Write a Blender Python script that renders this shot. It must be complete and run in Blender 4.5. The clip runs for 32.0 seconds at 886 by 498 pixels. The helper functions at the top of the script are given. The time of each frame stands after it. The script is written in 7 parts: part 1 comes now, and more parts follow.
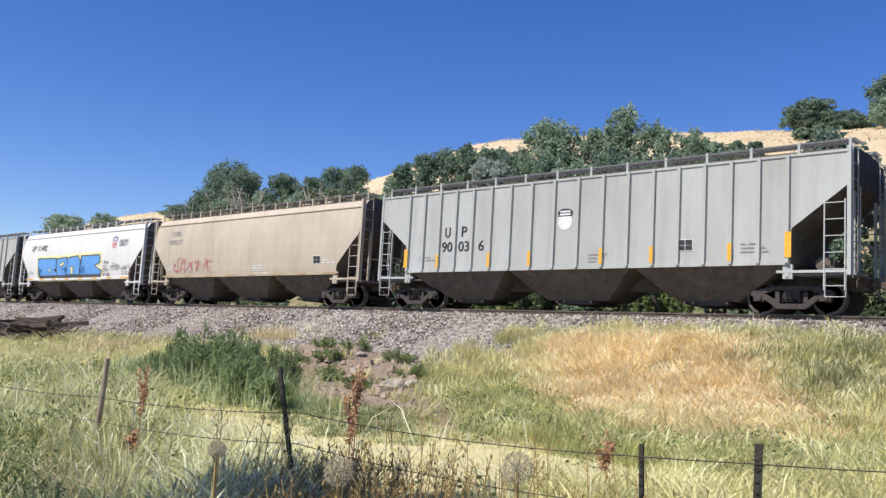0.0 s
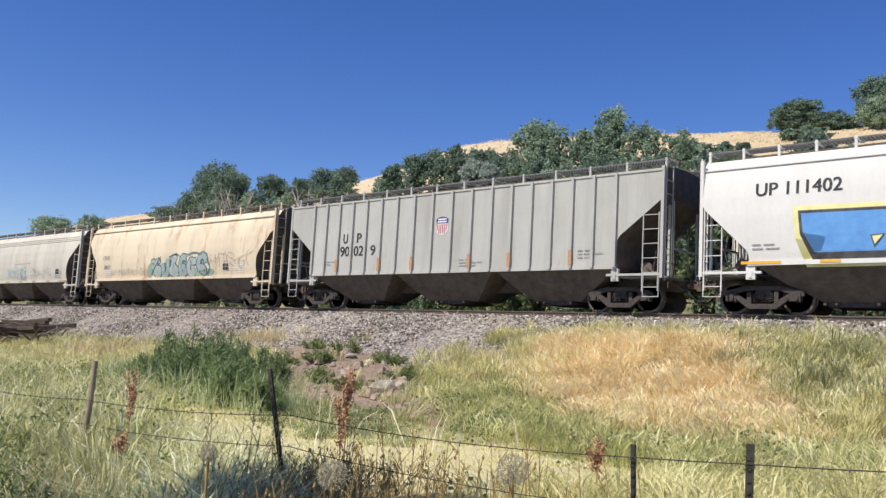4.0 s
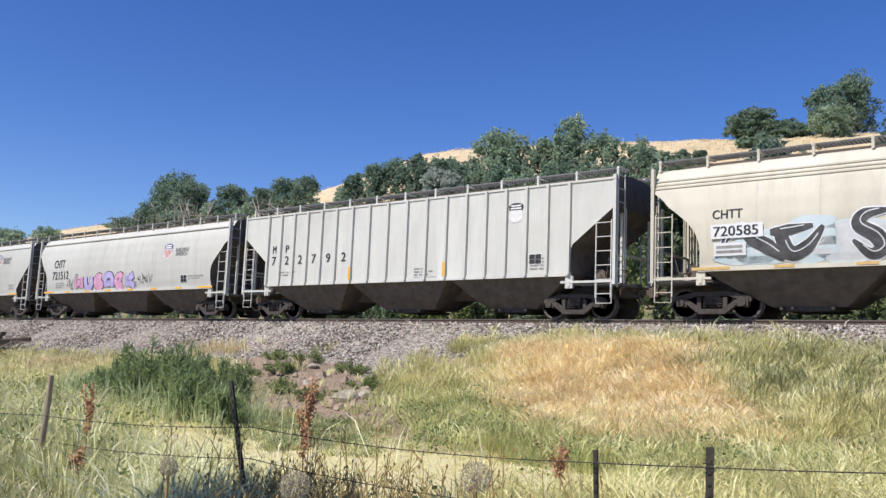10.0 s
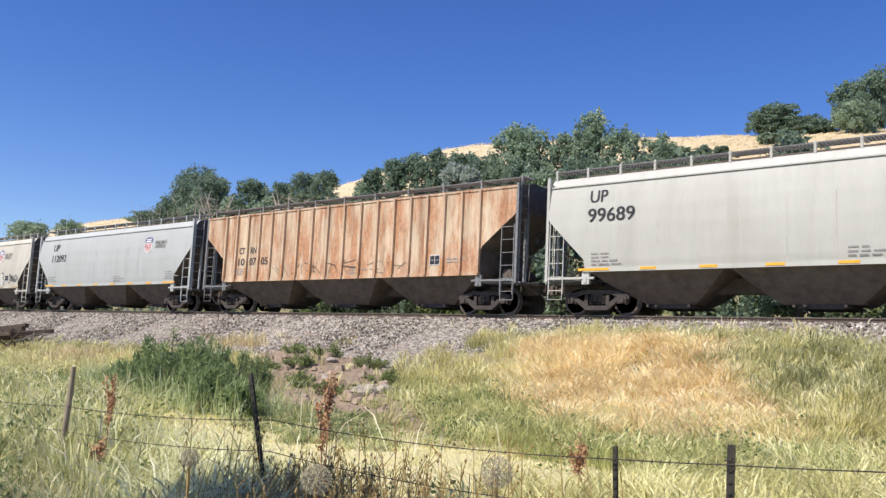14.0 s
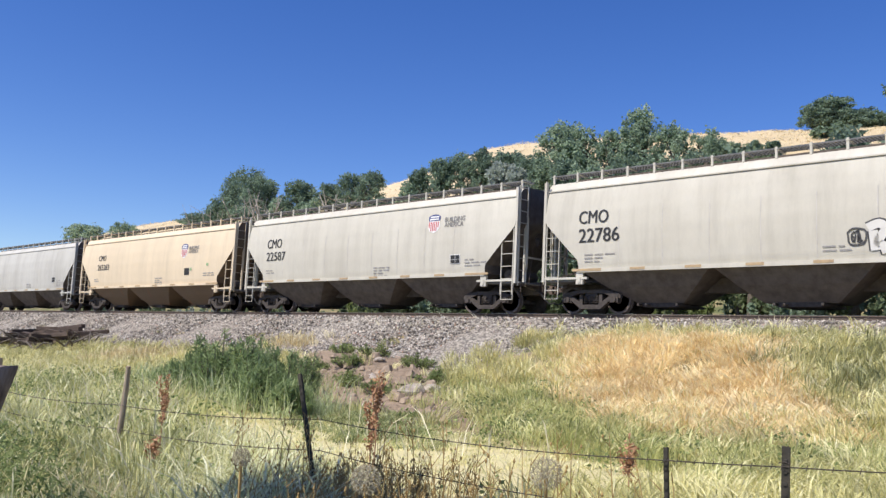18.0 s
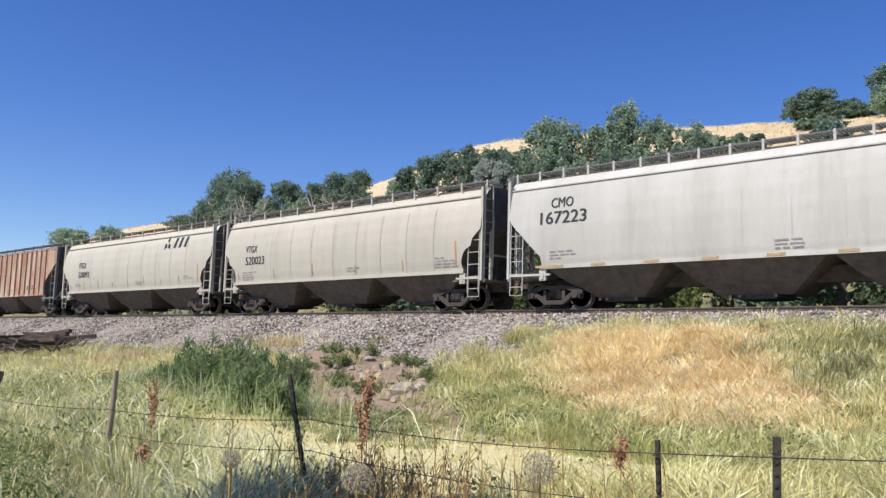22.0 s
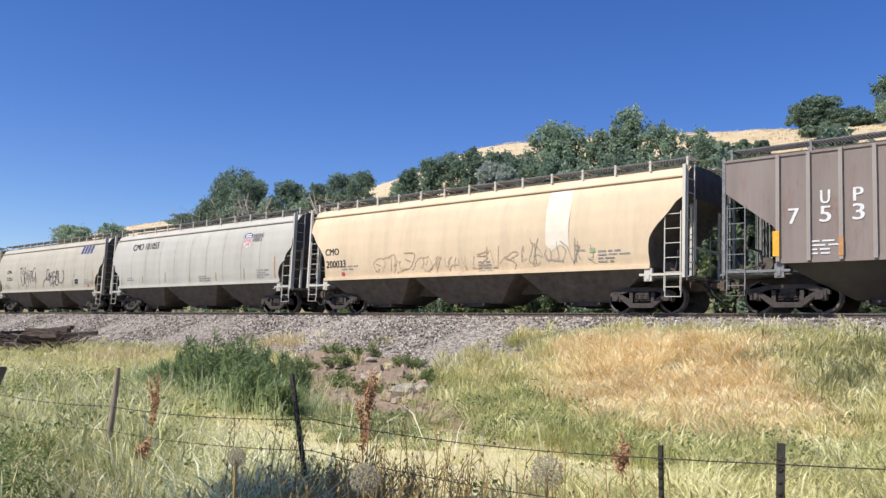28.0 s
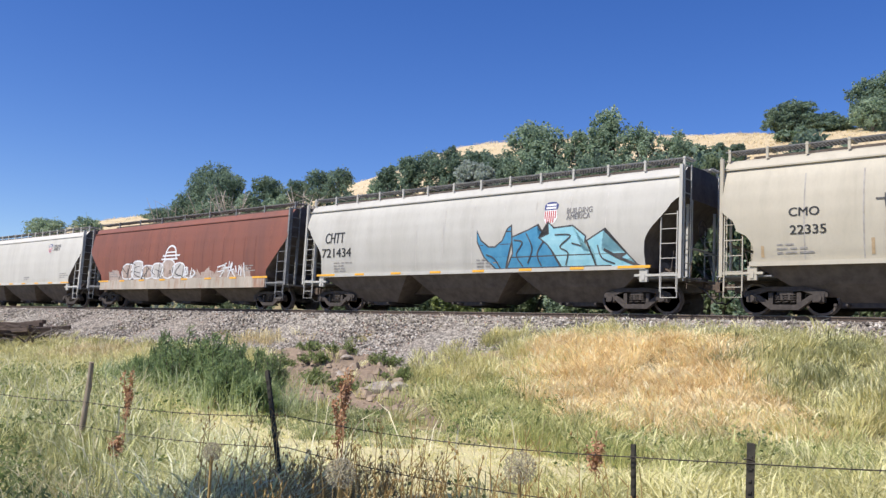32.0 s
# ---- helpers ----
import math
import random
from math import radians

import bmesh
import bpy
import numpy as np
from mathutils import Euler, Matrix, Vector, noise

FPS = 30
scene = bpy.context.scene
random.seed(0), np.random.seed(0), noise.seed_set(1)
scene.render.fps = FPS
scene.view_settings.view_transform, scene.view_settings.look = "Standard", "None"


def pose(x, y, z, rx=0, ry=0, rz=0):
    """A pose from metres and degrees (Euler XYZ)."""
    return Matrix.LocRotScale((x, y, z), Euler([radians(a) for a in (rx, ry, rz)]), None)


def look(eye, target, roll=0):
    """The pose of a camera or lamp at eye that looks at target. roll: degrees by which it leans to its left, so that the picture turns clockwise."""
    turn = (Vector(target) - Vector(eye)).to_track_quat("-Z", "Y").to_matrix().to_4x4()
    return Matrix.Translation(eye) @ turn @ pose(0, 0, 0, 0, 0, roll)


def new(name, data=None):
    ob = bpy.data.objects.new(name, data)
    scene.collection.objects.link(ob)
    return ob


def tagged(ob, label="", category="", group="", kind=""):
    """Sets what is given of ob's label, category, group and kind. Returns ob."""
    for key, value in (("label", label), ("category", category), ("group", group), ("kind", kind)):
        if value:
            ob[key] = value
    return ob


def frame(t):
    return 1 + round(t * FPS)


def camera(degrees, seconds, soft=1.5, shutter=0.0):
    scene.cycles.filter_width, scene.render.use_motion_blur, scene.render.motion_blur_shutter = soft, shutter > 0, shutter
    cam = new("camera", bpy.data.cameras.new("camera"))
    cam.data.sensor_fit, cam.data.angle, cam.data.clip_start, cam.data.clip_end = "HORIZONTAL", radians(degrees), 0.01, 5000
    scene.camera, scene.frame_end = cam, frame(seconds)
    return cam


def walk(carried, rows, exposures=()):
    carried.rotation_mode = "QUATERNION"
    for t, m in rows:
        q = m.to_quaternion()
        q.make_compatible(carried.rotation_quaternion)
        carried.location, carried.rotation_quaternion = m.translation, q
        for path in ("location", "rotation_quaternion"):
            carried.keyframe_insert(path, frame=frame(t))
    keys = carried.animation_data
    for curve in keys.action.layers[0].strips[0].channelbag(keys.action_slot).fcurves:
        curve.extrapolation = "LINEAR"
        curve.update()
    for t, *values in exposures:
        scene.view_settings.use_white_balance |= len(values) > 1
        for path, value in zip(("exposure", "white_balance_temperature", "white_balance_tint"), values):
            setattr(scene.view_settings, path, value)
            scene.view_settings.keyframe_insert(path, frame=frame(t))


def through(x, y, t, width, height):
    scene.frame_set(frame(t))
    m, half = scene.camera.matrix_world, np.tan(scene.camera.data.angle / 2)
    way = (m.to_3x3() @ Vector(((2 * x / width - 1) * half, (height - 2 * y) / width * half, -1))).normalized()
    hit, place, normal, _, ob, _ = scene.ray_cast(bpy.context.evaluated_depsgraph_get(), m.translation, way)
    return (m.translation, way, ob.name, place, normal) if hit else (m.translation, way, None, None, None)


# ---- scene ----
cam = camera(55.0, 32.0, soft=1.4)
# seconds, eye, heading, pitch, roll (degrees)
PATH = [
    (0.0, (0.033, -24.608, -1.443), 42.556, 6.577, 3.391),
    (0.5, (0.021, -24.604, -1.442), 42.545, 6.283, 3.353),
    (1.0, (0.018, -24.601, -1.443), 42.456, 6.394, 3.370),
    (1.5, (0.021, -24.603, -1.444), 42.443, 6.693, 3.351),
    (2.0, (0.023, -24.607, -1.441), 42.191, 6.824, 3.376),
    (2.5, (0.019, -24.603, -1.443), 42.037, 6.910, 3.382),
    (3.0, (0.016, -24.604, -1.443), 42.094, 6.788, 3.403),
    (3.5, (0.015, -24.604, -1.442), 42.019, 6.743, 3.327),
    (5.5, (0.007, -24.603, -1.444), 41.179, 6.609, 2.580),
    (6.0, (0.011, -24.603, -1.442), 41.057, 6.757, 2.471),
    (6.5, (0.013, -24.603, -1.443), 40.732, 6.725, 2.586),
    (7.0, (0.011, -24.605, -1.442), 40.631, 6.586, 2.756),
    (7.5, (0.007, -24.602, -1.443), 40.561, 6.639, 2.840),
    (8.0, (0.004, -24.598, -1.441), 39.929, 6.830, 2.748),
    (8.5, (0.016, -24.603, -1.441), 38.980, 7.085, 2.494),
    (9.0, (0.024, -24.611, -1.444), 38.495, 7.389, 2.317),
    (9.5, (0.026, -24.610, -1.440), 38.841, 7.494, 2.296),
    (10.0, (0.019, -24.607, -1.443), 39.309, 7.397, 2.349),
    (10.5, (0.011, -24.603, -1.442), 39.982, 7.614, 2.659),
    (11.0, (0.013, -24.600, -1.441), 40.270, 7.730, 2.641),
    (11.5, (0.017, -24.603, -1.440), 40.229, 7.561, 2.552),
    (12.0, (0.022, -24.609, -1.442), 40.106, 7.426, 2.431),
    (12.5, (0.020, -24.610, -1.442), 40.036, 7.285, 2.451),
    (13.0, (0.016, -24.607, -1.443), 40.129, 7.102, 2.600),
    (13.5, (0.005, -24.598, -1.447), 40.238, 7.023, 2.783),
    (14.0, (0.004, -24.602, -1.446), 40.562, 7.012, 2.827),
    (14.5, (0.011, -24.603, -1.444), 40.932, 6.643, 2.810),
    (16.5, (0.019, -24.608, -1.441), 41.581, 6.443, 2.814),
    (17.0, (0.008, -24.612, -1.443), 42.134, 6.497, 2.699),
    (17.5, (0.002, -24.604, -1.441), 42.555, 6.748, 2.477),
    (18.0, (0.000, -24.601, -1.443), 43.697, 6.824, 2.769),
    (18.5, (0.020, -24.606, -1.442), 44.446, 7.098, 2.979),
    (19.0, (0.026, -24.607, -1.442), 43.500, 7.021, 2.601),
    (19.5, (0.020, -24.603, -1.442), 42.901, 7.026, 2.262),
    (20.0, (0.004, -24.595, -1.442), 42.320, 7.215, 1.904),
    (20.5, (-0.001, -24.594, -1.441), 41.891, 7.404, 1.509),
    (21.0, (-0.003, -24.594, -1.443), 41.940, 7.161, 1.539),
    (21.5, (-0.012, -24.588, -1.443), 42.232, 6.922, 1.636),
    (22.0, (-0.014, -24.587, -1.447), 42.872, 6.716, 1.643),
    (22.5, (-0.021, -24.584, -1.447), 43.540, 6.691, 1.773),
    (23.0, (-0.024, -24.583, -1.448), 43.516, 6.852, 1.910),
    (23.5, (-0.023, -24.583, -1.447), 43.385, 6.762, 2.226),
    (24.0, (-0.027, -24.587, -1.451), 43.317, 6.613, 2.497),
    (24.5, (-0.031, -24.587, -1.449), 43.152, 6.566, 2.543),
    (25.0, (-0.034, -24.586, -1.451), 43.087, 6.648, 2.473),
    (25.5, (-0.032, -24.588, -1.454), 43.061, 6.680, 2.358),
    (27.5, (-0.038, -24.589, -1.453), 42.928, 6.892, 2.539),
    (28.0, (-0.038, -24.591, -1.452), 43.020, 6.849, 2.487),
    (28.5, (-0.038, -24.592, -1.453), 42.915, 6.705, 2.511),
    (29.0, (-0.042, -24.591, -1.454), 42.637, 6.613, 2.616),
    (29.5, (-0.036, -24.597, -1.457), 42.515, 6.681, 2.633),
    (30.0, (-0.031, -24.603, -1.457), 42.446, 6.680, 2.639),
    (30.5, (-0.023, -24.607, -1.455), 42.190, 6.687, 2.626),
    (31.0, (-0.019, -24.611, -1.456), 41.935, 6.782, 2.908),
    (31.5, (-0.020, -24.607, -1.458), 41.788, 6.866, 3.034),
    (32.0, (-0.022, -24.608, -1.456), 41.503, 6.828, 3.072),
]


def view(eye, heading, pitch, roll):
    h, p = radians(heading), radians(pitch)
    ahead = Vector((-math.sin(h) * math.cos(p), math.cos(h) * math.cos(p), math.sin(p)))
    return look(eye, Vector(eye) + ahead * 2, roll)


walk(cam, [(t, view(eye, h, p, r)) for t, eye, h, p, r in PATH], [(0, 0.36, 6380, 13), (1, 0.43, 6500, 13), (2, 0.30, 6640, 13), (3, 0.22, 6640, 13), (6, 0.30, 6400, 13), (7, 0.22, 6420, 13), (8, 0.32, 6420, 13), (10, 0.30, 6400, 13), (12, 0.31, 6450, 13), (13, 0.30, 6500, 13), (14, 0.43, 6600, 13), (17, 0.41, 6500, 13), (18, 0.37, 6430, 13), (20, 0.27, 6420, 13), (21, 0.17, 6480, 13), (22, 0.33, 6450, 13), (25, 0.35, 6450, 13), (28, 0.33, 6430, 13), (29, 0.19, 6430, 13), (30, 0.33, 6430, 13), (32, 0.34, 6420, 13)])

# ---- daylight ----
SUN_DIR = Vector((-0.13, -0.58, 0.80)).normalized()
world = bpy.data.worlds.new("daylight")
scene.world = world
world.use_nodes = True
sky = world.node_tree.nodes.new("ShaderNodeTexSky")
sky.sky_type, sky.sun_disc = "NISHITA", False
sky.sun_elevation = math.asin(SUN_DIR.z)
sky.sun_rotation = math.atan2(SUN_DIR.x, SUN_DIR.y)
sky.air_density, sky.dust_density, sky.ozone_density, sky.altitude = 1.0, 0.4, 3.0, 800
back = world.node_tree.nodes["Background"]
back.inputs["Strength"].default_value = 0.112
deep = world.node_tree.nodes.new("ShaderNodeHueSaturation")
deep.inputs["Hue"].default_value, deep.inputs["Saturation"].default_value = 0.517, 1.30
world.node_tree.links.new(sky.outputs["Color"], deep.inputs["Color"])
world.node_tree.links.new(deep.outputs["Color"], back.inputs["Color"])
sun = new("sun", bpy.data.lights.new("sun", "SUN"))
sun.data.energy, sun.data.angle, sun.data.color = 4.4, radians(0.53), (1.0, 0.95, 0.86)
sun.matrix_world = look((0, 0, 60), Vector((0, 0, 60)) - SUN_DIR)
scene.view_settings.exposure = 0.3


# ---- mesh and material tools ----
def link(tree, a, b):
    tree.links.new(a, b)


class Geo:
    """Vertices and faces gathered by simple solids."""

    def __init__(self):
        self.v, self.f = [], []

    def add(self, verts, faces):
        n = len(self.v)
        self.v += [tuple(p) for p in verts]
        self.f += [tuple(i + n for i in f) for f in faces]
        return self

    def box(self, x0, x1, y0, y1, z0, z1):
        c = [(x, y, z) for x in (x0, x1) for y in (y0, y1) for z in (z0, z1)]
        return self.add(c, [(0, 1, 3, 2), (4, 6, 7, 5), (0, 4, 5, 1), (2, 3, 7, 6), (0, 2, 6, 4), (1, 5, 7, 3)])

    def bar(self, a, b, w, h=None):
        """A square bar from a to b, w wide and h thick."""
        a, b, h = Vector(a), Vector(b), h or w
        d = (b - a).normalized()
        s = d.cross(Vector((0, 0, 1)) if abs(d.z) < 0.9 else Vector((1, 0, 0))).normalized()
        u = s.cross(d).normalized()
        c = [p + s * (i * w / 2) + u * (j * h / 2) for p in (a, b) for i, j in ((-1, -1), (1, -1), (1, 1), (-1, 1))]
        return self.add(c, [(0, 3, 2, 1), (4, 5, 6, 7), (0, 1, 5, 4), (1, 2, 6, 5), (2, 3, 7, 6), (3, 0, 4, 7)])

    def tube(self, pts, radii, n=6):
        """A tube through points, with a radius for each."""
        pts = [Vector(p) for p in pts]
        radii = radii if hasattr(radii, "__len__") else [radii] * len(pts)
        base, rings = len(self.v), len(pts)
        for k, p in enumerate(pts):
            d = (pts[min(k + 1, rings - 1)] - pts[max(k - 1, 0)]).normalized()
            s = d.cross(Vector((0.13, 0.2, 1)) if abs(d.z) < 0.9 else Vector((1, 0.1, 0))).normalized()
            u = s.cross(d)
            self.v += [tuple(p + (s * math.cos(a) + u * math.sin(a)) * radii[k]) for a in (2 * math.pi * i / n for i in range(n))]
        for k in range(rings - 1):
            for i in range(n):
                j = (i + 1) % n
                self.f.append((base + k * n + i, base + k * n + j, base + k * n + n + j, base + k * n + n + i))
        self.f.append(tuple(base + i for i in reversed(range(n))))
        self.f.append(tuple(base + (rings - 1) * n + i for i in range(n)))
        return self

    def disc(self, c, r, half, axis="y", n=20):
        c = Vector(c)
        d = {"x": Vector((1, 0, 0)), "y": Vector((0, 1, 0)), "z": Vector((0, 0, 1))}[axis]
        return self.tube([c - d * half, c + d * half], r, n)

    def prism(self, outline, y0, y1):
        """An outline in x and z, drawn out along y."""
        n = len(outline)
        v = [(x, y0, z) for x, z in outline] + [(x, y1, z) for x, z in outline]
        f = [tuple(range(n)), tuple(reversed(range(n, 2 * n)))]
        f += [(i, i + n, (i + 1) % n + n, (i + 1) % n) for i in range(n)]
        return self.add(v, f)

    def mesh(self, name, material, smooth=0.0):
        me = bpy.data.meshes.new(name)
        me.from_pydata(self.v, [], self.f)
        bm = bmesh.new()
        bm.from_mesh(me)
        bmesh.ops.recalc_face_normals(bm, faces=bm.faces)
        bm.to_mesh(me)
        bm.free()
        if smooth:
            me.polygons.foreach_set("use_smooth", [True] * len(me.polygons))
            me.set_sharp_from_angle(angle=radians(smooth))
        for m in material if isinstance(material, (list, tuple)) else [material]:
            me.materials.append(m)
        return me


def part(name, geo, material, parent, label="", smooth=0.0, at=None):
    """One mesh object under a thing or a part. geo: a Geo or a finished mesh."""
    me = geo.mesh(name, material, smooth) if isinstance(geo, Geo) else geo
    ob = new(name, me)
    ob.parent = parent
    if at is not None:
        ob.matrix_basis = at
    return tagged(ob, label)


def big_mesh(name, verts, faces, material, smooth=False, tone=None):
    """A mesh from arrays: verts n x 3, faces n x k (k corners each); tone: a number for each vertex."""
    me = bpy.data.meshes.new(name)
    faces = np.asarray(faces, np.int32)
    me.vertices.add(len(verts))
    me.vertices.foreach_set("co", np.asarray(verts, np.float32).ravel())
    me.loops.add(faces.size)
    me.loops.foreach_set("vertex_index", faces.ravel())
    me.polygons.add(len(faces))
    me.polygons.foreach_set("loop_start", np.arange(0, faces.size, faces.shape[1], dtype=np.int32))
    me.polygons.foreach_set("use_smooth", np.full(len(faces), smooth))
    me.update(calc_edges=True)
    me.validate()
    if tone is not None:
        me.attributes.new("tone", "FLOAT", "POINT").data.foreach_set("value", np.asarray(tone, np.float32))
    me.materials.append(material)
    return me


class Mat:
    """A node material on the Principled shader, with short ways to its nodes."""

    def __init__(self, name, rough=0.6, metal=0.0, spec=0.5):
        self.m = bpy.data.materials.new(name)
        self.m.use_nodes = True
        self.t = self.m.node_tree
        self.p = self.t.nodes["Principled BSDF"]
        self.p.inputs["Roughness"].default_value = rough
        self.p.inputs["Metallic"].default_value = metal
        self.p.inputs["Specular IOR Level"].default_value = spec
        self.coord = self.t.nodes.new("ShaderNodeTexCoord")

    def link(self, a, b):
        self.t.links.new(a, b)

    def noise(self, scale=1.0, stretch=(1, 1, 1), detail=4.0, rough=0.6, offset=(0, 0, 0), source="Object"):
        mp = self.t.nodes.new("ShaderNodeMapping")
        mp.inputs["Scale"].default_value = stretch
        mp.inputs["Location"].default_value = offset
        self.link(self.coord.outputs[source], mp.inputs["Vector"])
        n = self.t.nodes.new("ShaderNodeTexNoise")
        n.inputs["Scale"].default_value, n.inputs["Detail"].default_value, n.inputs["Roughness"].default_value = scale, detail, rough
        self.link(mp.outputs["Vector"], n.inputs["Vector"])
        return n.outputs["Fac"]

    def ramp(self, value, stops):
        r = self.t.nodes.new("ShaderNodeValToRGB")
        while len(r.color_ramp.elements) < len(stops):
            r.color_ramp.elements.new(0.5)
        for e, (at, c) in zip(r.color_ramp.elements, stops):
            e.position, e.color = at, (c, c, c, 1) if not hasattr(c, "__len__") else (*c, 1)
        self.link(value, r.inputs["Fac"])
        return r.outputs["Color"]

    def mix(self, fac, a, b, mode="MIX"):
        n = self.t.nodes.new("ShaderNodeMix")
        n.data_type, n.blend_type = "RGBA", mode
        for key, x in ((0, fac), (6, a), (7, b)):
            if hasattr(x, "links"):
                self.link(x, n.inputs[key])
            else:
                n.inputs[key].default_value = x if not hasattr(x, "__len__") else (*x, 1)
        return n.outputs[2]

    def math(self, op, a, b=0.0, clamp=False):
        n = self.t.nodes.new("ShaderNodeMath")
        n.operation, n.use_clamp = op, clamp
        for key, x in ((0, a), (1, b)):
            if hasattr(x, "links"):
                self.link(x, n.inputs[key])
            else:
                n.inputs[key].default_value = x
        return n.outputs[0]

    def island(self):
        n = self.t.nodes.new("ShaderNodeNewGeometry")
        return n.outputs["Random Per Island"]

    def tone(self):
        n = self.t.nodes.new("ShaderNodeAttribute")
        n.attribute_name = "tone"
        return n.outputs["Fac"]

    def color(self, c):
        if hasattr(c, "links"):
            self.link(c, self.p.inputs["Base Color"])
        else:
            self.p.inputs["Base Color"].default_value = (*c, 1)
        return self

    def bump(self, h, strength=0.3, dist=0.02):
        b = self.t.nodes.new("ShaderNodeBump")
        b.inputs["Strength"].default_value, b.inputs["Distance"].default_value = strength, dist
        self.link(h, b.inputs["Height"])
        self.link(b.outputs["Normal"], self.p.inputs["Normal"])
        return self

    def done(self):
        return self.m


def paint(name, base, dirt=0.35, rust=0.1, seed=0, dirt_color=(0.21, 0.18, 0.125), rust_color=(0.25, 0.09, 0.035)):
    """Weathered freight-car paint: clouds, run-down streaks, rust that breaks through."""
    m = Mat(name, rough=0.62, spec=0.35)
    o = (seed * 7.3, seed * 3.1, seed * 1.7)
    cloud = m.ramp(m.noise(0.45, (1, 1, 1), 5, 0.6, o), [(0.35, 0.0), (0.75, 1.0)])
    streak = m.ramp(m.noise(2.2, (1, 1, 0.11), 6, 0.65, o), [(0.48, 0.0), (0.72, 1.0)])
    speck = m.noise(14, (1, 1, 0.5), 5, 0.7, o)
    tone = m.mix(m.math("MULTIPLY", cloud, dirt * 0.7), base, dirt_color)
    tone = m.mix(m.math("MULTIPLY", streak, dirt * 0.6), tone, tuple(c * 0.55 for c in dirt_color))
    wash = m.ramp(m.noise(0.8, (1, 1, 0.06), 4, 0.6, (o[0] + 11, o[1], o[2])), [(0.42, 0.0), (0.68, 1.0)])
    tone = m.mix(m.math("MULTIPLY", wash, dirt * 0.5), tone, tuple(c * 0.75 for c in dirt_color))
    tone = m.mix(m.math("MULTIPLY", m.ramp(speck, [(0.45, 0.0), (0.7, 1.0)]), 0.12), tone, tuple(c * 0.6 for c in base))
    if rust:
        a = m.noise(1.6, (1, 1, 0.22), 7, 0.7, (o[0] + 5, o[1], o[2]))
        spots = m.ramp(a, [(max(0.02, 0.68 - rust * 0.45), 0.0), (max(0.1, 0.8 - rust * 0.4), 1.0)])
        shade = m.ramp(speck, [(0.3, tuple(c * 0.6 for c in rust_color)), (0.7, tuple(min(1, c * 1.7) for c in rust_color))])
        tone = m.mix(m.math("MULTIPLY", spots, min(1.0, 0.55 + rust * 0.5)), tone, shade)
        if rust > 0.4:
            # heavy rust: dark runs down the sheets and chalky bare patches
            runs = m.ramp(m.noise(2.6, (1, 1, 0.05), 6, 0.7, (o[0] + 3, o[1], o[2])), [(0.48, 0.0), (0.66, 1.0)])
            tone = m.mix(m.math("MULTIPLY", runs, 0.6), tone, tuple(c * 0.42 for c in rust_color))
            chalk = m.ramp(m.noise(1.1, (1, 1, 0.4), 6, 0.65, (o[0] + 9, o[1], o[2])), [(0.52, 0.0), (0.70, 1.0)])
            tone = m.mix(m.math("MULTIPLY", chalk, 0.55), tone, base)
    m.color(tone)
    m.bump(m.noise(5, (1, 1, 0.4), 3, 0.5, o), 0.12, 0.02)
    return m.done()


def speckled(name, a, b, scale=6, rough=0.8, metal=0.0, stretch=(1, 1, 1), bump=0.2):
    m = Mat(name, rough=rough, metal=metal, spec=0.3)
    n = m.noise(scale, stretch, 6, 0.65)
    m.color(m.ramp(n, [(0.3, a), (0.7, b)]))
    m.bump(n, bump, 0.02)
    return m.done()


# grime on the underframe, with the shade below the cars put into its colour
GRIME_SHADE = speckled("underframe_grime_and_shade", (0.086, 0.071, 0.060), (0.165, 0.137, 0.115), 3, 0.85)
TRUCK = speckled("dusty_cast_steel", (0.043, 0.037, 0.033), (0.096, 0.081, 0.071), 7, 0.9)
WHEEL = speckled("wheel_steel", (0.085, 0.070, 0.060), (0.17, 0.14, 0.12), 8, 0.85)
TREAD = speckled("rail_head_steel", (0.28, 0.27, 0.26), (0.45, 0.44, 0.42), 10, 0.3, 0.9)
RUSTY = speckled("rusted_rail", (0.07, 0.056, 0.046), (0.16, 0.118, 0.09), 9, 0.85)
GRATE = speckled("galvanised_grating", (0.15, 0.15, 0.15), (0.30, 0.30, 0.29), 12, 0.6, 0.2)
BOARD = speckled("weathered_grating", (0.10, 0.10, 0.10), (0.21, 0.21, 0.205), 12, 0.75)
BLACK = speckled("black_stencil_paint", (0.02, 0.02, 0.022), (0.06, 0.06, 0.06), 9, 0.6)
WHITE = speckled("white_stencil_paint", (0.62, 0.61, 0.58), (0.82, 0.81, 0.79), 9, 0.6)
SLOGAN = "BUILDING", "AMERICA"
WORN_INK = speckled("worn_stencil_paint", (0.13, 0.13, 0.13), (0.27, 0.26, 0.25), 9, 0.6)
GREYTXT = speckled("faded_stencil_paint", (0.20, 0.19, 0.18), (0.40, 0.38, 0.35), 9, 0.6)
YELLOW = speckled("reflective_yellow", (0.75, 0.36, 0.03), (0.85, 0.48, 0.07), 12, 0.4)
AMBER = speckled("dulled_amber", (0.52, 0.33, 0.11), (0.66, 0.45, 0.19), 10, 0.6)
ORANGE = speckled("worn_orange_stripe", (0.42, 0.20, 0.085), (0.60, 0.32, 0.14), 10, 0.6)
RED = speckled("logo_red", (0.45, 0.06, 0.07), (0.58, 0.14, 0.14), 8, 0.6)
NAVY = speckled("logo_blue", (0.04, 0.055, 0.15), (0.09, 0.105, 0.24), 8, 0.6)


def spray(name, a, b):
    return speckled(name, a, b, 2.5, 0.55, bump=0.05)


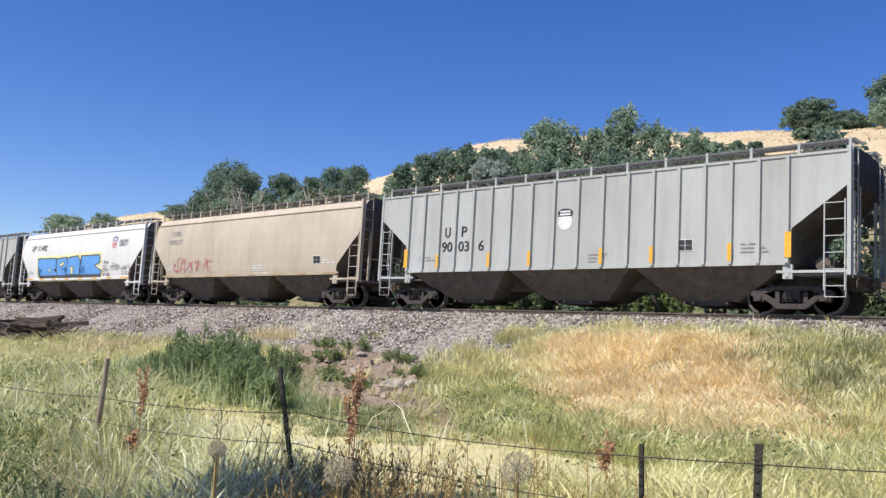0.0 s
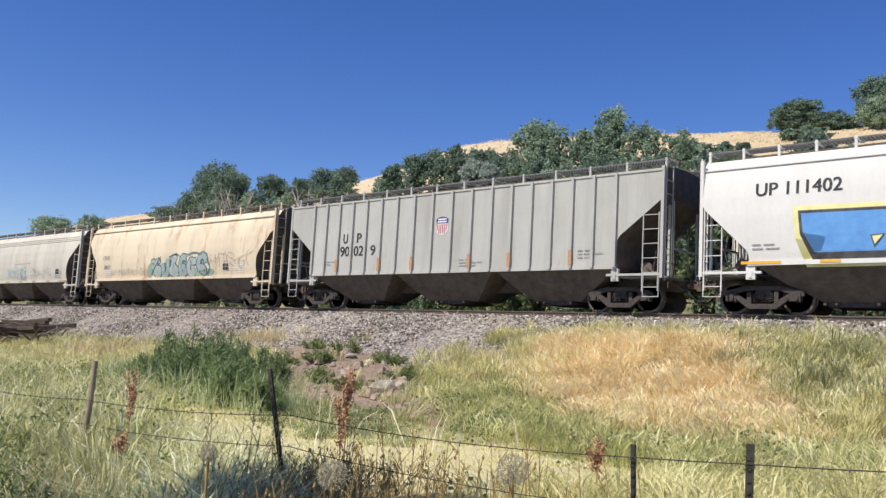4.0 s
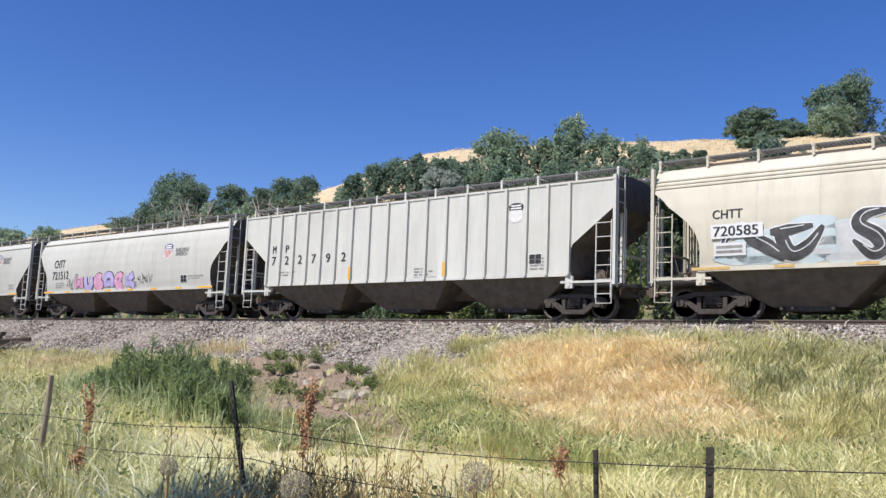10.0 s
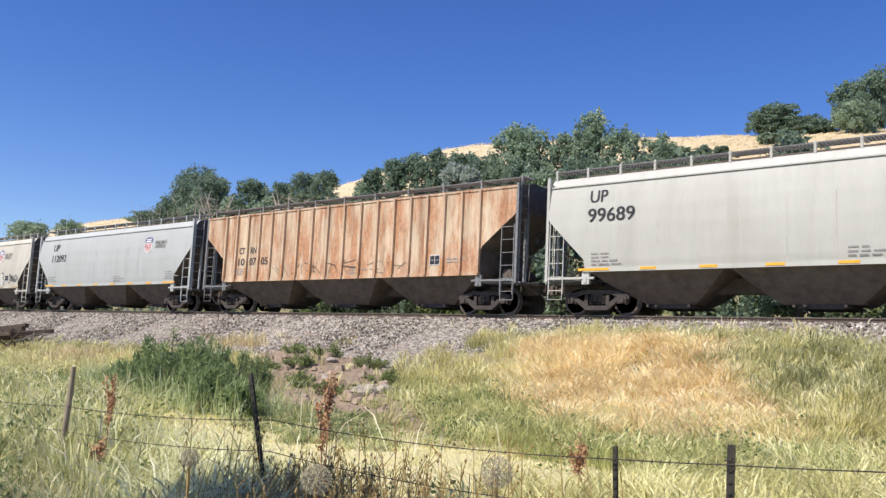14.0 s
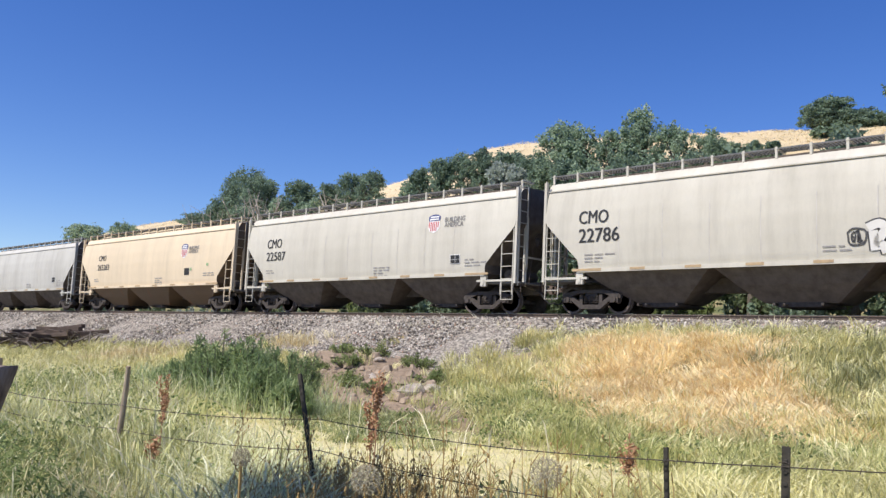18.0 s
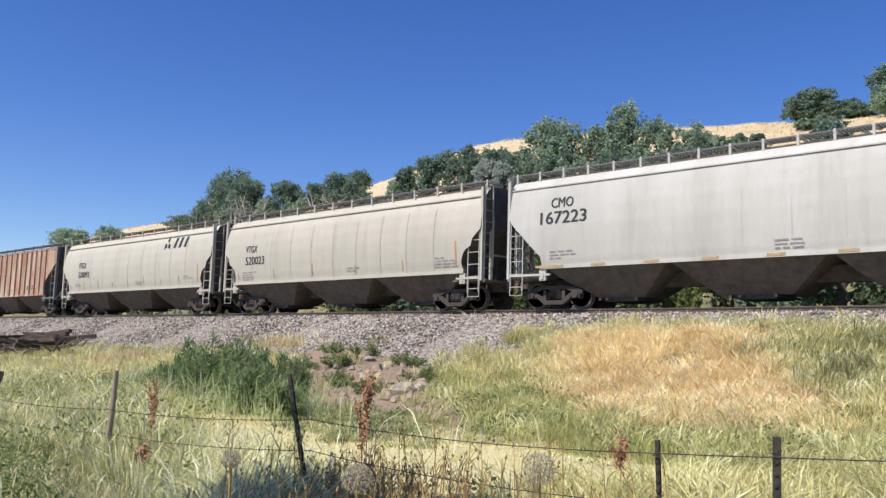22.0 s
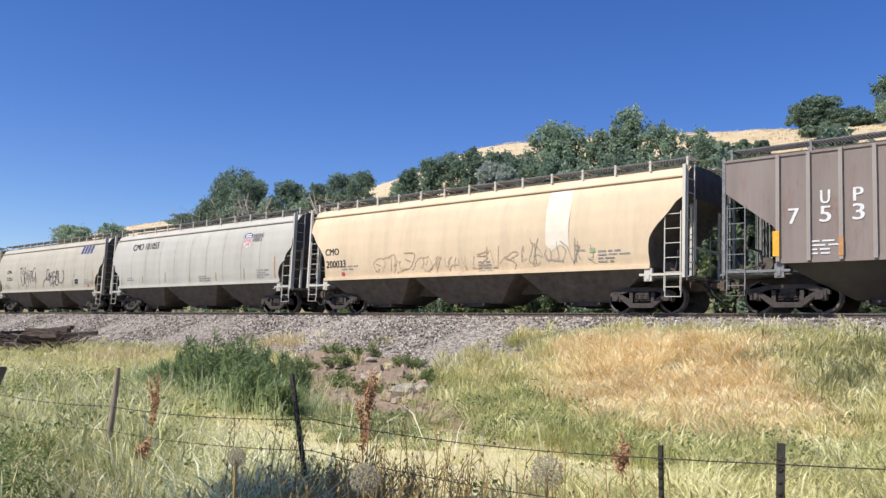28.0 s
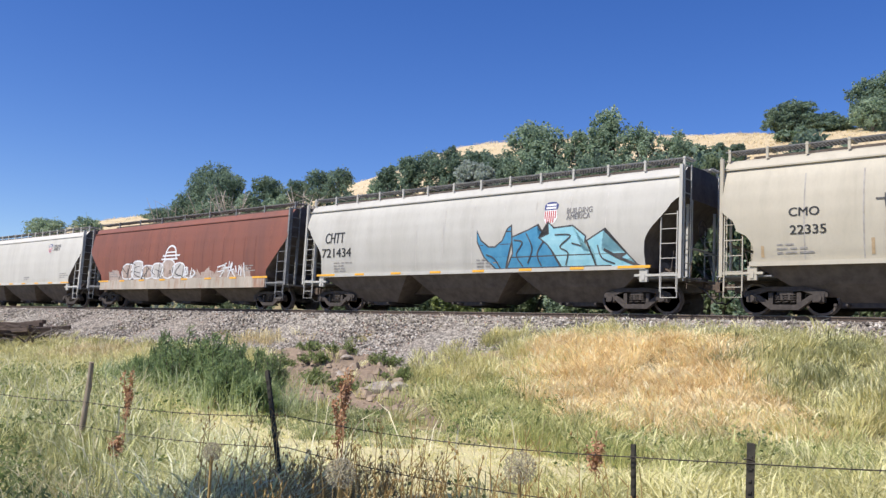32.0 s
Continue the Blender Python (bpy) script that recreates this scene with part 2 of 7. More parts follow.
# ---- the lie of the land: rail top is z = 0, the track runs along x ----
PROFILE = [(-60, -1.2), (-14, -1.5), (-6, -1.45), (-4.9, -1.4), (-2.6, -0.42), (-2.0, -0.40), (2.0, -0.40), (2.6, -0.46), (4.9, -1.42), (6.3, -1.86), (9, -2.45), (11, -2.8), (14, -2.92), (20, -2.98), (24.6, -3.0), (60, -3.2)]
NEAR = [p[0] for p in PROFILE], [p[1] for p in PROFILE]


def smooth(a, b, x):
    t = np.clip((x - a) / (b - a), 0, 1)
    return t * t * (3 - 2 * t)


def waves(x, y):
    return (np.sin(x * 0.31 + 1.3 * np.sin(y * 0.23)) + np.sin(y * 0.43 + 0.7 * np.sin(x * 0.19) + 2) + 0.6 * np.sin(x * 0.9 + y * 0.7)) / 2.6


def height(x, y):
    """Ground height at x, y (arrays or numbers)."""
    x, y = np.asarray(x, float), np.asarray(y, float)
    z = np.interp(-y, *NEAR)
    off = smooth(5.0, 8.0, np.abs(y))
    z = z + off * 0.10 * waves(x, y)
    # grassy shoulder that climbs to the ballast, and the cut bank of bare soil
    mound = np.exp(-(((x + 9.5) / 5.0) ** 2)) * np.exp(-(((y + 5.6) / 1.7) ** 2))
    z = z + 0.42 * mound - 0.14 * np.exp(-(((x + 9.15) / 0.6) ** 2 + ((y + 6.4) / 0.6) ** 2))
    bank = np.exp(-(((x + 20.4 + 1.3 * (y + 7)) / 2.8) ** 4)) * np.exp(-(((y + 7.9) / 1.7) ** 2))
    z = z + 0.35 * bank * (1 + 0.4 * np.sin(x * 2.9))
    # the long dry ridge behind the line
    crest = np.interp(x, [-600, -277, -207, -193, -130, -109, -81, -58, -47, -37, -27, 0, 200], [10, 16.5, 22.6, 26.2, 24.6, 26.6, 30.2, 28.9, 27.6, 25.9, 25.1, 24.6, 23.6]) + 0.35 * np.sin(x / 7.1) + 0.15 * np.sin(x / 2.3)
    up = np.clip((y - 12) / 64.0, 0, 1)
    z = z + np.where(y > 12, (crest + 1.5) * (0.55 * up + 0.45 * up * up * (3 - 2 * up)), 0)
    z = z + smooth(14, 30, y) * (1 - smooth(55, 75, y)) * 0.6 * np.sin(x / 6.1 + y / 9.0)
    z = z - np.where(y > 76, (y - 76) * 0.02, 0)
    return z


def spaced(*runs):
    """Grid lines: runs of (from, to, step)."""
    out = []
    for a, b, s in runs:
        out += list(np.arange(a, b, s))
    return np.array(out + [runs[-1][1]])


def ground_sheet():
    xs = spaced((-2600, -600, 200), (-600, -120, 8), (-120, -46, 1.6), (-46, 4, 0.4), (4, 60, 4), (60, 600, 60), (600, 1800, 200))
    ys = spaced((-900, -100, 100), (-100, -30, 7), (-30, -2, 0.35), (-2, 10, 1.0), (10, 90, 1.6), (90, 200, 10), (200, 2600, 200))
    gx, gy = np.meshgrid(xs, ys)
    gz = height(gx, gy)
    v = np.stack([gx, gy, gz], -1).reshape(-1, 3)
    a = (np.arange(len(ys) - 1)[:, None] * len(xs) + np.arange(len(xs) - 1)).ravel()
    f = np.stack([a, a + 1, a + len(xs) + 1, a + len(xs)], 1)

    m = Mat("dry_ground", rough=0.95, spec=0.15)
    sep = m.t.nodes.new("ShaderNodeSeparateXYZ")
    m.link(m.coord.outputs["Object"], sep.inputs["Vector"])
    x, y = sep.outputs["X"], sep.outputs["Y"]
    fine, mid, wide = m.noise(9, detail=6), m.noise(0.8, detail=5), m.noise(0.07, detail=4)
    soil = m.mix(m.math("MULTIPLY", fine, m.ramp(mid, [(0.35, 0.5), (0.6, 1.0)])), (0.14, 0.102, 0.068), (0.46, 0.355, 0.255))
    straw = m.mix(fine, (0.17, 0.13, 0.065), (0.38, 0.31, 0.17))
    green = m.mix(fine, (0.07, 0.085, 0.035), (0.20, 0.21, 0.09))
    near = m.mix(m.ramp(mid, [(0.42, 0.0), (0.6, 1.0)]), straw, green)

    def band(value, a0, a1, b0, b1):
        up = m.t.nodes.new("ShaderNodeMapRange")
        up.inputs[1].default_value, up.inputs[2].default_value = a0, a1
        m.link(value, up.inputs[0])
        dn = m.t.nodes.new("ShaderNodeMapRange")
        dn.inputs[1].default_value, dn.inputs[2].default_value, dn.inputs[3].default_value, dn.inputs[4].default_value = b0, b1, 1, 0
        m.link(value, dn.inputs[0])
        return m.math("MULTIPLY", up.outputs[0], dn.outputs[0])

    wob = m.math("MULTIPLY", m.math("SUBTRACT", mid, 0.5), 3.0)
    xw, yw = m.math("ADD", x, wob), m.math("ADD", y, wob)
    slant = m.math("ADD", xw, m.math("MULTIPLY", m.math("ADD", y, 7.0), 1.3))
    bare = m.math("MULTIPLY", band(slant, -24.8, -23.8, -17.4, -16.2), band(yw, -13.2, -12.2, -5.8, -4.8))
    tone = m.mix(bare, near, soil)
    strip = m.math("MULTIPLY", band(m.math("ADD", y, m.math("MULTIPLY", wob, 0.5)), -19.0, -18.3, -14.6, -13.2), band(xw, -40, -30, -5.0, -3.0))
    tone = m.mix(m.math("MULTIPLY", strip, 0.85), tone, m.mix(fine, (0.52, 0.45, 0.22), (0.80, 0.72, 0.42)))
    lean = m.math("ADD", xw, m.math("MULTIPLY", m.math("ADD", y, 6.5), 0.7))
    gold = m.math("MULTIPLY", band(lean, -13.3, -11.4, -8.2, -6.6), band(yw, -11.4, -10.2, -3.6, -2.6))
    tone = m.mix(m.math("MULTIPLY", gold, 0.9), tone, m.mix(fine, (0.38, 0.26, 0.12), (0.66, 0.49, 0.27)))
    hill = m.mix(m.ramp(wide, [(0.4, 0.0), (0.65, 1.0)]), m.mix(fine, (0.46, 0.36, 0.21), (0.63, 0.51, 0.32)), m.mix(fine, (0.53, 0.43, 0.27), (0.70, 0.58, 0.39)))
    hill = m.mix(m.math("MULTIPLY", m.ramp(m.noise(0.32, (1, 1, 2.5), 5), [(0.5, 0.0), (0.66, 1.0)]), 0.35), hill, (0.36, 0.29, 0.17))
    far = m.t.nodes.new("ShaderNodeMapRange")
    far.inputs[1].default_value, far.inputs[2].default_value = 32, 44
    m.link(y, far.inputs[0])
    m.color(m.mix(far.outputs[0], tone, hill))
    m.bump(m.math("ADD", fine, m.noise(2.0)), 0.6, 0.08)
    me = big_mesh("ground", v, f, m.done(), True)
    tagged(new("ground", me), "dry grassy ground rising to a golden hill ridge", "ground", kind="structure")


ground_sheet()


def ballast_bed():
    prof = [(-6.7, -1.98), (-6.1, -1.74), (-4.6, -1.24), (-2.55, -0.30), (-2.0, -0.24), (2.0, -0.24), (2.55, -0.30), (4.6, -1.28), (5.1, -1.55)]
    xs = spaced((-640, -100, 20), (-100, 10, 0.5), (10, 480, 20))
    rows = []
    for y, z in prof:
        edge = 0.14 * np.sin(xs * 0.8) + 0.1 * np.sin(xs * 2.3 + y)
        k = 1.0 if abs(y) > 4 else 0.15
        rows.append(np.stack([xs, np.full_like(xs, y) + k * edge, np.full_like(xs, z) + (0.03 * np.sin(xs * 3.1 + y) if abs(y) > 2.1 else 0 * xs)], -1))
    v = np.concatenate(rows)
    n = len(xs)
    a = (np.arange(len(prof) - 1)[:, None] * n + np.arange(n - 1)).ravel()
    f = np.stack([a, a + 1, a + n + 1, a + n], 1)
    m = Mat("crushed_stone", rough=0.9, spec=0.2)
    vor = m.t.nodes.new("ShaderNodeTexVoronoi")
    vor.inputs["Scale"].default_value = 16
    m.link(m.coord.outputs["Object"], vor.inputs["Vector"])
    cell = m.t.nodes.new("ShaderNodeSeparateColor")
    m.link(vor.outputs["Color"], cell.inputs[0])
    tone = m.ramp(cell.outputs[0], [(0.0, (0.10, 0.09, 0.08)), (0.5, (0.28, 0.25, 0.205)), (1.0, (0.54, 0.49, 0.41))])
    tone = m.mix(m.ramp(m.noise(0.5), [(0.45, 0.0), (0.7, 0.5)]), tone, (0.25, 0.205, 0.165))
    m.color(tone)
    m.bump(vor.outputs["Distance"], 1.0, 0.05)
    tagged(new("ballast", big_mesh("ballast", v, f, m.done())), "grey crushed-stone railway ballast", "ballast", kind="structure")
    # loose stones lying on the shoulder
    rng = np.random.default_rng(5)
    N = 26000
    sx = -4.0 - 66 * rng.random(N) ** 1.5
    sy = -2.0 - 4.5 * rng.random(N)
    bz = np.interp(-sy, [2.0, 2.55, 4.6, 6.1, 6.7], [-0.24, -0.30, -1.24, -1.74, -1.98])
    size = rng.uniform(0.02, 0.062, N)
    base = np.array([(1, 0, 0), (-1, 0, 0), (0, 1, 0), (0, -1, 0), (0, 0, 1), (0, 0, -1)], float)
    tri = np.array([(0, 2, 4), (2, 1, 4), (1, 3, 4), (3, 0, 4), (2, 0, 5), (1, 2, 5), (3, 1, 5), (0, 3, 5)])
    q = rng.normal(size=(N, 3, 3))
    q, _ = np.linalg.qr(q)
    pts = (base[None] * rng.uniform(0.6, 1.4, (N, 6, 1))) @ q * size[:, None, None]
    pts += np.stack([sx, sy, bz + size * 0.35], -1)[:, None]
    fs = (tri[None] + 6 * np.arange(N)[:, None, None]).reshape(-1, 3)
    m = Mat("loose_stone", rough=0.9, spec=0.2)
    isl = m.island()
    m.color(m.ramp(isl, [(0.0, (0.09, 0.08, 0.07)), (0.35, (0.24, 0.21, 0.175)), (0.7, (0.40, 0.355, 0.295)), (0.9, (0.64, 0.59, 0.51)), (1.0, (0.33, 0.20, 0.14))]))
    tagged(new("ballast_stones", big_mesh("ballast_stones", pts.reshape(-1, 3), fs, m.done())), "loose crushed grey and brown ballast stones", "stones", kind="stuff")


ballast_bed()


def track():
    t = tagged(new("railroad_track"), "single track of rusted steel rails on wooden ties", "railway track", kind="structure")
    prof = [(-0.07, -0.18), (0.07, -0.18), (0.07, -0.165), (0.012, -0.145), (0.012, -0.045), (0.036, -0.035), (0.036, 0.0), (-0.036, 0.0), (-0.036, -0.035), (-0.012, -0.045), (-0.012, -0.145), (-0.07, -0.165)]
    for y in (-0.755, 0.755):
        g = Geo()
        n = len(prof)
        v = [(x, y + a, b) for x in (-640, 480) for a, b in prof]
        g.add(v, [(i, (i + 1) % n, (i + 1) % n + n, i + n) for i in range(n)])
        part("rail", g, RUSTY, t, "rusted steel rail")
        part("rail_head", Geo().box(-640, 480, y - 0.034, y + 0.034, 0.0, 0.004), TREAD, t, "polished running surface of the rail")
    wood = speckled("creosoted_tie", (0.05, 0.038, 0.03), (0.15, 0.115, 0.085), 6, 0.9, stretch=(6, 1, 6))
    tie = Geo().box(-0.115, 0.115, -1.3, 1.3, -0.40, -0.185).mesh("tie", wood)
    for k in range(170):
        part("tie", tie, wood, t, at=pose(-86 + k * 0.53, 0.02 * math.sin(k * 2.1), 0.004 * math.sin(k * 1.3), 0, 0, 0.6 * math.sin(k * 3.7)))


track()


# ---- the train ----
RIB_SIDE = [(-1.53, 1.40), (-1.53, 4.30), (-1.47, 4.36), (-0.80, 4.50), (0.0, 4.53)]
SLOPE_SIDE = [(-1.49, 1.40), (-1.53, 1.60), (-1.57, 2.20), (-1.58, 2.70), (-1.55, 3.30), (-1.49, 3.80), (-1.43, 4.08), (-1.39, 4.10), (-1.36, 4.14), (-1.27, 4.33), (-1.16, 4.42), (-0.85, 4.49), (0.0, 4.53)]
ROUND_SIDE = [(-1.48, 1.40), (-1.55, 1.75), (-1.60, 2.30), (-1.61, 2.75), (-1.57, 3.25), (-1.48, 3.72), (-1.36, 4.08), (-1.34, 4.10), (-1.31, 4.13), (-1.22, 4.30), (-1.10, 4.41), (-0.85, 4.49), (0.0, 4.53)]
SIDES = {"rib": RIB_SIDE, "slope": SLOPE_SIDE, "round": ROUND_SIDE, "drum": ROUND_SIDE, "globe": ROUND_SIDE}
# how far the side sheet stops short of the car's end, by height
CUTS = {
    "rib": ([1.40, 2.28, 3.42], [1.52, 1.50, 0.0]),
    "slope": ([1.40, 1.70, 2.92, 3.12], [1.40, 1.38, 0.14, 0.0]),
    "round": ([1.40, 1.90, 2.20, 2.45, 2.70, 3.05, 3.22, 3.42, 3.58, 3.68], [1.42, 1.46, 1.42, 1.32, 1.14, 0.74, 0.52, 0.36, 0.18, 0.0]),
    "drum": ([1.40, 1.90, 2.15, 2.35, 2.55, 2.95, 3.12, 3.30, 3.40, 3.46], [1.12, 1.15, 1.13, 1.06, 0.92, 0.52, 0.38, 0.26, 0.12, 0.0]),
    "globe": ([1.40, 1.55, 1.75, 1.98, 2.14, 2.24, 2.30, 2.56, 2.80, 2.90], [0.84, 0.92, 0.94, 0.87, 0.76, 0.60, 0.46, 0.40, 0.10, 0.0]),
}


def side_y(kind, z):
    """How far out the near side stands at height z (negative y)."""
    p = SIDES[kind]
    return float(np.interp(z, [q[1] for q in p], [q[0] for q in p]))


def end_x(kind, half, z):
    """Where the side sheet ends at height z."""
    return half - float(np.interp(z, *CUTS[kind]))


def car_body(kind, half, coat, under):
    sec = []
    for (y0, z0), (y1, z1) in zip(SIDES[kind], SIDES[kind][1:]):
        n = max(1, round((z1 - z0) / 0.13)) if z0 < 3.5 else 1
        sec += [(y0 + (y1 - y0) * i / n, z0 + (z1 - z0) * i / n) for i in range(n)]
    sec.append(SIDES[kind][-1])
    ring = [(y, z) for y, z in sec] + [(-y, z) for y, z in reversed(sec[:-1])]
    cols = [-1.0, -0.9, -0.75, -0.5, -0.25, 0.0, 0.25, 0.5, 0.75, 0.9, 1.0]
    n, m = len(ring), len(sec)
    v = [(u * end_x(kind, half, z), y, z) for u in cols for y, z in ring]
    f = [(c * n + i, c * n + i + 1, (c + 1) * n + i + 1, (c + 1) * n + i) for c in range(len(cols) - 1) for i in range(n - 1)]
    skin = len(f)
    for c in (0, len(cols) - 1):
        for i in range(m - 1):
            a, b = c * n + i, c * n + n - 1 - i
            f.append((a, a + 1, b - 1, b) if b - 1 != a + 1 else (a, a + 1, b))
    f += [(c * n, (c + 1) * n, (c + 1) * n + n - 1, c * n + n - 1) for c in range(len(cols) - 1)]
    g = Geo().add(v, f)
    # second slot: ends and floor, darkened for grime and for shade
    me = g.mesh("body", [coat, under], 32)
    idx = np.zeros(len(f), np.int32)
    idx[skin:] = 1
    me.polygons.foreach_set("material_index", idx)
    return me


def funnel(x0, x1, xb0, xb1, e0, e1, z_low=0.36):
    """One discharge hopper under the sill."""
    m0, m1 = x0 + (xb0 - x0) * 0.5, x1 + (xb1 - x1) * 0.5
    if e0:
        m0 = x0 + (xb0 - x0) * 0.5
    if e1:
        m1 = x1 + (xb1 - x1) * 0.5
    v = []
    for a, b, y, z in ((x0, x1, 1.47, 1.395), (m0, m1, 1.10, 0.84), (xb0, xb1, 0.66, z_low)):
        v += [(a, -y, z), (b, -y, z), (b, y, z), (a, y, z)]
    f = [(0, 3, 2, 1), (8, 9, 10, 11)]
    for k in (0, 4):
        f += [(k + i, k + (i + 1) % 4, k + 4 + (i + 1) % 4, k + 4 + i) for i in range(4)]
    return Geo().add(v, f)


KIT = {}


def kit():
    """Meshes that all cars share."""
    side = Geo()
    side.prism([(-1.12, 0.60), (-1.04, 0.66), (-0.52, 0.78), (0.52, 0.78), (1.04, 0.66), (1.12, 0.60), (1.12, 0.50), (0.96, 0.50), (0.46, 0.66), (-0.46, 0.66), (-0.96, 0.50), (-1.12, 0.50)], -0.06, 0.07)
    side.prism([(-0.84, 0.50), (-0.70, 0.56), (-0.30, 0.29), (0.30, 0.29), (0.70, 0.56), (0.84, 0.50), (0.38, 0.15), (-0.38, 0.15)], -0.085, 0.065)
    for s in (-1, 1):
        side.box(s * 0.38 - 0.06, s * 0.38 + 0.06, -0.06, 0.06, 0.26, 0.62)
        side.box(s * 0.89 - 0.15, s * 0.89 + 0.15, -0.09, 0.09, 0.36, 0.60)
        side.disc((s * 0.89, -0.10, 0.457), 0.10, 0.05, "y", 10)
        side.disc((s * 0.89, 0.10, 0.457), 0.10, 0.05, "y", 10)
    KIT["side_frame"] = side.mesh("side_frame", TRUCK, 40)
    coil = Geo()
    for dx in (0.0,):
        pts = [(dx + 0.075 * math.cos(a), 0.075 * math.sin(a), 0.31 + 0.26 * a / (8 * math.pi)) for a in np.linspace(0, 8 * math.pi, 25)]
        coil.tube(pts, 0.018, 4)
    KIT["coil_spring"] = coil.mesh("coil_spring", TRUCK, 60)
    ws = Geo()
    for s in (-1, 1):
        prof = [(0.60, 0.09), (0.62, 0.16), (0.655, 0.40), (0.655, 0.485), (0.69, 0.485), (0.70, 0.46), (0.80, 0.45), (0.80, 0.38), (0.74, 0.36), (0.72, 0.17), (0.83, 0.10)]
        ws.tube([(0, s * y, 0) for y, _ in prof], [r for _, r in prof], 18)
    ws.tube([(0, -1.0, 0), (0, 1.0, 0)], 0.085, 10)
    KIT["wheelset"] = ws.mesh("wheelset", WHEEL, 35)
    KIT["bolster"] = Geo().box(-0.22, 0.22, -1.05, 1.05, 0.42, 0.72).box(-0.3, 0.3, -0.3, 0.3, 0.72, 0.86).mesh("truck_bolster", TRUCK)
    cp = Geo().box(0, 0.62, -0.09, 0.09, 0.80, 0.96).box(0.50, 0.72, -0.17, 0.12, 0.72, 1.03).box(0.64, 0.80, -0.17, -0.02, 0.74, 1.0).box(-0.1, 0.12, -0.22, 0.22, 0.70, 1.06)
    KIT["coupler"] = cp.mesh("coupler", RUSTY)
    hose = Geo().tube([(0.05, -0.35, 0.85), (0.25, -0.36, 0.78), (0.42, -0.34, 0.55), (0.58, -0.25, 0.38), (0.72, -0.1, 0.42)], 0.028, 6)
    KIT["air_hose"] = hose.mesh("air_hose", BLACK, 60)
    bw = Geo()
    ringpts = [(0.0, 0.28 * math.cos(a), 0.28 * math.sin(a)) for a in np.linspace(0, 2 * math.pi, 17)]
    bw.tube(ringpts, 0.018, 5)
    KIT["spoke"] = Geo().tube([(0, 0, 0), (0, 0, 0.28)], 0.013, 4).mesh("spoke", TRUCK)
    KIT["gear_box"] = Geo().box(-0.12, 0.02, -0.09, 0.09, -0.14, 0.12).mesh("gear_box", TRUCK)
    KIT["brake_wheel"] = bw.mesh("brake_wheel", TRUCK)
    gate = Geo().box(-0.62, 0.62, -0.68, 0.68, 0.24, 0.37).box(-0.7, -0.62, -0.9, 0.9, 0.27, 0.34).box(0.62, 0.7, -0.9, 0.9, 0.27, 0.34).tube([(-0.35, -0.98, 0.30), (-0.35, -0.62, 0.30)], 0.035, 6)
    KIT["outlet_gate"] = gate.mesh("outlet_gate", TRUCK)


kit()


def ladder(x0, x1, y, z0, z1, rungs, along="x"):
    g = Geo()
    P = (lambda a, z: (a, y, z)) if along == "x" else (lambda a, z: (y, a, z))
    for a in (x0, x1):
        g.bar(P(a, z0), P(a, z1), 0.042, 0.03)
    for k in range(rungs):
        z = z0 + 0.12 + (z1 - z0 - 0.2) * k / (rungs - 1)
        g.bar(P(x0, z), P(x1, z), 0.023)
    return g


def skew(me, kind, off):
    """Lay a flat x-z mesh onto the near side."""
    for v in me.vertices:
        v.co.y = side_y(kind, v.co.z) - off - v.co.y
    return me


def lettering(text, x0, x1, z, h, kind, material, parent, name="lettering", spread=1.0, off=0.014):
    """Painted writing, its left foot at x0, z, from x0 to x1 and h high."""
    cu = bpy.data.curves.new("lettering", "FONT")
    cu.body, cu.size, cu.resolution_u, cu.space_character = text, 1.0, 3, spread
    tmp = new("lettering_draft", cu)
    bpy.context.view_layer.update()
    me = bpy.data.meshes.new_from_object(tmp.evaluated_get(bpy.context.evaluated_depsgraph_get()))
    bpy.data.objects.remove(tmp)
    bpy.data.curves.remove(cu)
    co = np.empty(len(me.vertices) * 3)
    me.vertices.foreach_get("co", co)
    co = co.reshape(-1, 3)
    lo, hi = co.min(0), co.max(0)
    x = x0 + (co[:, 0] - lo[0]) / (hi[0] - lo[0]) * (x1 - x0 - 0.06 * h)
    zz = z + co[:, 1] / max(hi[1], 0.01) * h
    me.vertices.foreach_set("co", np.stack([x, 0 * x, zz], -1).ravel())
    skew(me, kind, off)
    me.materials.clear()
    me.materials.append(material)
    # each stroke is painted twice, a little apart, which makes it bolder
    bm = bmesh.new()
    bm.from_mesh(me)
    twin = bmesh.ops.duplicate(bm, geom=bm.verts[:] + bm.edges[:] + bm.faces[:])["geom"]
    bmesh.ops.translate(bm, vec=(0.06 * h, -0.0015, 0), verts=[g for g in twin if isinstance(g, bmesh.types.BMVert)])
    bm.to_mesh(me)
    bm.free()
    return part(name, me, material, parent)


def decal(shapes, kind, material, parent, name, off=0.012, label="", weld=False):
    """Painted shapes: closed outlines in x and z, laid on the near side as thin sheets cut in strips."""
    bm = bmesh.new()
    for i, sh in enumerate(shapes):
        try:
            bm.faces.new([bm.verts.new((x, 0 if weld else 0.0005 * (i % 9), z)) for x, z in sh])
        except ValueError:
            continue
    if weld:
        bmesh.ops.remove_doubles(bm, verts=bm.verts, dist=0.001)
    zs = [v.co.z for v in bm.verts]
    bmesh.ops.triangulate(bm, faces=bm.faces)
    step = min(zs)
    while (step := step + 0.22) < max(zs):
        bmesh.ops.bisect_plane(bm, geom=bm.verts[:] + bm.edges[:] + bm.faces[:], plane_co=(0, 0, step), plane_no=(0, 0, 1))
    me = bpy.data.meshes.new(name)
    bm.to_mesh(me)
    bm.free()
    skew(me, kind, off)
    me.materials.append(material)
    return part(name, me, material, parent, label)


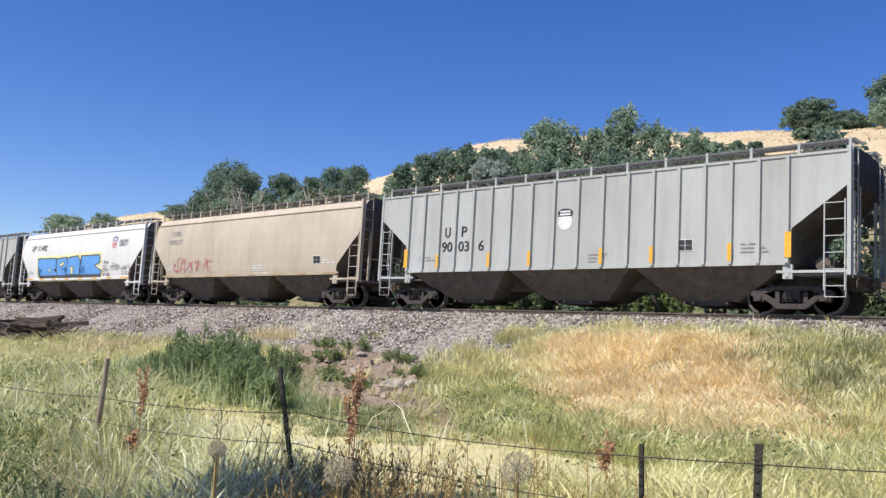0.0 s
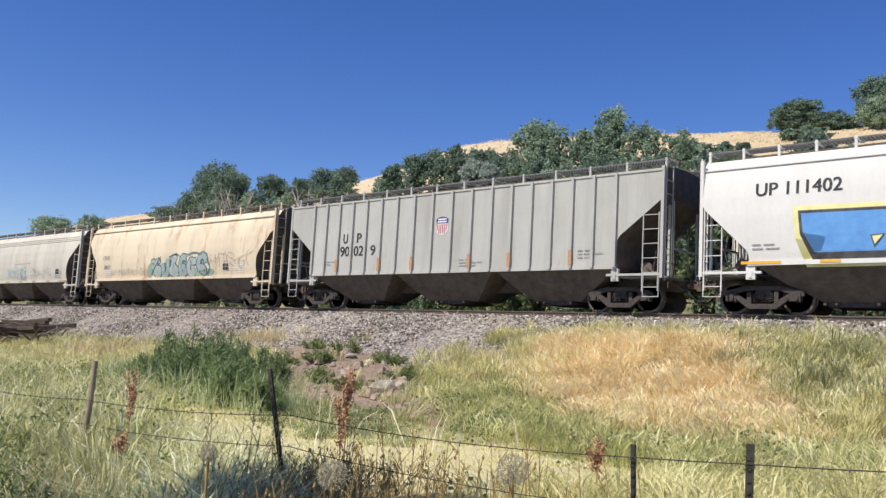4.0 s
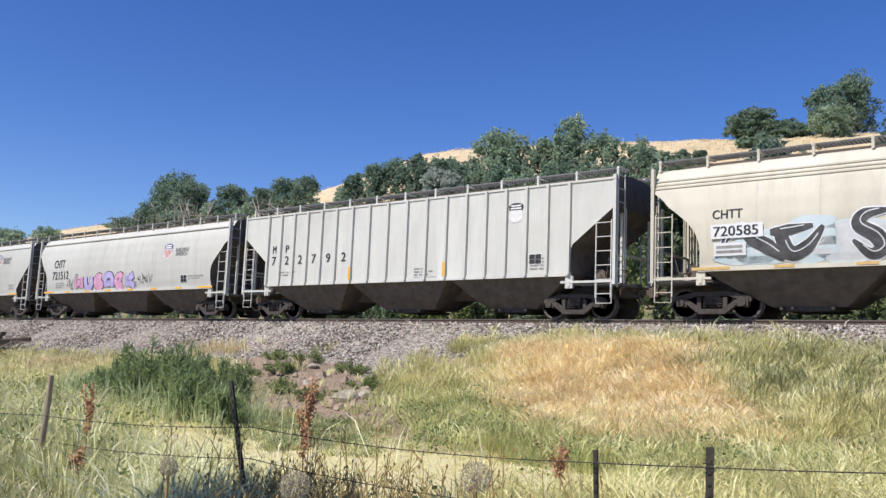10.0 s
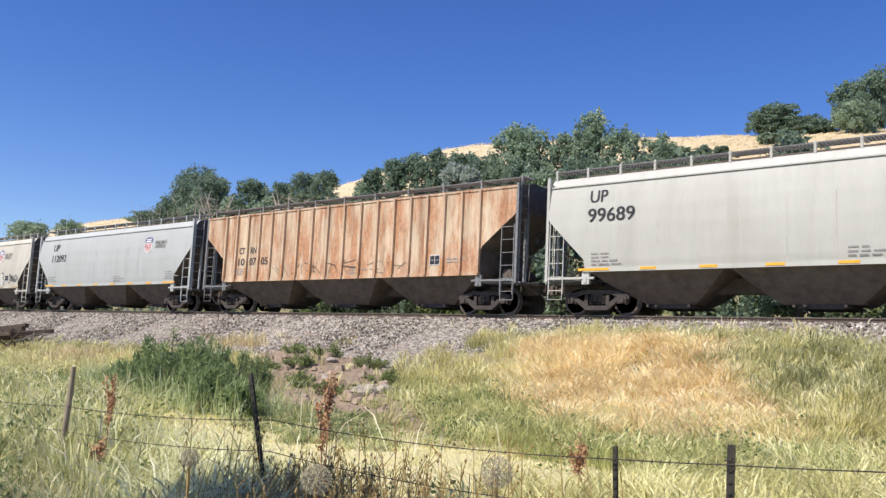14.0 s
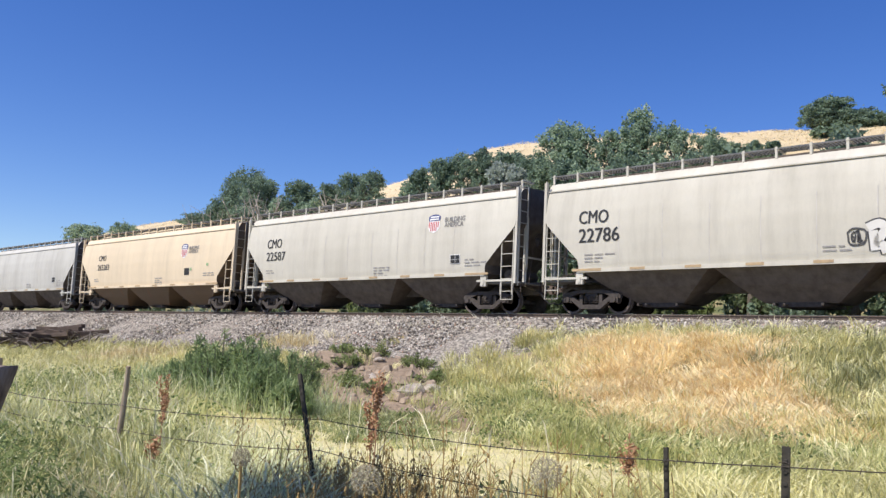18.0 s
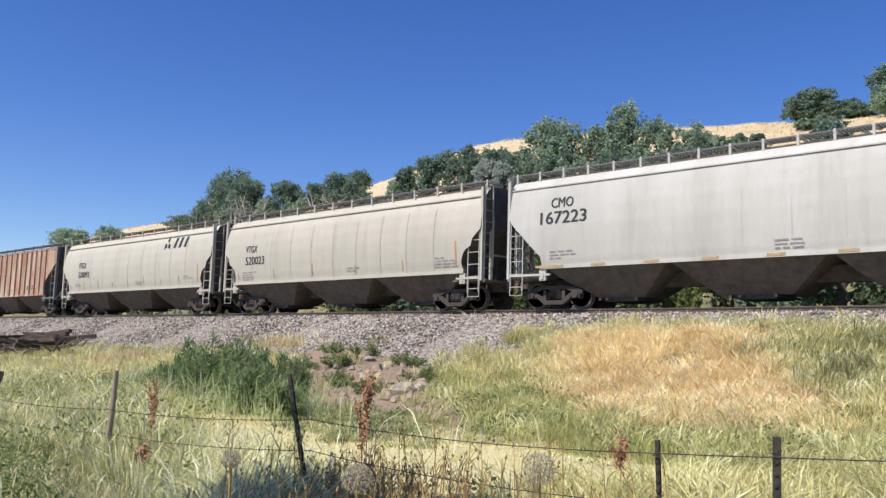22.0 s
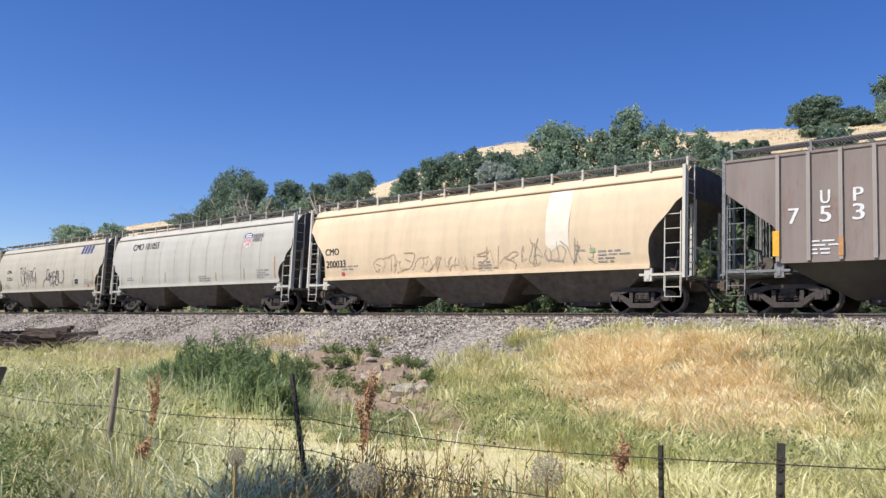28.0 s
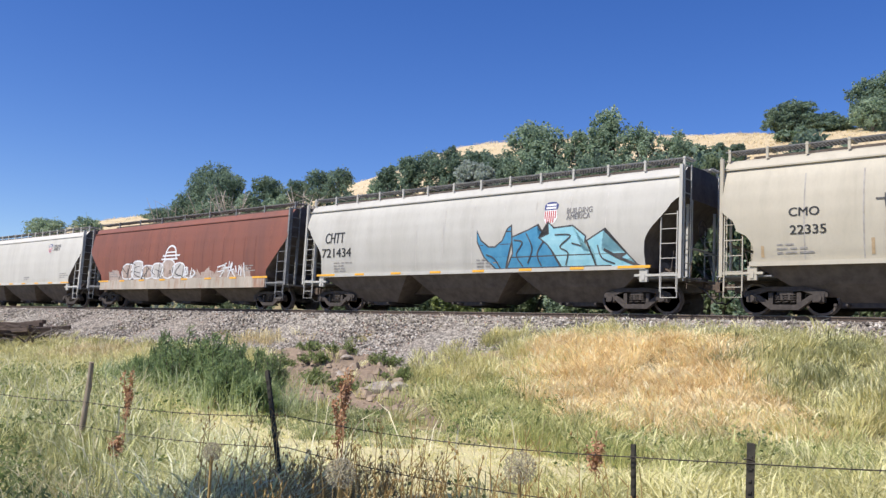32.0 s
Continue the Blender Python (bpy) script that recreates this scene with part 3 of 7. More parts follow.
def rect(x0, x1, z0, z1):
    return [(x0, z0), (x1, z0), (x1, z1), (x0, z1)]


def shield(x0, x1, z, h, kind, car, faded=False):
    """A railroad shield: a dark head with two pale bars over red stripes."""
    w, m = x1 - x0, (x0 + x1) / 2
    out = [(m, z), (x0 + 0.16 * w, z + 0.1 * h), (x0 + 0.02 * w, z + 0.3 * h), (x0 + 0.06 * w, z + 0.66 * h), (x0, z + 0.86 * h), (x0 + 0.2 * w, z + 0.97 * h), (m, z + h),
           (x1 - 0.2 * w, z + 0.97 * h), (x1, z + 0.86 * h), (x1 - 0.06 * w, z + 0.66 * h), (x1 - 0.02 * w, z + 0.3 * h), (x1 - 0.16 * w, z + 0.1 * h)]
    decal([out], kind, WHITE, car, "shield_emblem", 0.010, "railroad shield emblem with red stripes")
    top = [(x0 + 0.05 * w, z + 0.64 * h), (x0, z + 0.86 * h), (x0 + 0.2 * w, z + 0.97 * h), (m, z + h), (x1 - 0.2 * w, z + 0.97 * h), (x1, z + 0.86 * h), (x1 - 0.05 * w, z + 0.64 * h)]
    decal([top], kind, BLACK if faded else NAVY, car, "emblem_head", 0.014)
    decal([rect(x0 + 0.16 * w, x1 - 0.16 * w, z + 0.82 * h, z + 0.90 * h), rect(x0 + 0.14 * w, x1 - 0.14 * w, z + 0.69 * h, z + 0.77 * h)], kind, WHITE, car, "emblem_bars", 0.018)
    if not faded:
        st = []
        for k in range(6):
            a = x0 + w * (0.08 + 0.145 * k)
            st.append(rect(a, a + 0.075 * w, z + h * (0.10 if 0 < k < 5 else 0.28), z + 0.6 * h))
        decal(st, kind, RED, car, "emblem_stripes", 0.014)


def scrawl(x0, x1, z0, z1, kind, material, car, seed, strokes=9, width=0.035, name="scrawl"):
    """An unreadable sprayed tag: crowded hand-drawn strokes, as thin bent bands."""
    rng = random.Random(seed)
    shapes = []
    step, h = (x1 - x0) / strokes, z1 - z0
    for k in range(strokes):
        tall, drop, lean = rng.uniform(0.75, 1.1), rng.uniform(-0.08, 0.12), rng.uniform(-0.1, 0.35)
        for line in STROKES[rng.choice("STENHUGCKRAI")]:
            wild = [(a + rng.uniform(-0.38, 0.38), b + rng.uniform(-0.26, 0.26)) for a, b in line]
            if rng.random() < 0.4:
                wild = [(1 - a, 1 - b) for a, b in wild]
            pts = [(x0 + step * (k + 1.05 * a + lean * (b - 0.5)), z0 + h * (drop + tall * b)) for a, b in wild]
            shapes += ribbon(flowing(pts, 4), width * rng.uniform(0.7, 1.2))
    ob = decal(shapes, kind, material, car, name, 0.02 + 0.002 * (seed % 3), weld=True)
    ob["kind"] = "stuff"
    return ob


def flowing(pts, n=5):
    """Points along a smooth curve through the given ones."""
    if len(pts) < 3:
        return pts
    p = [pts[0]] + list(pts) + [pts[-1]]
    out = []
    for a, b, c, d in zip(p, p[1:], p[2:], p[3:]):
        for i in range(n):
            t = i / n
            out.append(tuple(0.5 * (2 * b[k] + (c[k] - a[k]) * t + (2 * a[k] - 5 * b[k] + 4 * c[k] - d[k]) * t * t + (3 * b[k] - a[k] - 3 * c[k] + d[k]) * t ** 3) for k in (0, 1)))
    return out + [pts[-1]]


def ribbon(pts, width):
    """A stroke's outline along bent points, mitred at the bends; width: one, or one a point."""
    left, right = [], []
    for i, (x, z) in enumerate(pts):
        ax, az = pts[max(i - 1, 0)]
        bx, bz = pts[min(i + 1, len(pts) - 1)]
        L = math.hypot(bx - ax, bz - az) or 1
        w = width if np.isscalar(width) else width[i]
        nx, nz = -(bz - az) / L * w / 2, (bx - ax) / L * w / 2
        left.append((x + nx, z + nz))
        right.append((x - nx, z - nz))
    return [[left[i], left[i + 1], right[i + 1], right[i]] for i in range(len(pts) - 1)]


def grown(pts, d):
    """An outline pushed outwards by d along its corners."""
    area = sum(a[0] * b[1] - b[0] * a[1] for a, b in zip(pts, pts[1:] + pts[:1]))
    sgn = 1 if area > 0 else -1
    out = []
    for i, (x, z) in enumerate(pts):
        n = []
        for (ax, az), (bx, bz) in ((pts[i - 1], (x, z)), ((x, z), pts[(i + 1) % len(pts)])):
            L = math.hypot(bx - ax, bz - az) or 1
            n.append((sgn * (bz - az) / L, -sgn * (bx - ax) / L))
        k = d / max(0.45, 1 + n[0][0] * n[1][0] + n[0][1] * n[1][1])
        out.append((x + k * (n[0][0] + n[1][0]), z + k * (n[0][1] + n[1][1])))
    return out


BLOCKS = [
    [(0, 0.982), (0.303, 0.957), (0.307, 0.446), (0.26, 0.429), (0.356, 0.209), (0.303, 0.01), (0.199, 0.001), (0.157, 0.217), (0.173, 0.012), (0.048, 0.005), (0.071, 0.444), (0.005, 0.569)],
    [(0.321, 0.928), (0.474, 0.983), (0.493, 0.621), (0.434, 0.456), (0.393, 0.496), (0.39, 0.399), (0.449, 0.422), (0.487, 0.241), (0.483, 0.019), (0.348, -0.002), (0.327, 0.295), (0.315, 0.65)],
    [(0.496, 0.953), (0.647, 1.02), (0.685, 0.803), (0.693, 0.033), (0.489, 0.011)],
    [(0.704, 1.003), (0.967, 1.009), (0.978, 0.698), (0.901, 0.54), (1, 0.3), (0.987, 0.008), (0.682, 0.003), (0.696, 0.215), (0.776, 0.235), (0.707, 0.578)],
]
BLOCK_HOLES = [
    [(0.551, 0.523), (0.584, 0.54), (0.58, 0.183), (0.558, 0.185)],
    [(0.201, 0.439), (0.23, 0.459), (0.208, 0.278)],
    [(0.378, 0.693), (0.44, 0.776), (0.434, 0.649), (0.381, 0.579)],
]
WINGS = [
    [(0.91, 2.81), (1.1, 2.45), (1.45, 2.2), (1.73, 2.19), (2.05, 2.4), (2.25, 2.8), (2.40, 2.9), (2.45, 2.4), (2.30, 1.9), (2.15, 1.44), (1.75, 1.44), (1.25, 1.86), (0.95, 2.4)],
    [(2.46, 2.5), (3.1, 2.7), (3.49, 2.86), (3.52, 2.55), (3.85, 2.4), (4.1, 1.9), (4.4, 1.42), (2.2, 1.42), (2.5, 1.95)],
    [(3.6, 2.42), (3.95, 2.55), (3.92, 2.92), (4.15, 2.72), (4.87, 2.76), (5.35, 2.4), (5.3, 1.95), (5.6, 1.9), (5.7, 1.42), (4.45, 1.42), (4.15, 1.9), (3.9, 2.2)],
    [(5.41, 2.25), (6.03, 2.58), (5.95, 1.95), (6.5, 1.68), (7.2, 1.42), (5.75, 1.42), (5.65, 1.9)],
]

def piece(forms, x0, x1, z0, z1, kind, fills, outline, car, edge=0.06, halo=None, holes=()):
    """A sprayed piece of fat interlocked forms with drawn edges."""
    def put(form):
        return [(x0 + (x1 - x0) * a, z0 + (z1 - z0) * b) for a, b in form]

    for k, form in enumerate(forms):
        p = put(form)
        if halo:
            decal([grown(p, 0.19)], kind, halo, car, "mural_halo", 0.008 + 0.0006 * k)
        decal([grown(p, edge)], kind, outline, car, "mural_outline", 0.012 + 0.0036 * k)
        decal([grown(p, -0.02)], kind, fills[k % len(fills)], car, "mural_block", 0.0138 + 0.0036 * k)
    for form in holes:
        decal([grown(put(form), 0.035)], kind, outline, car, "mural_counter", 0.032)
        decal([put(form)], kind, halo or outline, car, "mural_counter", 0.035)


def round_form(x, w, h, lean=0.0, seed=0):
    rng = random.Random(seed)
    n = 16
    return [(x + w / 2 * math.copysign(abs(math.cos(a)) ** 0.7, math.cos(a)) * rng.uniform(0.9, 1.1) + lean * math.sin(a), 0.5 + h / 2 * math.copysign(abs(math.sin(a)) ** 0.7, math.sin(a)) * rng.uniform(0.94, 1.06)) for a in (6.2832 * i / n for i in range(n))]


STROKES = {
    "S": [[(0.95, 0.8), (0.8, 0.95), (0.35, 1.0), (0.08, 0.8), (0.2, 0.6), (0.75, 0.42), (0.92, 0.22), (0.7, 0.04), (0.3, 0.0), (0.05, 0.15)]],
    "T": [[(0.0, 0.98), (1.0, 0.94)], [(0.52, 0.96), (0.46, 0.5), (0.52, 0.0)]],
    "E": [[(0.95, 0.96), (0.15, 0.92), (0.08, 0.08), (0.95, 0.02)], [(0.12, 0.5), (0.8, 0.52)]],
    "N": [[(0.05, 0.0), (0.12, 0.98)], [(0.12, 0.95), (0.86, 0.05)], [(0.86, 0.02), (0.95, 1.0)]],
    "H": [[(0.1, 0.0), (0.14, 0.9), (0.2, 0.98)], [(0.88, 0.0), (0.84, 1.0)], [(0.12, 0.45), (0.86, 0.5)]],
    "U": [[(0.1, 1.0), (0.14, 0.3), (0.35, 0.05), (0.65, 0.05), (0.86, 0.3), (0.9, 1.0)]],
    "G": [[(0.9, 0.9), (0.5, 1.0), (0.15, 0.7), (0.1, 0.3), (0.35, 0.05), (0.75, 0.08), (0.9, 0.32), (0.6, 0.48), (0.3, 0.4)]],
    "V": [[(0.1, 0.0), (0.12, 0.95), (0.85, 0.98), (0.9, 0.0)], [(0.35, 0.55), (0.5, 0.3), (0.65, 0.55)]],
    "C": [[(0.9, 0.85), (0.55, 1.0), (0.15, 0.75), (0.08, 0.3), (0.4, 0.03), (0.92, 0.12)], [(0.2, 0.5), (0.7, 0.52)]],
    "R": [[(0.12, 0.0), (0.14, 0.95)], [(0.0, 0.9), (0.5, 1.0), (0.88, 0.8), (0.7, 0.55), (0.3, 0.46), (0.7, 0.2), (1.0, 0.0)]],
    "A": [[(0.05, 0.0), (0.3, 0.75), (0.5, 1.0), (0.7, 0.75), (0.95, 0.0)], [(0.25, 0.35), (0.75, 0.35)]],
    "I": [[(0.45, 0.0), (0.55, 1.0)]],
    "K": [[(0.12, 0.0), (0.1, 1.0)], [(0.9, 1.0), (0.25, 0.48), (0.95, 0.0)]],
}


def bold(forms, x0, x1, z0, z1, kind, fills, outline, car, width=0.3, edge=0.1, wild=0.0, seed=0):
    """Sprayed forms drawn in fat strokes with dark edges; wild: how far their strokes stray."""
    step = (x1 - x0) / len(forms)
    rng = random.Random(seed)
    for k, form in enumerate(forms):
        w = step - width * 0.75
        lines = [[(x0 + k * step + width / 2 + w * a, z0 + width / 2 + (z1 - z0 - width) * b) for a, b in flowing([(a + rng.uniform(-wild, wild), b + rng.uniform(-wild, wild)) for a, b in line], 4)] for line in STROKES[form]]
        decal([q for line in lines for q in ribbon(line, width + edge)], kind, outline, car, "mural_outline", 0.012 + 0.006 * (k % 2), weld=True)
        decal([q for line in lines for q in ribbon(line, width)], kind, fills[k % len(fills)], car, "mural_block", 0.024 + 0.006 * (k % 2), weld=True)


def hopper_car(spec):
    """A covered hopper car with its parts, about its middle on the rail."""
    kind, pitch, coat = spec["kind"], spec["pitch"], spec["coat"]
    half = pitch / 2 - 0.62
    car = tagged(new("covered_hopper_car"), spec["label"], "freight car", "cars of the freight train")
    # hoppers and ends: a darker colour that holds under-car shade besides grime
    under = spec.get("under", GRIME_SHADE)
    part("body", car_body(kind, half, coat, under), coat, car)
    low = end_x(kind, half, 1.4)
    # side sills
    for s in (-1, 1):
        g = Geo().box(-low - 0.02, low + 0.02, min(s * 1.49, s * 1.56), max(s * 1.49, s * 1.56), spec.get("deep", 1.31), 1.43)
        part("side_sill", g, spec.get("sill", coat), car)
    # discharge hoppers
    bays = spec.get("bays", 3)
    pw = 2 * low / bays
    for k in range(bays):
        a = -low + k * pw
        c = a + pw / 2
        e0, e1 = k == 0, k == bays - 1
        b0, b1 = a + (1.75 if e0 else 1.25), a + pw - (1.75 if e1 else 1.25)
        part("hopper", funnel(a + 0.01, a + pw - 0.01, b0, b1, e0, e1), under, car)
        part("outlet_gate", KIT["outlet_gate"], TRUCK, car, at=pose((b0 + b1) / 2, 0, 0))
    part("center_sill", Geo().box(-half - 0.1, half + 0.1, -0.2, 0.2, 0.70, 1.16), GRIME_SHADE, car)
    # ribs
    if kind == "rib":
        n = spec.get("ribs", 15)
        e = end_x(kind, half, 2.0)
        gaps = np.array([0.80 + 0.15 * math.exp(-(((k - n / 2 + 1) / 3.5) ** 2)) for k in range(n - 1)])
        marks = -e + 0.06 + (2 * e - 0.12) * np.concatenate([[0], np.cumsum(gaps) / gaps.sum()])
        spec["marks"] = marks
        rib = Geo().prism([(-0.05, 1.36), (0.05, 1.36), (0.05, 4.31), (-0.05, 4.31)], -0.095, 0.0).mesh("rib", spec.get("rib_coat", coat))
        for k in range(n):
            x = float(marks[k])
            part("rib", rib, coat, car, at=pose(x, -1.53, 0))
            part("rib", rib, coat, car, at=pose(x, 1.625, 0))
        for x in (-e + 0.02, e - 0.02) if spec.get("stripes", True) else ():
            decal([rect(x - 0.09, x + 0.09, 1.5, 2.2)], "rib", YELLOW, car, "yellow_stripe", 0.105)
        part("eave_band", Geo().box(-half, half, -1.56, -1.50, 4.27, 4.33), coat, car)
    elif kind == "slope":
        y = side_y(kind, spec.get("eave", 4.11))
        part("eave_band", Geo().box(-half, half, y - 0.085, y + 0.06, spec.get("eave", 4.11) - 0.02, spec.get("eave", 4.11) + 0.02), coat, car)
    else:
        for z in spec.get("ledges", (4.11,)):
            y = side_y(kind, z)
            part("eave_band", Geo().box(-half, half, y - (0.035 if len(spec.get("ledges", ())) > 2 else 0.085), y + 0.04, z - 0.022, z + 0.022), coat, car)
    # weld seams of the side sheets
    seams = spec.get("seams", 0)
    if seams:
        sh = []
        for k in range(1, seams):
            x = -low + 2 * low * k / seams
            wide = 0.020 if kind == "globe" else 0.012
            sh.append(rect(x - wide, x + wide, 1.46, 3.80 if kind in ("round", "drum", "globe") else 3.3))
        decal(sh, kind, spec["seam_coat"], car, "sheet_seams", 0.006)["kind"] = "stuff"
    # roof: hatch trough, running boards on brackets
    part("hatch_cover", Geo().prism([(-half + 0.5, 4.50), (half - 0.5, 4.50), (half - 0.5, 4.66), (-half + 0.5, 4.66)], -0.45, 0.45), GRIME_SHADE, car)
    for s in (-1, 1):
        g = Geo()
        for y in (0.64, 0.80, 0.96, 1.12):
            g.box(-half - 0.05, half + 0.05, min(s * y, s * (y + 0.03)), max(s * y, s * (y + 0.03)), 4.68, 4.72)
        for k in range(int(half * 2 / 0.10)):
            x = -half + k * 0.10
            g.box(x, x + 0.05, min(s * 0.64, s * 1.12), max(s * 0.64, s * 1.12), 4.695, 4.715)
        part("running_board", g, BOARD, car)
    nb = spec.get("brackets", 15)
    trim = spec.get("trim", coat)
    foot = 4.36 if kind == "rib" else 4.40
    bk = Geo().box(-0.035, 0.035, -0.05, 0.0, foot, 4.74).box(-0.05, 0.05, -0.06, 0.55, 4.66, 4.685).mesh("board_bracket", trim)
    for k in range(nb):
        x = -half + 0.08 + (2 * half - 0.16) * k / (nb - 1)
        part("board_bracket", bk, trim, car, at=pose(x, -1.15, 0))
        part("board_bracket", bk, trim, car, at=pose(x, 1.15, 0, 0, 0, 180))
    # ends: posts, ladders, platforms
    iron = spec.get("iron", trim)
    for sx in (-1, 1):
        X = sx * half
        for sy in (-1, 1):
            part("end_post", Geo().box(X - 0.05, X + 0.05, sy * 1.50 - 0.05, sy * 1.50 + 0.05, 1.02, 4.42), iron, car)
            part("side_ladder", ladder(X - sx * 0.10, X - sx * 0.62, sy * 1.52, 0.62, 3.02, 6), iron, car)
            part("end_ladder", ladder(sy * 1.42, sy * 0.98, X + sx * 0.06, 0.95, 4.50, 9, "y"), iron, car)
            part("end_sill", Geo().box(min(X, sx * (low - 0.35)), max(X, sx * (low - 0.35)), sy * 1.48 - 0.05, sy * 1.48 + 0.05, 1.09, 1.16), iron, car)
            part("jacking_pad", Geo().box(sx * (low - 0.05) - 0.13, sx * (low - 0.05) + 0.13, sy * 1.47 - 0.05, sy * 1.47 + 0.05, 0.93, 1.32).box(sx * (low - 0.05) - 0.05, sx * (low - 0.05) + 0.05, sy * 1.525 - 0.02, sy * 1.525 + 0.02, 0.98, 1.16), iron, car)
            part("grab_iron", Geo().tube([(X + sx * 0.02, sy * 1.0, 1.5), (X + sx * 0.12, sy * 1.0, 1.55), (X + sx * 0.12, sy * 1.0, 3.4), (X + sx * 0.02, sy * 1.0, 3.45)], 0.016, 5), iron, car)
        part("end_platform", Geo().box(min(X + sx * 0.16, X - sx * 1.4), max(X + sx * 0.16, X - sx * 1.4), -1.45, 1.45, 1.03, 1.07), GRATE, car)
        part("draft_sill", Geo().box(min(X + sx * 0.1, X - sx * 2.4), max(X + sx * 0.1, X - sx * 2.4), -0.24, 0.24, 0.72, 1.03), GRIME_SHADE, car)
        part("end_stay", Geo().bar((X - sx * 0.05, -0.95, 1.05), (X - sx * 0.05, -0.95, 3.3), 0.07).bar((X - sx * 0.05, 0.95, 1.05), (X - sx * 0.05, 0.95, 3.3), 0.07).bar((X - sx * 0.05, -0.95, 2.0), (X - sx * 0.05, 0.95, 2.0), 0.06), iron, car)
        part("air_tank", Geo().tube([(X - sx * 0.9, -0.75, 1.40), (X - sx * 0.9, 0.75, 1.40)], 0.2, 12).box(X - sx * 0.9 - 0.1, X - sx * 0.9 + 0.1, -0.5, 0.5, 1.07, 1.25), GRIME_SHADE, car, smooth=40)
        part("coupler", KIT["coupler"], RUSTY, car, at=pose(X, 0, 0, 0, 0, 0 if sx > 0 else 180))
        part("uncoupling_lever", Geo().tube([(X + sx * 0.14, -1.35, 0.72), (X + sx * 0.14, -1.35, 0.98), (X + sx * 0.14, -0.5, 0.98), (X + sx * 0.3, -0.2, 1.04), (X + sx * 0.45, -0.02, 1.03)], 0.016, 5), RUSTY, car)
        part("brake_pipe", Geo().tube([(X - sx * 2.2, -0.55, 1.12), (X - sx * 0.5, -0.62, 1.12), (X - sx * 0.2, -0.45, 0.95), (X + sx * 0.06, -0.36, 0.86)], 0.03, 6).tube([(X - sx * 1.9, 0.4, 1.2), (X - sx * 0.6, -0.9, 1.2), (X - sx * 0.45, -1.0, 1.9)], 0.02, 5), GRIME_SHADE, car)
        part("brake_rod", Geo().bar((X - sx * 0.12, -0.55, 1.07), (X - sx * 0.12, -0.35, 2.55), 0.025).bar((X - sx * 0.18, -1.3, 1.1), (X - sx * 1.3, -0.4, 1.6), 0.05), RUSTY, car)
        part("step_stirrup", Geo().tube([(X - sx * 0.08, -1.5, 1.1), (X - sx * 0.08, -1.52, 0.45), (X - sx * 0.6, -1.52, 0.45), (X - sx * 0.6, -1.5, 1.1)], 0.02, 5), iron, car)
        part("air_hose", KIT["air_hose"], BLACK, car, at=pose(X, 0, 0, 0, 0, 0 if sx > 0 else 180))
        tb = part("truck", KIT["bolster"], TRUCK, car, "dusty cast-steel truck", at=pose(sx * (half - 1.62), 0, 0))
        for sy in (-1, 1):
            part("side_frame", KIT["side_frame"], TRUCK, tb, at=pose(0, sy * 1.02, 0))
            for dx in (-0.2, 0.0, 0.2):
                part("coil_spring", KIT["coil_spring"], TRUCK, tb, at=pose(dx, sy * 1.02, 0))
            WHEELSETS.append((part("wheelset", KIT["wheelset"], WHEEL, tb, at=pose(sy * 0.89, 0, 0.457)), sy))
    wheel = part("brake_wheel", KIT["brake_wheel"], TRUCK, car, at=pose(half + 0.16, -0.35, 2.6))
    part("gear_box", KIT["gear_box"], TRUCK, wheel)
    for k in range(5):
        part("spoke", KIT["spoke"], TRUCK, wheel, at=pose(0, 0, 0, 72 * k))
    # markings
    for text, x0, x1, z, h in spec.get("texts", ()):
        lettering(text, x0, x1, z, h, kind, WORN_INK if text in SLOGAN else spec.get("ink", BLACK), car, "lettering")
    for text, k, z, h in spec.get("panel_texts", ()):
        mid, w = float(spec["marks"][k] + spec["marks"][k + 1]) / 2, min(0.62, 0.72 * h * len(text))
        lettering(text, mid - w / 2, mid + w / 2, z, h, kind, spec.get("ink", BLACK), car, "lettering")
    for x0, x1, z, h in spec.get("shields", ()):
        shield(x0, x1, z, h, kind, car, spec.get("worn_shield", False))
    for x, z in spec.get("placards", ()):
        decal([rect(x - 0.025, x + 0.475, z - 0.025, z + 0.335)], kind, spec.get("plate", WHITE), car, "placard", 0.012)
        decal([rect(x, x + 0.215, z + 0.16, z + 0.31), rect(x + 0.235, x + 0.45, z + 0.16, z + 0.31), rect(x, x + 0.215, z, z + 0.145), rect(x + 0.235, x + 0.45, z, z + 0.145)], kind, BLACK, car, "placard_print", 0.018)
    # small unreadable data lines
    rng = random.Random(spec["seed"])
    small = []
    for x, z in spec.get("notes", ((-6.6, 1.85), (0.9, 1.75), (5.9, 1.9))):
        for r in range(rng.choice((2, 3, 4))):
            a = x
            for w in range(rng.choice((2, 3))):
                b = a + rng.uniform(0.15, 0.4)
                small.append(rect(a, b, z - r * 0.11, z - r * 0.11 + 0.045))
                a = b + 0.07
    decal(small, kind, GREYTXT if spec.get("ink", BLACK) is BLACK else WHITE, car, "stencil_print", 0.012)["kind"] = "stuff"
    tags = spec.get("reflectors", 8)
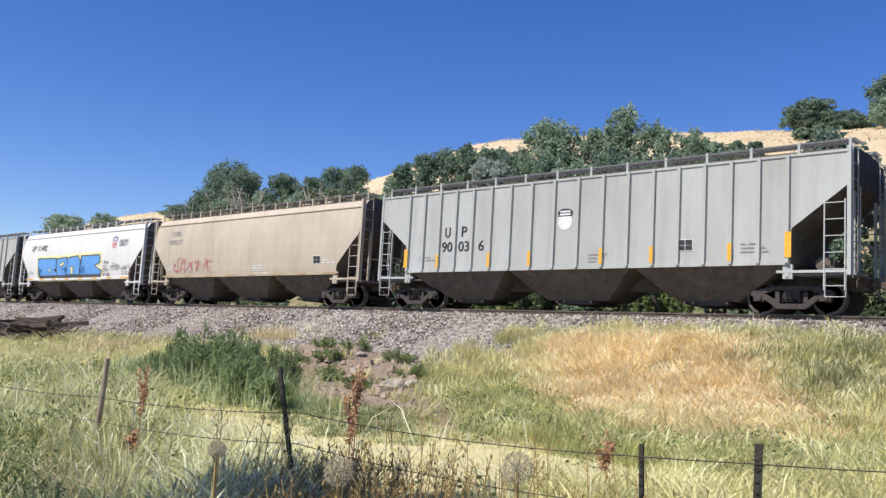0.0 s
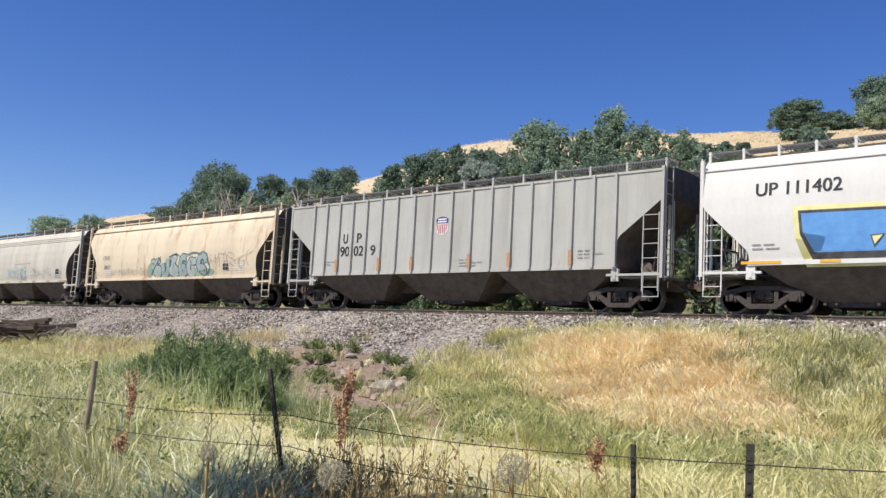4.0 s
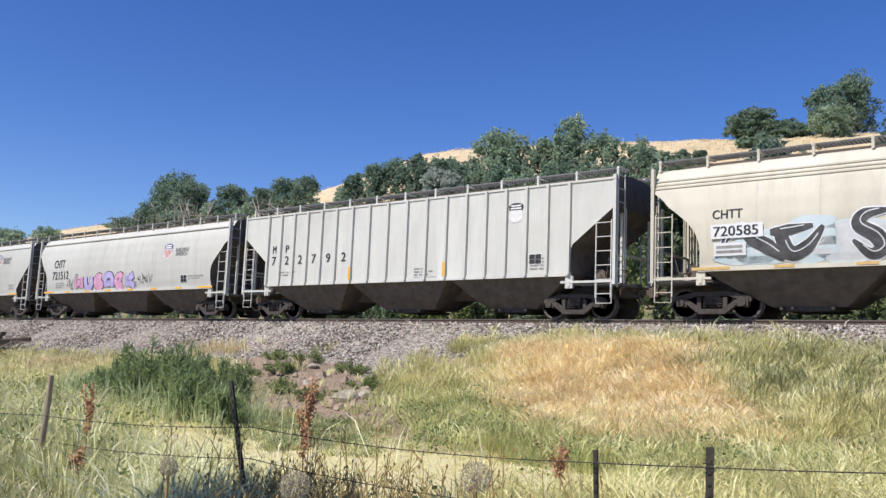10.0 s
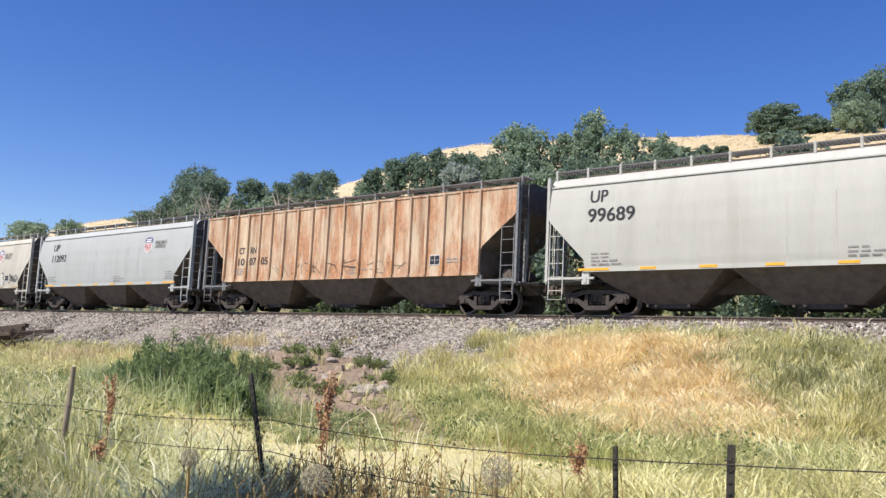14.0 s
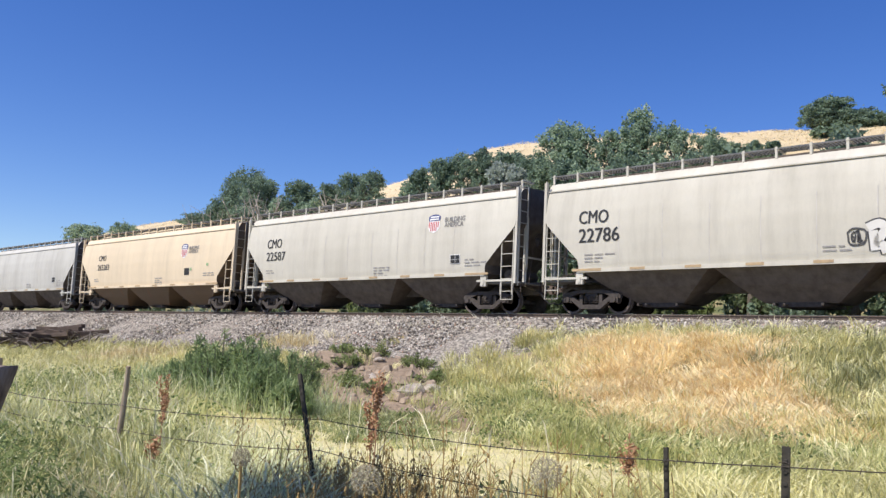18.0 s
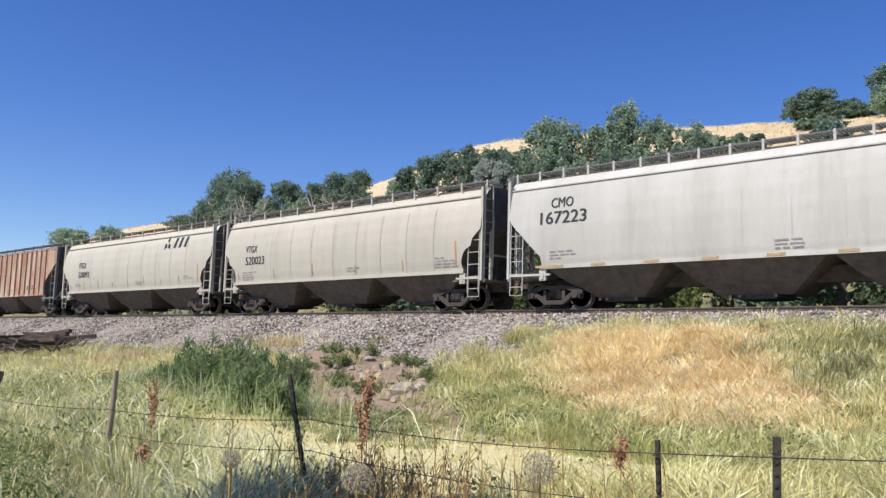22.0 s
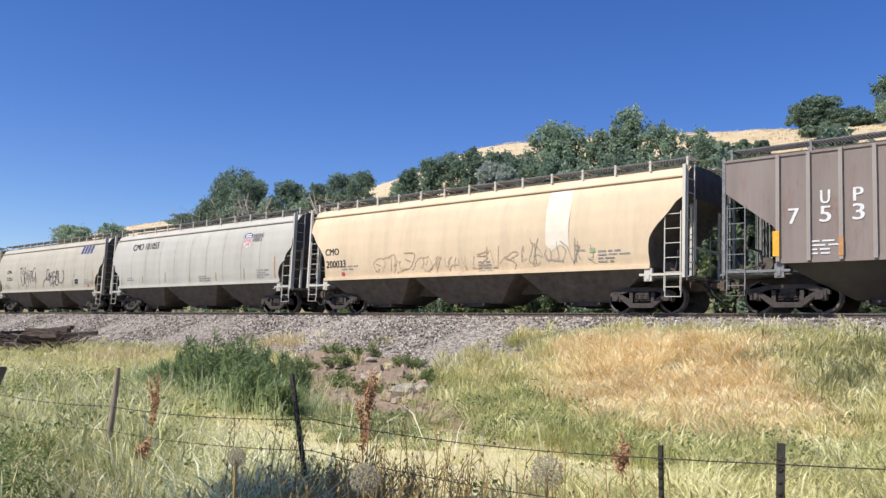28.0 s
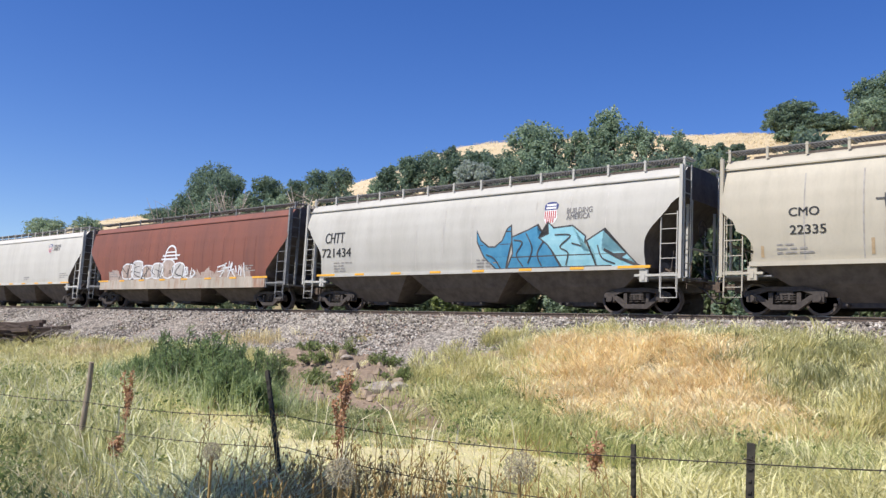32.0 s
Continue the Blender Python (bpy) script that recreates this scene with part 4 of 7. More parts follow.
    for k in range(tags):
        x = -low + 0.35 + (2 * low - 0.7) * k / max(1, tags - 1)
        wide = 0.55 if k in (0, tags - 1) else 0.26
        if kind == "rib":
            if k not in (0, tags - 1):
                x = float(spec["marks"][round((len(spec["marks"]) - 1) * k / (tags - 1))])
                decal([rect(x - 0.06, x + 0.06, 1.45, 1.95)], kind, spec.get("tag", YELLOW), car, "reflector", 0.105)
        elif spec.get("upright_tags"):
            tall = k == tags - 1
            decal([rect(x - 0.04, x + 0.04, 1.55, 2.5 if tall else 1.86 + 0.1 * (k % 3))], kind, ORANGE if tall else FADED_TAG, car, "reflector", 0.012)
        else:
            part("reflector", Geo().box(x - wide, x + wide, -1.572, -1.555, 1.345, 1.425), spec.get("tag", YELLOW), car)
    return car


WHEELSETS = []


TAN = (0.86, 0.71, 0.52)


def coat(name, base, dirt, rust, seed, **kw):
    return paint(name, tuple(c * k for c, k in zip(base, (0.865, 0.865, 0.825))), dirt, rust, seed, **kw)


SEAM = speckled("seam_shadow", (0.30, 0.28, 0.25), (0.46, 0.43, 0.39), 6, 0.8)
SOFT_SEAM = speckled("faint_seam", (0.44, 0.42, 0.38), (0.60, 0.57, 0.52), 3, 0.8)
FADED_TAG = speckled("faded_reflector", (0.34, 0.25, 0.15), (0.52, 0.38, 0.22), 6, 0.7)
BLUE_SPRAY = spray("blue_spray", (0.10, 0.28, 0.60), (0.15, 0.37, 0.70))
TEAL_SPRAY = spray("teal_spray", (0.045, 0.20, 0.36), (0.09, 0.31, 0.47))
AQUA_SPRAY = spray("aqua_spray", (0.22, 0.48, 0.56), (0.34, 0.60, 0.66))
PALE_SPRAY = spray("pale_blue_spray", (0.47, 0.58, 0.61), (0.62, 0.68, 0.68))
PINK_SPRAY = spray("pink_spray", (0.60, 0.28, 0.42), (0.72, 0.42, 0.54))
LILAC_SPRAY = spray("lilac_spray", (0.38, 0.32, 0.60), (0.55, 0.48, 0.72))
CHROME_SPRAY = spray("silver_spray", (0.46, 0.48, 0.48), (0.66, 0.67, 0.66))
BLACK_SPRAY = spray("black_spray", (0.035, 0.035, 0.038), (0.12, 0.118, 0.115))
WHITE_SPRAY = spray("white_spray", (0.66, 0.66, 0.66), (0.80, 0.80, 0.80))
RED_SPRAY = spray("red_spray", (0.50, 0.12, 0.14), (0.64, 0.25, 0.26))
LIME_SPRAY = spray("yellow_spray", (0.70, 0.66, 0.25), (0.82, 0.78, 0.42))

# couplings between cars, along the train; the first car's front end comes first
JOINTS = [5.1, -13.7, -32.48, -50.12, -67.57, -86.46, -105.09, -124.0, -142.92, -161.98, -180.74, -198.49, -217.59, -234.9, -252.64, -270.38, -288.76, -306.7, -324.21, -342.4, -361.0, -380.3, -399.2, -417.4, -435.0, -453.3, -472.3, -490.3, -508.4]


def slogan(x0, x1, z):
    return [(SLOGAN[0], x0, x1, z + 0.20, 0.18), (SLOGAN[1], x0, x1 - 0.06, z, 0.18)]


GREY_RIB = coat("grey_rib_paint", (0.555, 0.57, 0.56), 0.34, 0.05, 1)
SPECS = [
    dict(kind="rib", coat=coat("dingy_rib_paint", (0.20, 0.17, 0.15), 0.4, 0.2, 31), label="dingy brown ribbed covered hopper freight car", brackets=14, ribs=18),
    dict(kind="rib", worn_shield=True, coat=GREY_RIB, label="light grey ribbed covered hopper car with black numbers", ribs=18, brackets=14,
         panel_texts=[("U", 2, 2.59, 0.37), ("P", 3, 2.59, 0.37), ("90", 2, 2.06, 0.36), ("03", 3, 2.06, 0.36), ("6", 4, 2.06, 0.36)], shields=[(-0.34, 0.25, 2.61, 0.72)], placards=[(4.0, 1.8)]),
    dict(kind="slope", coat=coat("faded_tan_grey", (0.66, 0.565, 0.45), 0.40, 0.05, 2), sill=coat("tan_grey_sill", (0.58, 0.46, 0.34), 0.4, 0.1, 3), tag=FADED_TAG, brackets=19, label="faded tan curved-side covered hopper car with red scrawl",
         texts=[("CMO", -6.50, -5.60, 3.46, 0.27), ("100217", -6.66, -5.42, 3.03, 0.25)], placards=[(5.32, 1.8)], seams=11, ink=GREYTXT),
    dict(kind="slope", coat=coat("clean_white", (0.84, 0.83, 0.81), 0.12, 0.0, 4), brackets=17, label="white covered hopper car with a blue sprayed mural",
         texts=[("UP 111402", -6.52, -4.24, 3.24, 0.36)] + slogan(5.38, 6.40, 3.18), shields=[(4.49, 5.15, 3.01, 0.76)]),
    dict(kind="rib", stripes=False, coat=coat("grey_rib_paint_b", (0.58, 0.58, 0.555), 0.34, 0.05, 5), ribs=18, brackets=14, label="grey ribbed covered hopper car with wide black numbers",
         panel_texts=[("U", 2, 2.62, 0.38), ("P", 3, 2.62, 0.38), ("90", 2, 2.09, 0.40), ("02", 3, 2.09, 0.40), ("9", 4, 2.09, 0.40)], shields=[(-0.3, 0.3, 2.7, 0.7)], tag=ORANGE),
    dict(kind="drum", coat=coat("rusty_cream", (0.90, 0.77, 0.57), 0.28, 0.30, 6, rust_color=(0.36, 0.17, 0.07)), brackets=12, label="rust-streaked cream covered hopper car with teal graffiti",
         texts=[("CR IX", -6.76, -6.00, 2.48, 0.23), ("30617", -6.66, -5.89, 1.96, 0.23)], placards=[(4.98, 1.7)], ink=GREYTXT, reflectors=0),
    dict(kind="round", coat=coat("dusty_white_a", (0.715, 0.68, 0.59), 0.30, 0.02, 7), brackets=13, tag=FADED_TAG, ledges=(4.05, 3.93, 3.82), label="dusty white round-shouldered covered hopper car",
         texts=[("CHTT", -6.73, -5.86, 2.73, 0.23), ("720315", -6.75, -5.57, 2.29, 0.23)], placards=[(5.99, 1.8)], seams=10),
    dict(kind="round", coat=coat("dusty_white_b", (0.74, 0.695, 0.59), 0.28, 0.02, 8), brackets=13, ledges=(4.05, 3.93, 3.82), label="white covered hopper car with black and silver graffiti",
         texts=[("CHTT", -6.99, -6.14, 2.77, 0.25)], placards=[(5.77, 1.75)], seams=9, tag=AMBER),
    dict(kind="rib", coat=coat("pale_rib_paint", (0.76, 0.76, 0.73), 0.28, 0.05, 9), ribs=18, brackets=13, reflectors=4, stripes=False, worn_shield=True, label="pale grey ribbed covered hopper car, one digit to a panel",
         panel_texts=[("M", 0, 2.69, 0.31), ("P", 1, 2.69, 0.31)] + [(d, k, 2.2, 0.35) for k, d in enumerate("722792")], shields=[(4.99, 5.58, 3.14, 0.68)], placards=[(5.86, 1.75)]),
    dict(kind="drum", coat=coat("light_grey_a", (0.64, 0.635, 0.60), 0.18, 0.0, 10), brackets=14, label="light grey covered hopper car with pink and lilac graffiti",
         texts=[("CHTT", -6.83, -5.65, 2.73, 0.43), ("721512", -6.97, -5.17, 2.09, 0.43)] + slogan(4.82, 5.85, 2.91), shields=[(3.82, 4.52, 2.78, 0.76)], placards=[(5.35, 1.66)], seams=13),
    dict(kind="slope", coat=coat("light_grey_b", (0.60, 0.60, 0.565), 0.22, 0.0, 11), brackets=15, label="light grey covered hopper car with large black numbers",
         texts=[("UP", -6.70, -6.07, 3.51, 0.38), ("99689", -6.74, -5.11, 2.88, 0.43)] + slogan(4.78, 5.82, 3.23), shields=[(3.88, 4.57, 3.01, 0.79)], seams=11),
    dict(kind="rib", stripes=False, coat=coat("rusted_rib_paint", (0.84, 0.67, 0.49), 0.32, 0.58, 12, rust_color=(0.39, 0.175, 0.08)), ribs=18, brackets=11, trim=GRATE, label="heavily rusted orange-brown ribbed covered hopper car",
         panel_texts=[("CT", 1, 2.56, 0.28), ("RN", 2, 2.56, 0.28), ("10", 1, 2.04, 0.32), ("07", 2, 2.04, 0.32), ("05", 3, 2.04, 0.32)], placards=[(5.13, 1.75)], tag=ORANGE),
    dict(kind="slope", coat=coat("cool_grey", (0.53, 0.555, 0.555), 0.16, 0.0, 13), brackets=15, label="clean cool-grey covered hopper car",
         texts=[("UP", -6.23, -5.53, 3.41, 0.38), ("112092", -6.22, -4.52, 2.76, 0.39)] + slogan(4.79, 5.82, 3.14), shields=[(3.81, 4.51, 2.91, 0.82)], seams=12),
    dict(kind="slope", coat=coat("warm_grey_a", (0.68, 0.645, 0.57), 0.30, 0.0, 14), brackets=18, tag=FADED_TAG, label="warm grey covered hopper car with outlined white graffiti",
         texts=[("CMO", -6.84, -5.71, 2.90, 0.42), ("22786", -6.82, -5.29, 2.28, 0.45)] + slogan(4.64, 5.67, 3.17), shields=[(3.78, 4.42, 2.97, 0.79)], placards=[(5.05, 1.8)], seams=9),
    dict(kind="slope", coat=coat("warm_grey_b", (0.69, 0.655, 0.58), 0.26, 0.0, 15), brackets=18, tag=FADED_TAG, label="pale warm-grey covered hopper car with black numbers",
         texts=[("CMO", -6.60, -5.47, 2.92, 0.42), ("22587", -6.60, -5.13, 2.33, 0.40)] + slogan(4.80, 5.82, 3.20), shields=[(3.92, 4.56, 3.01, 0.73)], placards=[(5.20, 1.8)], seams=9),
    # its underside is the tan paint with shade and bounced brown in the colour
    dict(kind="slope", coat=coat("peach_tan", TAN, 0.20, 0.03, 16), brackets=19, tag=FADED_TAG, label="peach-tan covered hopper car with a blue shield emblem", under=coat("shaded_tan_underside", (0.20, 0.13, 0.08), 0.4, 0.2, 17),
         texts=[("CMO", -6.19, -5.22, 2.99, 0.32), ("265283", -6.23, -4.70, 2.41, 0.34)] + slogan(4.36, 5.36, 3.01), shields=[(3.57, 4.23, 2.78, 0.77)], placards=[(4.06, 1.9)], plate=TRUCK),
    dict(kind="slope", coat=coat("chalky_white", (0.645, 0.63, 0.595), 0.30, 0.0, 18), brackets=18, tag=FADED_TAG, label="chalky white covered hopper car with black numbers",
         texts=[("CMO", -6.56, -5.67, 3.35, 0.33), ("167223", -6.98, -5.14, 2.81, 0.41)], placards=[(5.21, 1.85)], seams=10),
    dict(kind="globe", coat=coat("ivory_a", (0.595, 0.56, 0.485), 0.20, 0.0, 19), brackets=14, upright_tags=True, reflectors=6, label="ivory round-sided covered hopper car with orange tags",
         texts=[("VTGX", -6.36, -5.45, 2.79, 0.32), ("520023", -6.34, -4.85, 2.23, 0.36)], seams=10),
    dict(kind="globe", coat=coat("ivory_b", (0.61, 0.575, 0.495), 0.18, 0.0, 20), brackets=14, upright_tags=True, reflectors=9, label="ivory covered hopper car with a dark maker's mark",
         texts=[("VTGX", -6.22, -5.26, 2.81, 0.34), ("520092", -6.21, -4.74, 2.25, 0.34)], seams=10),
    dict(kind="rib", stripes=False, coat=coat("red_rust_rib_paint", (0.72, 0.58, 0.46), 0.36, 0.54, 21, rust_color=(0.36, 0.155, 0.09)), ribs=18, brackets=12, trim=GRATE, iron=GRATE, label="rust-red and buff ribbed covered hopper car", placards=[(4.32, 1.7), (5.1, 1.72)], tag=ORANGE),
    dict(kind="rib", coat=coat("grey_brown_rib_paint", (0.34, 0.285, 0.26), 0.45, 0.30, 22, dirt_color=(0.16, 0.12, 0.10), rust_color=(0.20, 0.11, 0.085)), under=coat("near_black_underside", (0.055, 0.045, 0.04), 0.4, 0.1, 36), rib_coat=coat("grey_rib_posts", (0.44, 0.39, 0.365), 0.4, 0.15, 23), ribs=18, brackets=9, trim=GRATE, iron=GRATE, label="dingy grey-brown ribbed covered hopper car with white numbers",
         panel_texts=[("U", 1, 2.87, 0.36), ("P", 2, 2.87, 0.36)] + [(d, k, 2.38, 0.42) for k, d in enumerate("75375")], ink=WHITE, tag=ORANGE),
    dict(kind="drum", coat=coat("yellow_tan", (0.90, 0.705, 0.485), 0.26, 0.16, 24, rust_color=(0.58, 0.38, 0.20)), brackets=15, trim=coat("pale_iron_paint", (0.78, 0.74, 0.66), 0.3, 0.1, 34), label="yellow-tan covered hopper car with a pale repaint patch",
         texts=[("CMO", -7.64, -6.76, 2.38, 0.27), ("200033", -7.57, -6.33, 1.85, 0.29)], reflectors=0),
    dict(kind="globe", coat=coat("ivory_c", (0.625, 0.60, 0.54), 0.22, 0.0, 25), brackets=14, upright_tags=True, reflectors=7, label="ivory covered hopper car with a long number and shield",
         texts=[("CMO 101055", -6.27, -3.39, 3.42, 0.36)] + slogan(5.40, 6.20, 3.29), shields=[(4.67, 5.33, 3.03, 0.72)], seams=10),
    dict(kind="globe", coat=coat("beige_grey", (0.60, 0.55, 0.455), 0.26, 0.0, 26), brackets=16, upright_tags=True, reflectors=6, label="beige covered hopper car with a blue mark and black scrawls",
         texts=[("CMO", -6.28, -5.48, 2.63, 0.23), ("22335", -6.25, -5.31, 2.14, 0.24)], placards=[(4.57, 1.7)], seams=10),
    dict(kind="drum", coat=coat("light_grey_c", (0.60, 0.585, 0.55), 0.24, 0.0, 27), brackets=14, label="light grey covered hopper car with a turquoise mural",
         texts=[("CHTT", -7.17, -6.00, 2.69, 0.43), ("721434", -7.33, -5.56, 2.11, 0.36)] + slogan(4.60, 5.56, 2.98), shields=[(3.70, 4.25, 2.83, 0.80)], seams=11),
    dict(kind="slope", coat=coat("oxide_brown", (0.30, 0.11, 0.075), 0.55, 0.35, 28, dirt_color=(0.15, 0.085, 0.075), rust_color=(0.20, 0.075, 0.05)), deep=0.93, sill=coat("patched_pale_sill", (0.66, 0.58, 0.50), 0.6, 0.3, 33), brackets=9, trim=GRATE, iron=GRATE, seams=18, seam_coat=speckled("oxide_seam", (0.13, 0.055, 0.045), (0.22, 0.09, 0.07), 4, 0.8), label="oxide-brown covered hopper car with a pale sprayed mural"),
    dict(kind="slope", coat=coat("white_tail", (0.70, 0.68, 0.64), 0.2, 0.0, 29), brackets=17, shields=[(4.0, 4.5, 3.2, 0.6)], label="off-white covered hopper car with a small shield", texts=slogan(4.7, 5.6, 3.35)),
    dict(kind="drum", coat=coat("buff_tail", (0.60, 0.54, 0.45), 0.3, 0.05, 30), brackets=15, label="buff covered hopper car at the far end"),
]
CARS = []
for i, spec in enumerate(SPECS):
    spec["pitch"], spec["seed"] = JOINTS[i] - JOINTS[i + 1], i
    spec.setdefault("seam_coat", SEAM if spec["kind"] == "globe" else SOFT_SEAM)
    CARS.append((hopper_car(spec), (JOINTS[i] + JOINTS[i + 1]) / 2))


def sprayed():
    """The sprayed pieces on single cars."""
    c = [car for car, _ in CARS]
    GREEN_TAG = speckled("green_tag", (0.26, 0.40, 0.20), (0.40, 0.50, 0.31), 9, 0.6)
    for k, x, z, ink in ((21, -6.6, 1.50, RED), (23, 6.3, 1.50, RED), (23, 6.6, 1.75, GREEN_TAG), (23, 4.3, 2.2, GREEN_TAG), (21, 5.6, 1.9, GREEN_TAG), (15, 4.6, 2.1, GREEN_TAG), (15, 6.2, 2.3, GREEN_TAG)):
        decal([rect(x, x + 0.2, z, z + 0.14)], SPECS[k]["kind"], ink, c[k], "routing_tag", 0.02)
    RUSTY_INK = spray("faded_ink", (0.30, 0.26, 0.21), (0.44, 0.39, 0.32))
    scrawl(-6.1, -2.4, 1.68, 2.2, "slope", RED_SPRAY, c[2], 3, 10, 0.035)
    piece(BLOCKS, -5.3, 3.5, 1.42, 2.72, "slope", [BLUE_SPRAY], BLACK_SPRAY, c[3], 0.06, LIME_SPRAY, BLOCK_HOLES)
    for k, (x1, z) in enumerate(((4.35, 2.30), (4.3, 2.06), (4.4, 1.84), (4.55, 1.60))):
        scrawl(3.65, x1, z - 0.08, z + 0.10, "slope", BLACK_SPRAY, c[3], 5 + 3 * k, 4, 0.024)
    scrawl(4.65, 5.75, 1.85, 2.15, "slope", BLACK_SPRAY, c[3], 6, 5, 0.026)
    scrawl(5.9, 6.95, 1.85, 2.10, "slope", BLACK_SPRAY, c[3], 7, 5, 0.026)
    MOSS = spray("moss_spray", (0.22, 0.33, 0.24), (0.36, 0.46, 0.36))
    MIST = spray("mist_spray", (0.33, 0.385, 0.35), (0.46, 0.50, 0.45))
    TEAL_MIST = spray("teal_mist_spray", (0.25, 0.325, 0.31), (0.37, 0.44, 0.41))
    DEEP = spray("deep_teal_spray", (0.07, 0.15, 0.16), (0.15, 0.24, 0.24))
    bold("SUGECS", -1.45, 3.6, 1.44, 2.42, "drum", [MIST, TEAL_MIST], DEEP, c[5], 0.30, 0.15, 0.19, 3)
    for k, line in enumerate(([(-1.5, 1.6), (-1.0, 2.1), (-0.6, 2.5)], [(0.2, 2.45), (0.9, 2.6), (1.3, 2.4)], [(1.9, 2.5), (2.5, 2.62), (3.2, 2.5)], [(3.6, 2.3), (3.9, 1.9), (3.7, 1.5)])):
        decal(ribbon(flowing(line), 0.06), "drum", DEEP, c[5], "mural_stroke", 0.034 + 0.001 * k, weld=True)
    for x, w, h in ((-1.9, 0.5, 0.7), (-0.3, 0.8, 0.5), (2.4, 0.9, 0.45), (3.45, 0.7, 0.35)):
        piece([round_form(0.5, 1.0, 0.9, 0.1, int(60 + x * 3))], x, x + w, 1.44, 1.44 + h, "drum", [MOSS], MOSS, c[5], 0.02)
    scrawl(-5.9, -2.2, 1.65, 1.95, "round", RUSTY_INK, c[5], 8, 18, 0.018)
    scrawl(3.7, 7.2, 1.9, 2.5, "round", RUSTY_INK, c[5], 9, 8, 0.022)
    scrawl(-1.2, 1.8, 1.65, 2.25, "round", spray("faded_teal_spray", (0.38, 0.56, 0.58), (0.52, 0.64, 0.63)), c[6], 10, 12, 0.05)
    decal([rect(0.0, 2.2, 2.55, 2.62)], "round", spray("faded_red_spray", (0.62, 0.42, 0.38), (0.68, 0.52, 0.46)), c[6], "spray_line", 0.02)
    scrawl(2.4, 5.4, 1.7, 2.2, "round", GREYTXT, c[6], 11, 9, 0.02)
    for k, (x, w) in enumerate(((-6.4, 1.3), (-5.0, 1.3), (-1.75, 1.5))):
        piece([round_form(0.5, 1.0, 1.0, 0.05, 70 + k)], x, x + w, 1.46, 2.7 if k == 1 else 2.4, "round", [PALE_SPRAY], PALE_SPRAY, c[7], 0.02)
    for k, (x0, x1, z) in enumerate(((-6.9, -4.6, 2.05), (-4.3, -2.4, 2.5), (-2.6, -1.0, 2.2), (0.0, 1.6, 2.1))):
        piece([round_form(0.5, 1.0, 1.0, 0.03, 80 + k)], x0, x1, 1.45, z, "round", [CHROME_SPRAY if k % 2 else PALE_SPRAY], PALE_SPRAY, c[7], 0.02)
    swash = [
        [(-6.75, 1.75, 0.10), (-6.6, 2.2, 0.18), (-6.2, 2.45, 0.30), (-5.85, 2.15, 0.40), (-5.45, 1.9, 0.42), (-5.05, 1.55, 0.14)],
        [(-5.4, 2.30, 0.16), (-4.9, 2.34, 0.30), (-4.3, 2.42, 0.10)],
        [(-5.15, 2.3, 0.34), (-4.9, 1.72, 0.40), (-4.45, 1.88, 0.34), (-4.05, 2.4, 0.10)],
        [(-2.5, 2.7, 0.08), (-3.05, 2.62, 0.30), (-3.2, 2.36, 0.34), (-2.8, 2.06, 0.40), (-2.68, 1.76, 0.36), (-2.95, 1.62, 0.28), (-3.35, 1.98, 0.08)],
        [(-1.12, 2.22, 0.10), (-1.45, 2.46, 0.30), (-1.82, 2.32, 0.36), (-1.78, 1.98, 0.38), (-1.35, 1.72, 0.34), (-1.7, 1.56, 0.22), (-2.2, 1.78, 0.10)],
        [(0.16, 2.18, 0.10), (0.10, 2.38, 0.22), (0.38, 2.42, 0.28), (0.52, 2.16, 0.30), (0.92, 2.16, 0.34), (1.08, 1.92, 0.36), (0.92, 1.62, 0.32), (0.50, 1.56, 0.10)],
        [(0.34, 2.2, 0.28), (0.30, 1.88, 0.32), (0.16, 1.55, 0.16)],
        [(1.15, 1.72, 0.10), (1.4, 1.68, 0.20), (1.68, 1.74, 0.08)],
    ]
    for k, line in enumerate(swash):
        path = flowing([p[:2] for p in line], 6)
        wide = np.interp(np.linspace(0, len(line) - 1, len(path)), range(len(line)), [p[2] for p in line])
        decal(ribbon(path, wide + 0.08), "round", WHITE_SPRAY, c[7], "mural_outline", 0.013 + 0.001 * k, weld=True)
        decal(ribbon(path, wide), "round", BLACK_SPRAY, c[7], "mural_block", 0.026 + 0.001 * k, weld=True)
        decal(ribbon([(x + 0.05, z + 0.06) for x, z in path[3:-3]], 0.035), "round", CHROME_SPRAY, c[7], "mural_stroke", 0.036 + 0.001 * k, weld=True)
    decal([rect(-7.02, -5.58, 2.20, 2.60), rect(-6.95, -6.05, 1.72, 2.08)], "round", WHITE_SPRAY, c[7], "repaint_patch", 0.046)
    lettering("720585", -6.95, -5.70, 2.27, 0.27, "round", BLACK, c[7], off=0.052)
    decal([rect(-6.88, -6.15, z, z + 0.07) for z in (1.80, 1.93)], "round", GREYTXT, c[7], "stencil_print", 0.052)["kind"] = "stuff"
    bold("STENS", 1.42, 5.62, 1.44, 2.42, "round", [CHROME_SPRAY], BLACK_SPRAY, c[7], 0.25, 0.13, 0.05, 4)
    bold("I", 6.35, 6.95, 1.62, 2.4, "round", [WHITE_SPRAY], BLACK_SPRAY, c[7], 0.24, 0.07)
    scrawl(5.75, 6.6, 2.2, 2.6, "round", WHITE_SPRAY, c[7], 14, 3, 0.035)
    scrawl(-0.3, 1.6, 2.5, 2.75, "round", spray("washed_red_spray", (0.66, 0.46, 0.38), (0.74, 0.58, 0.48)), c[7], 15, 3, 0.06)
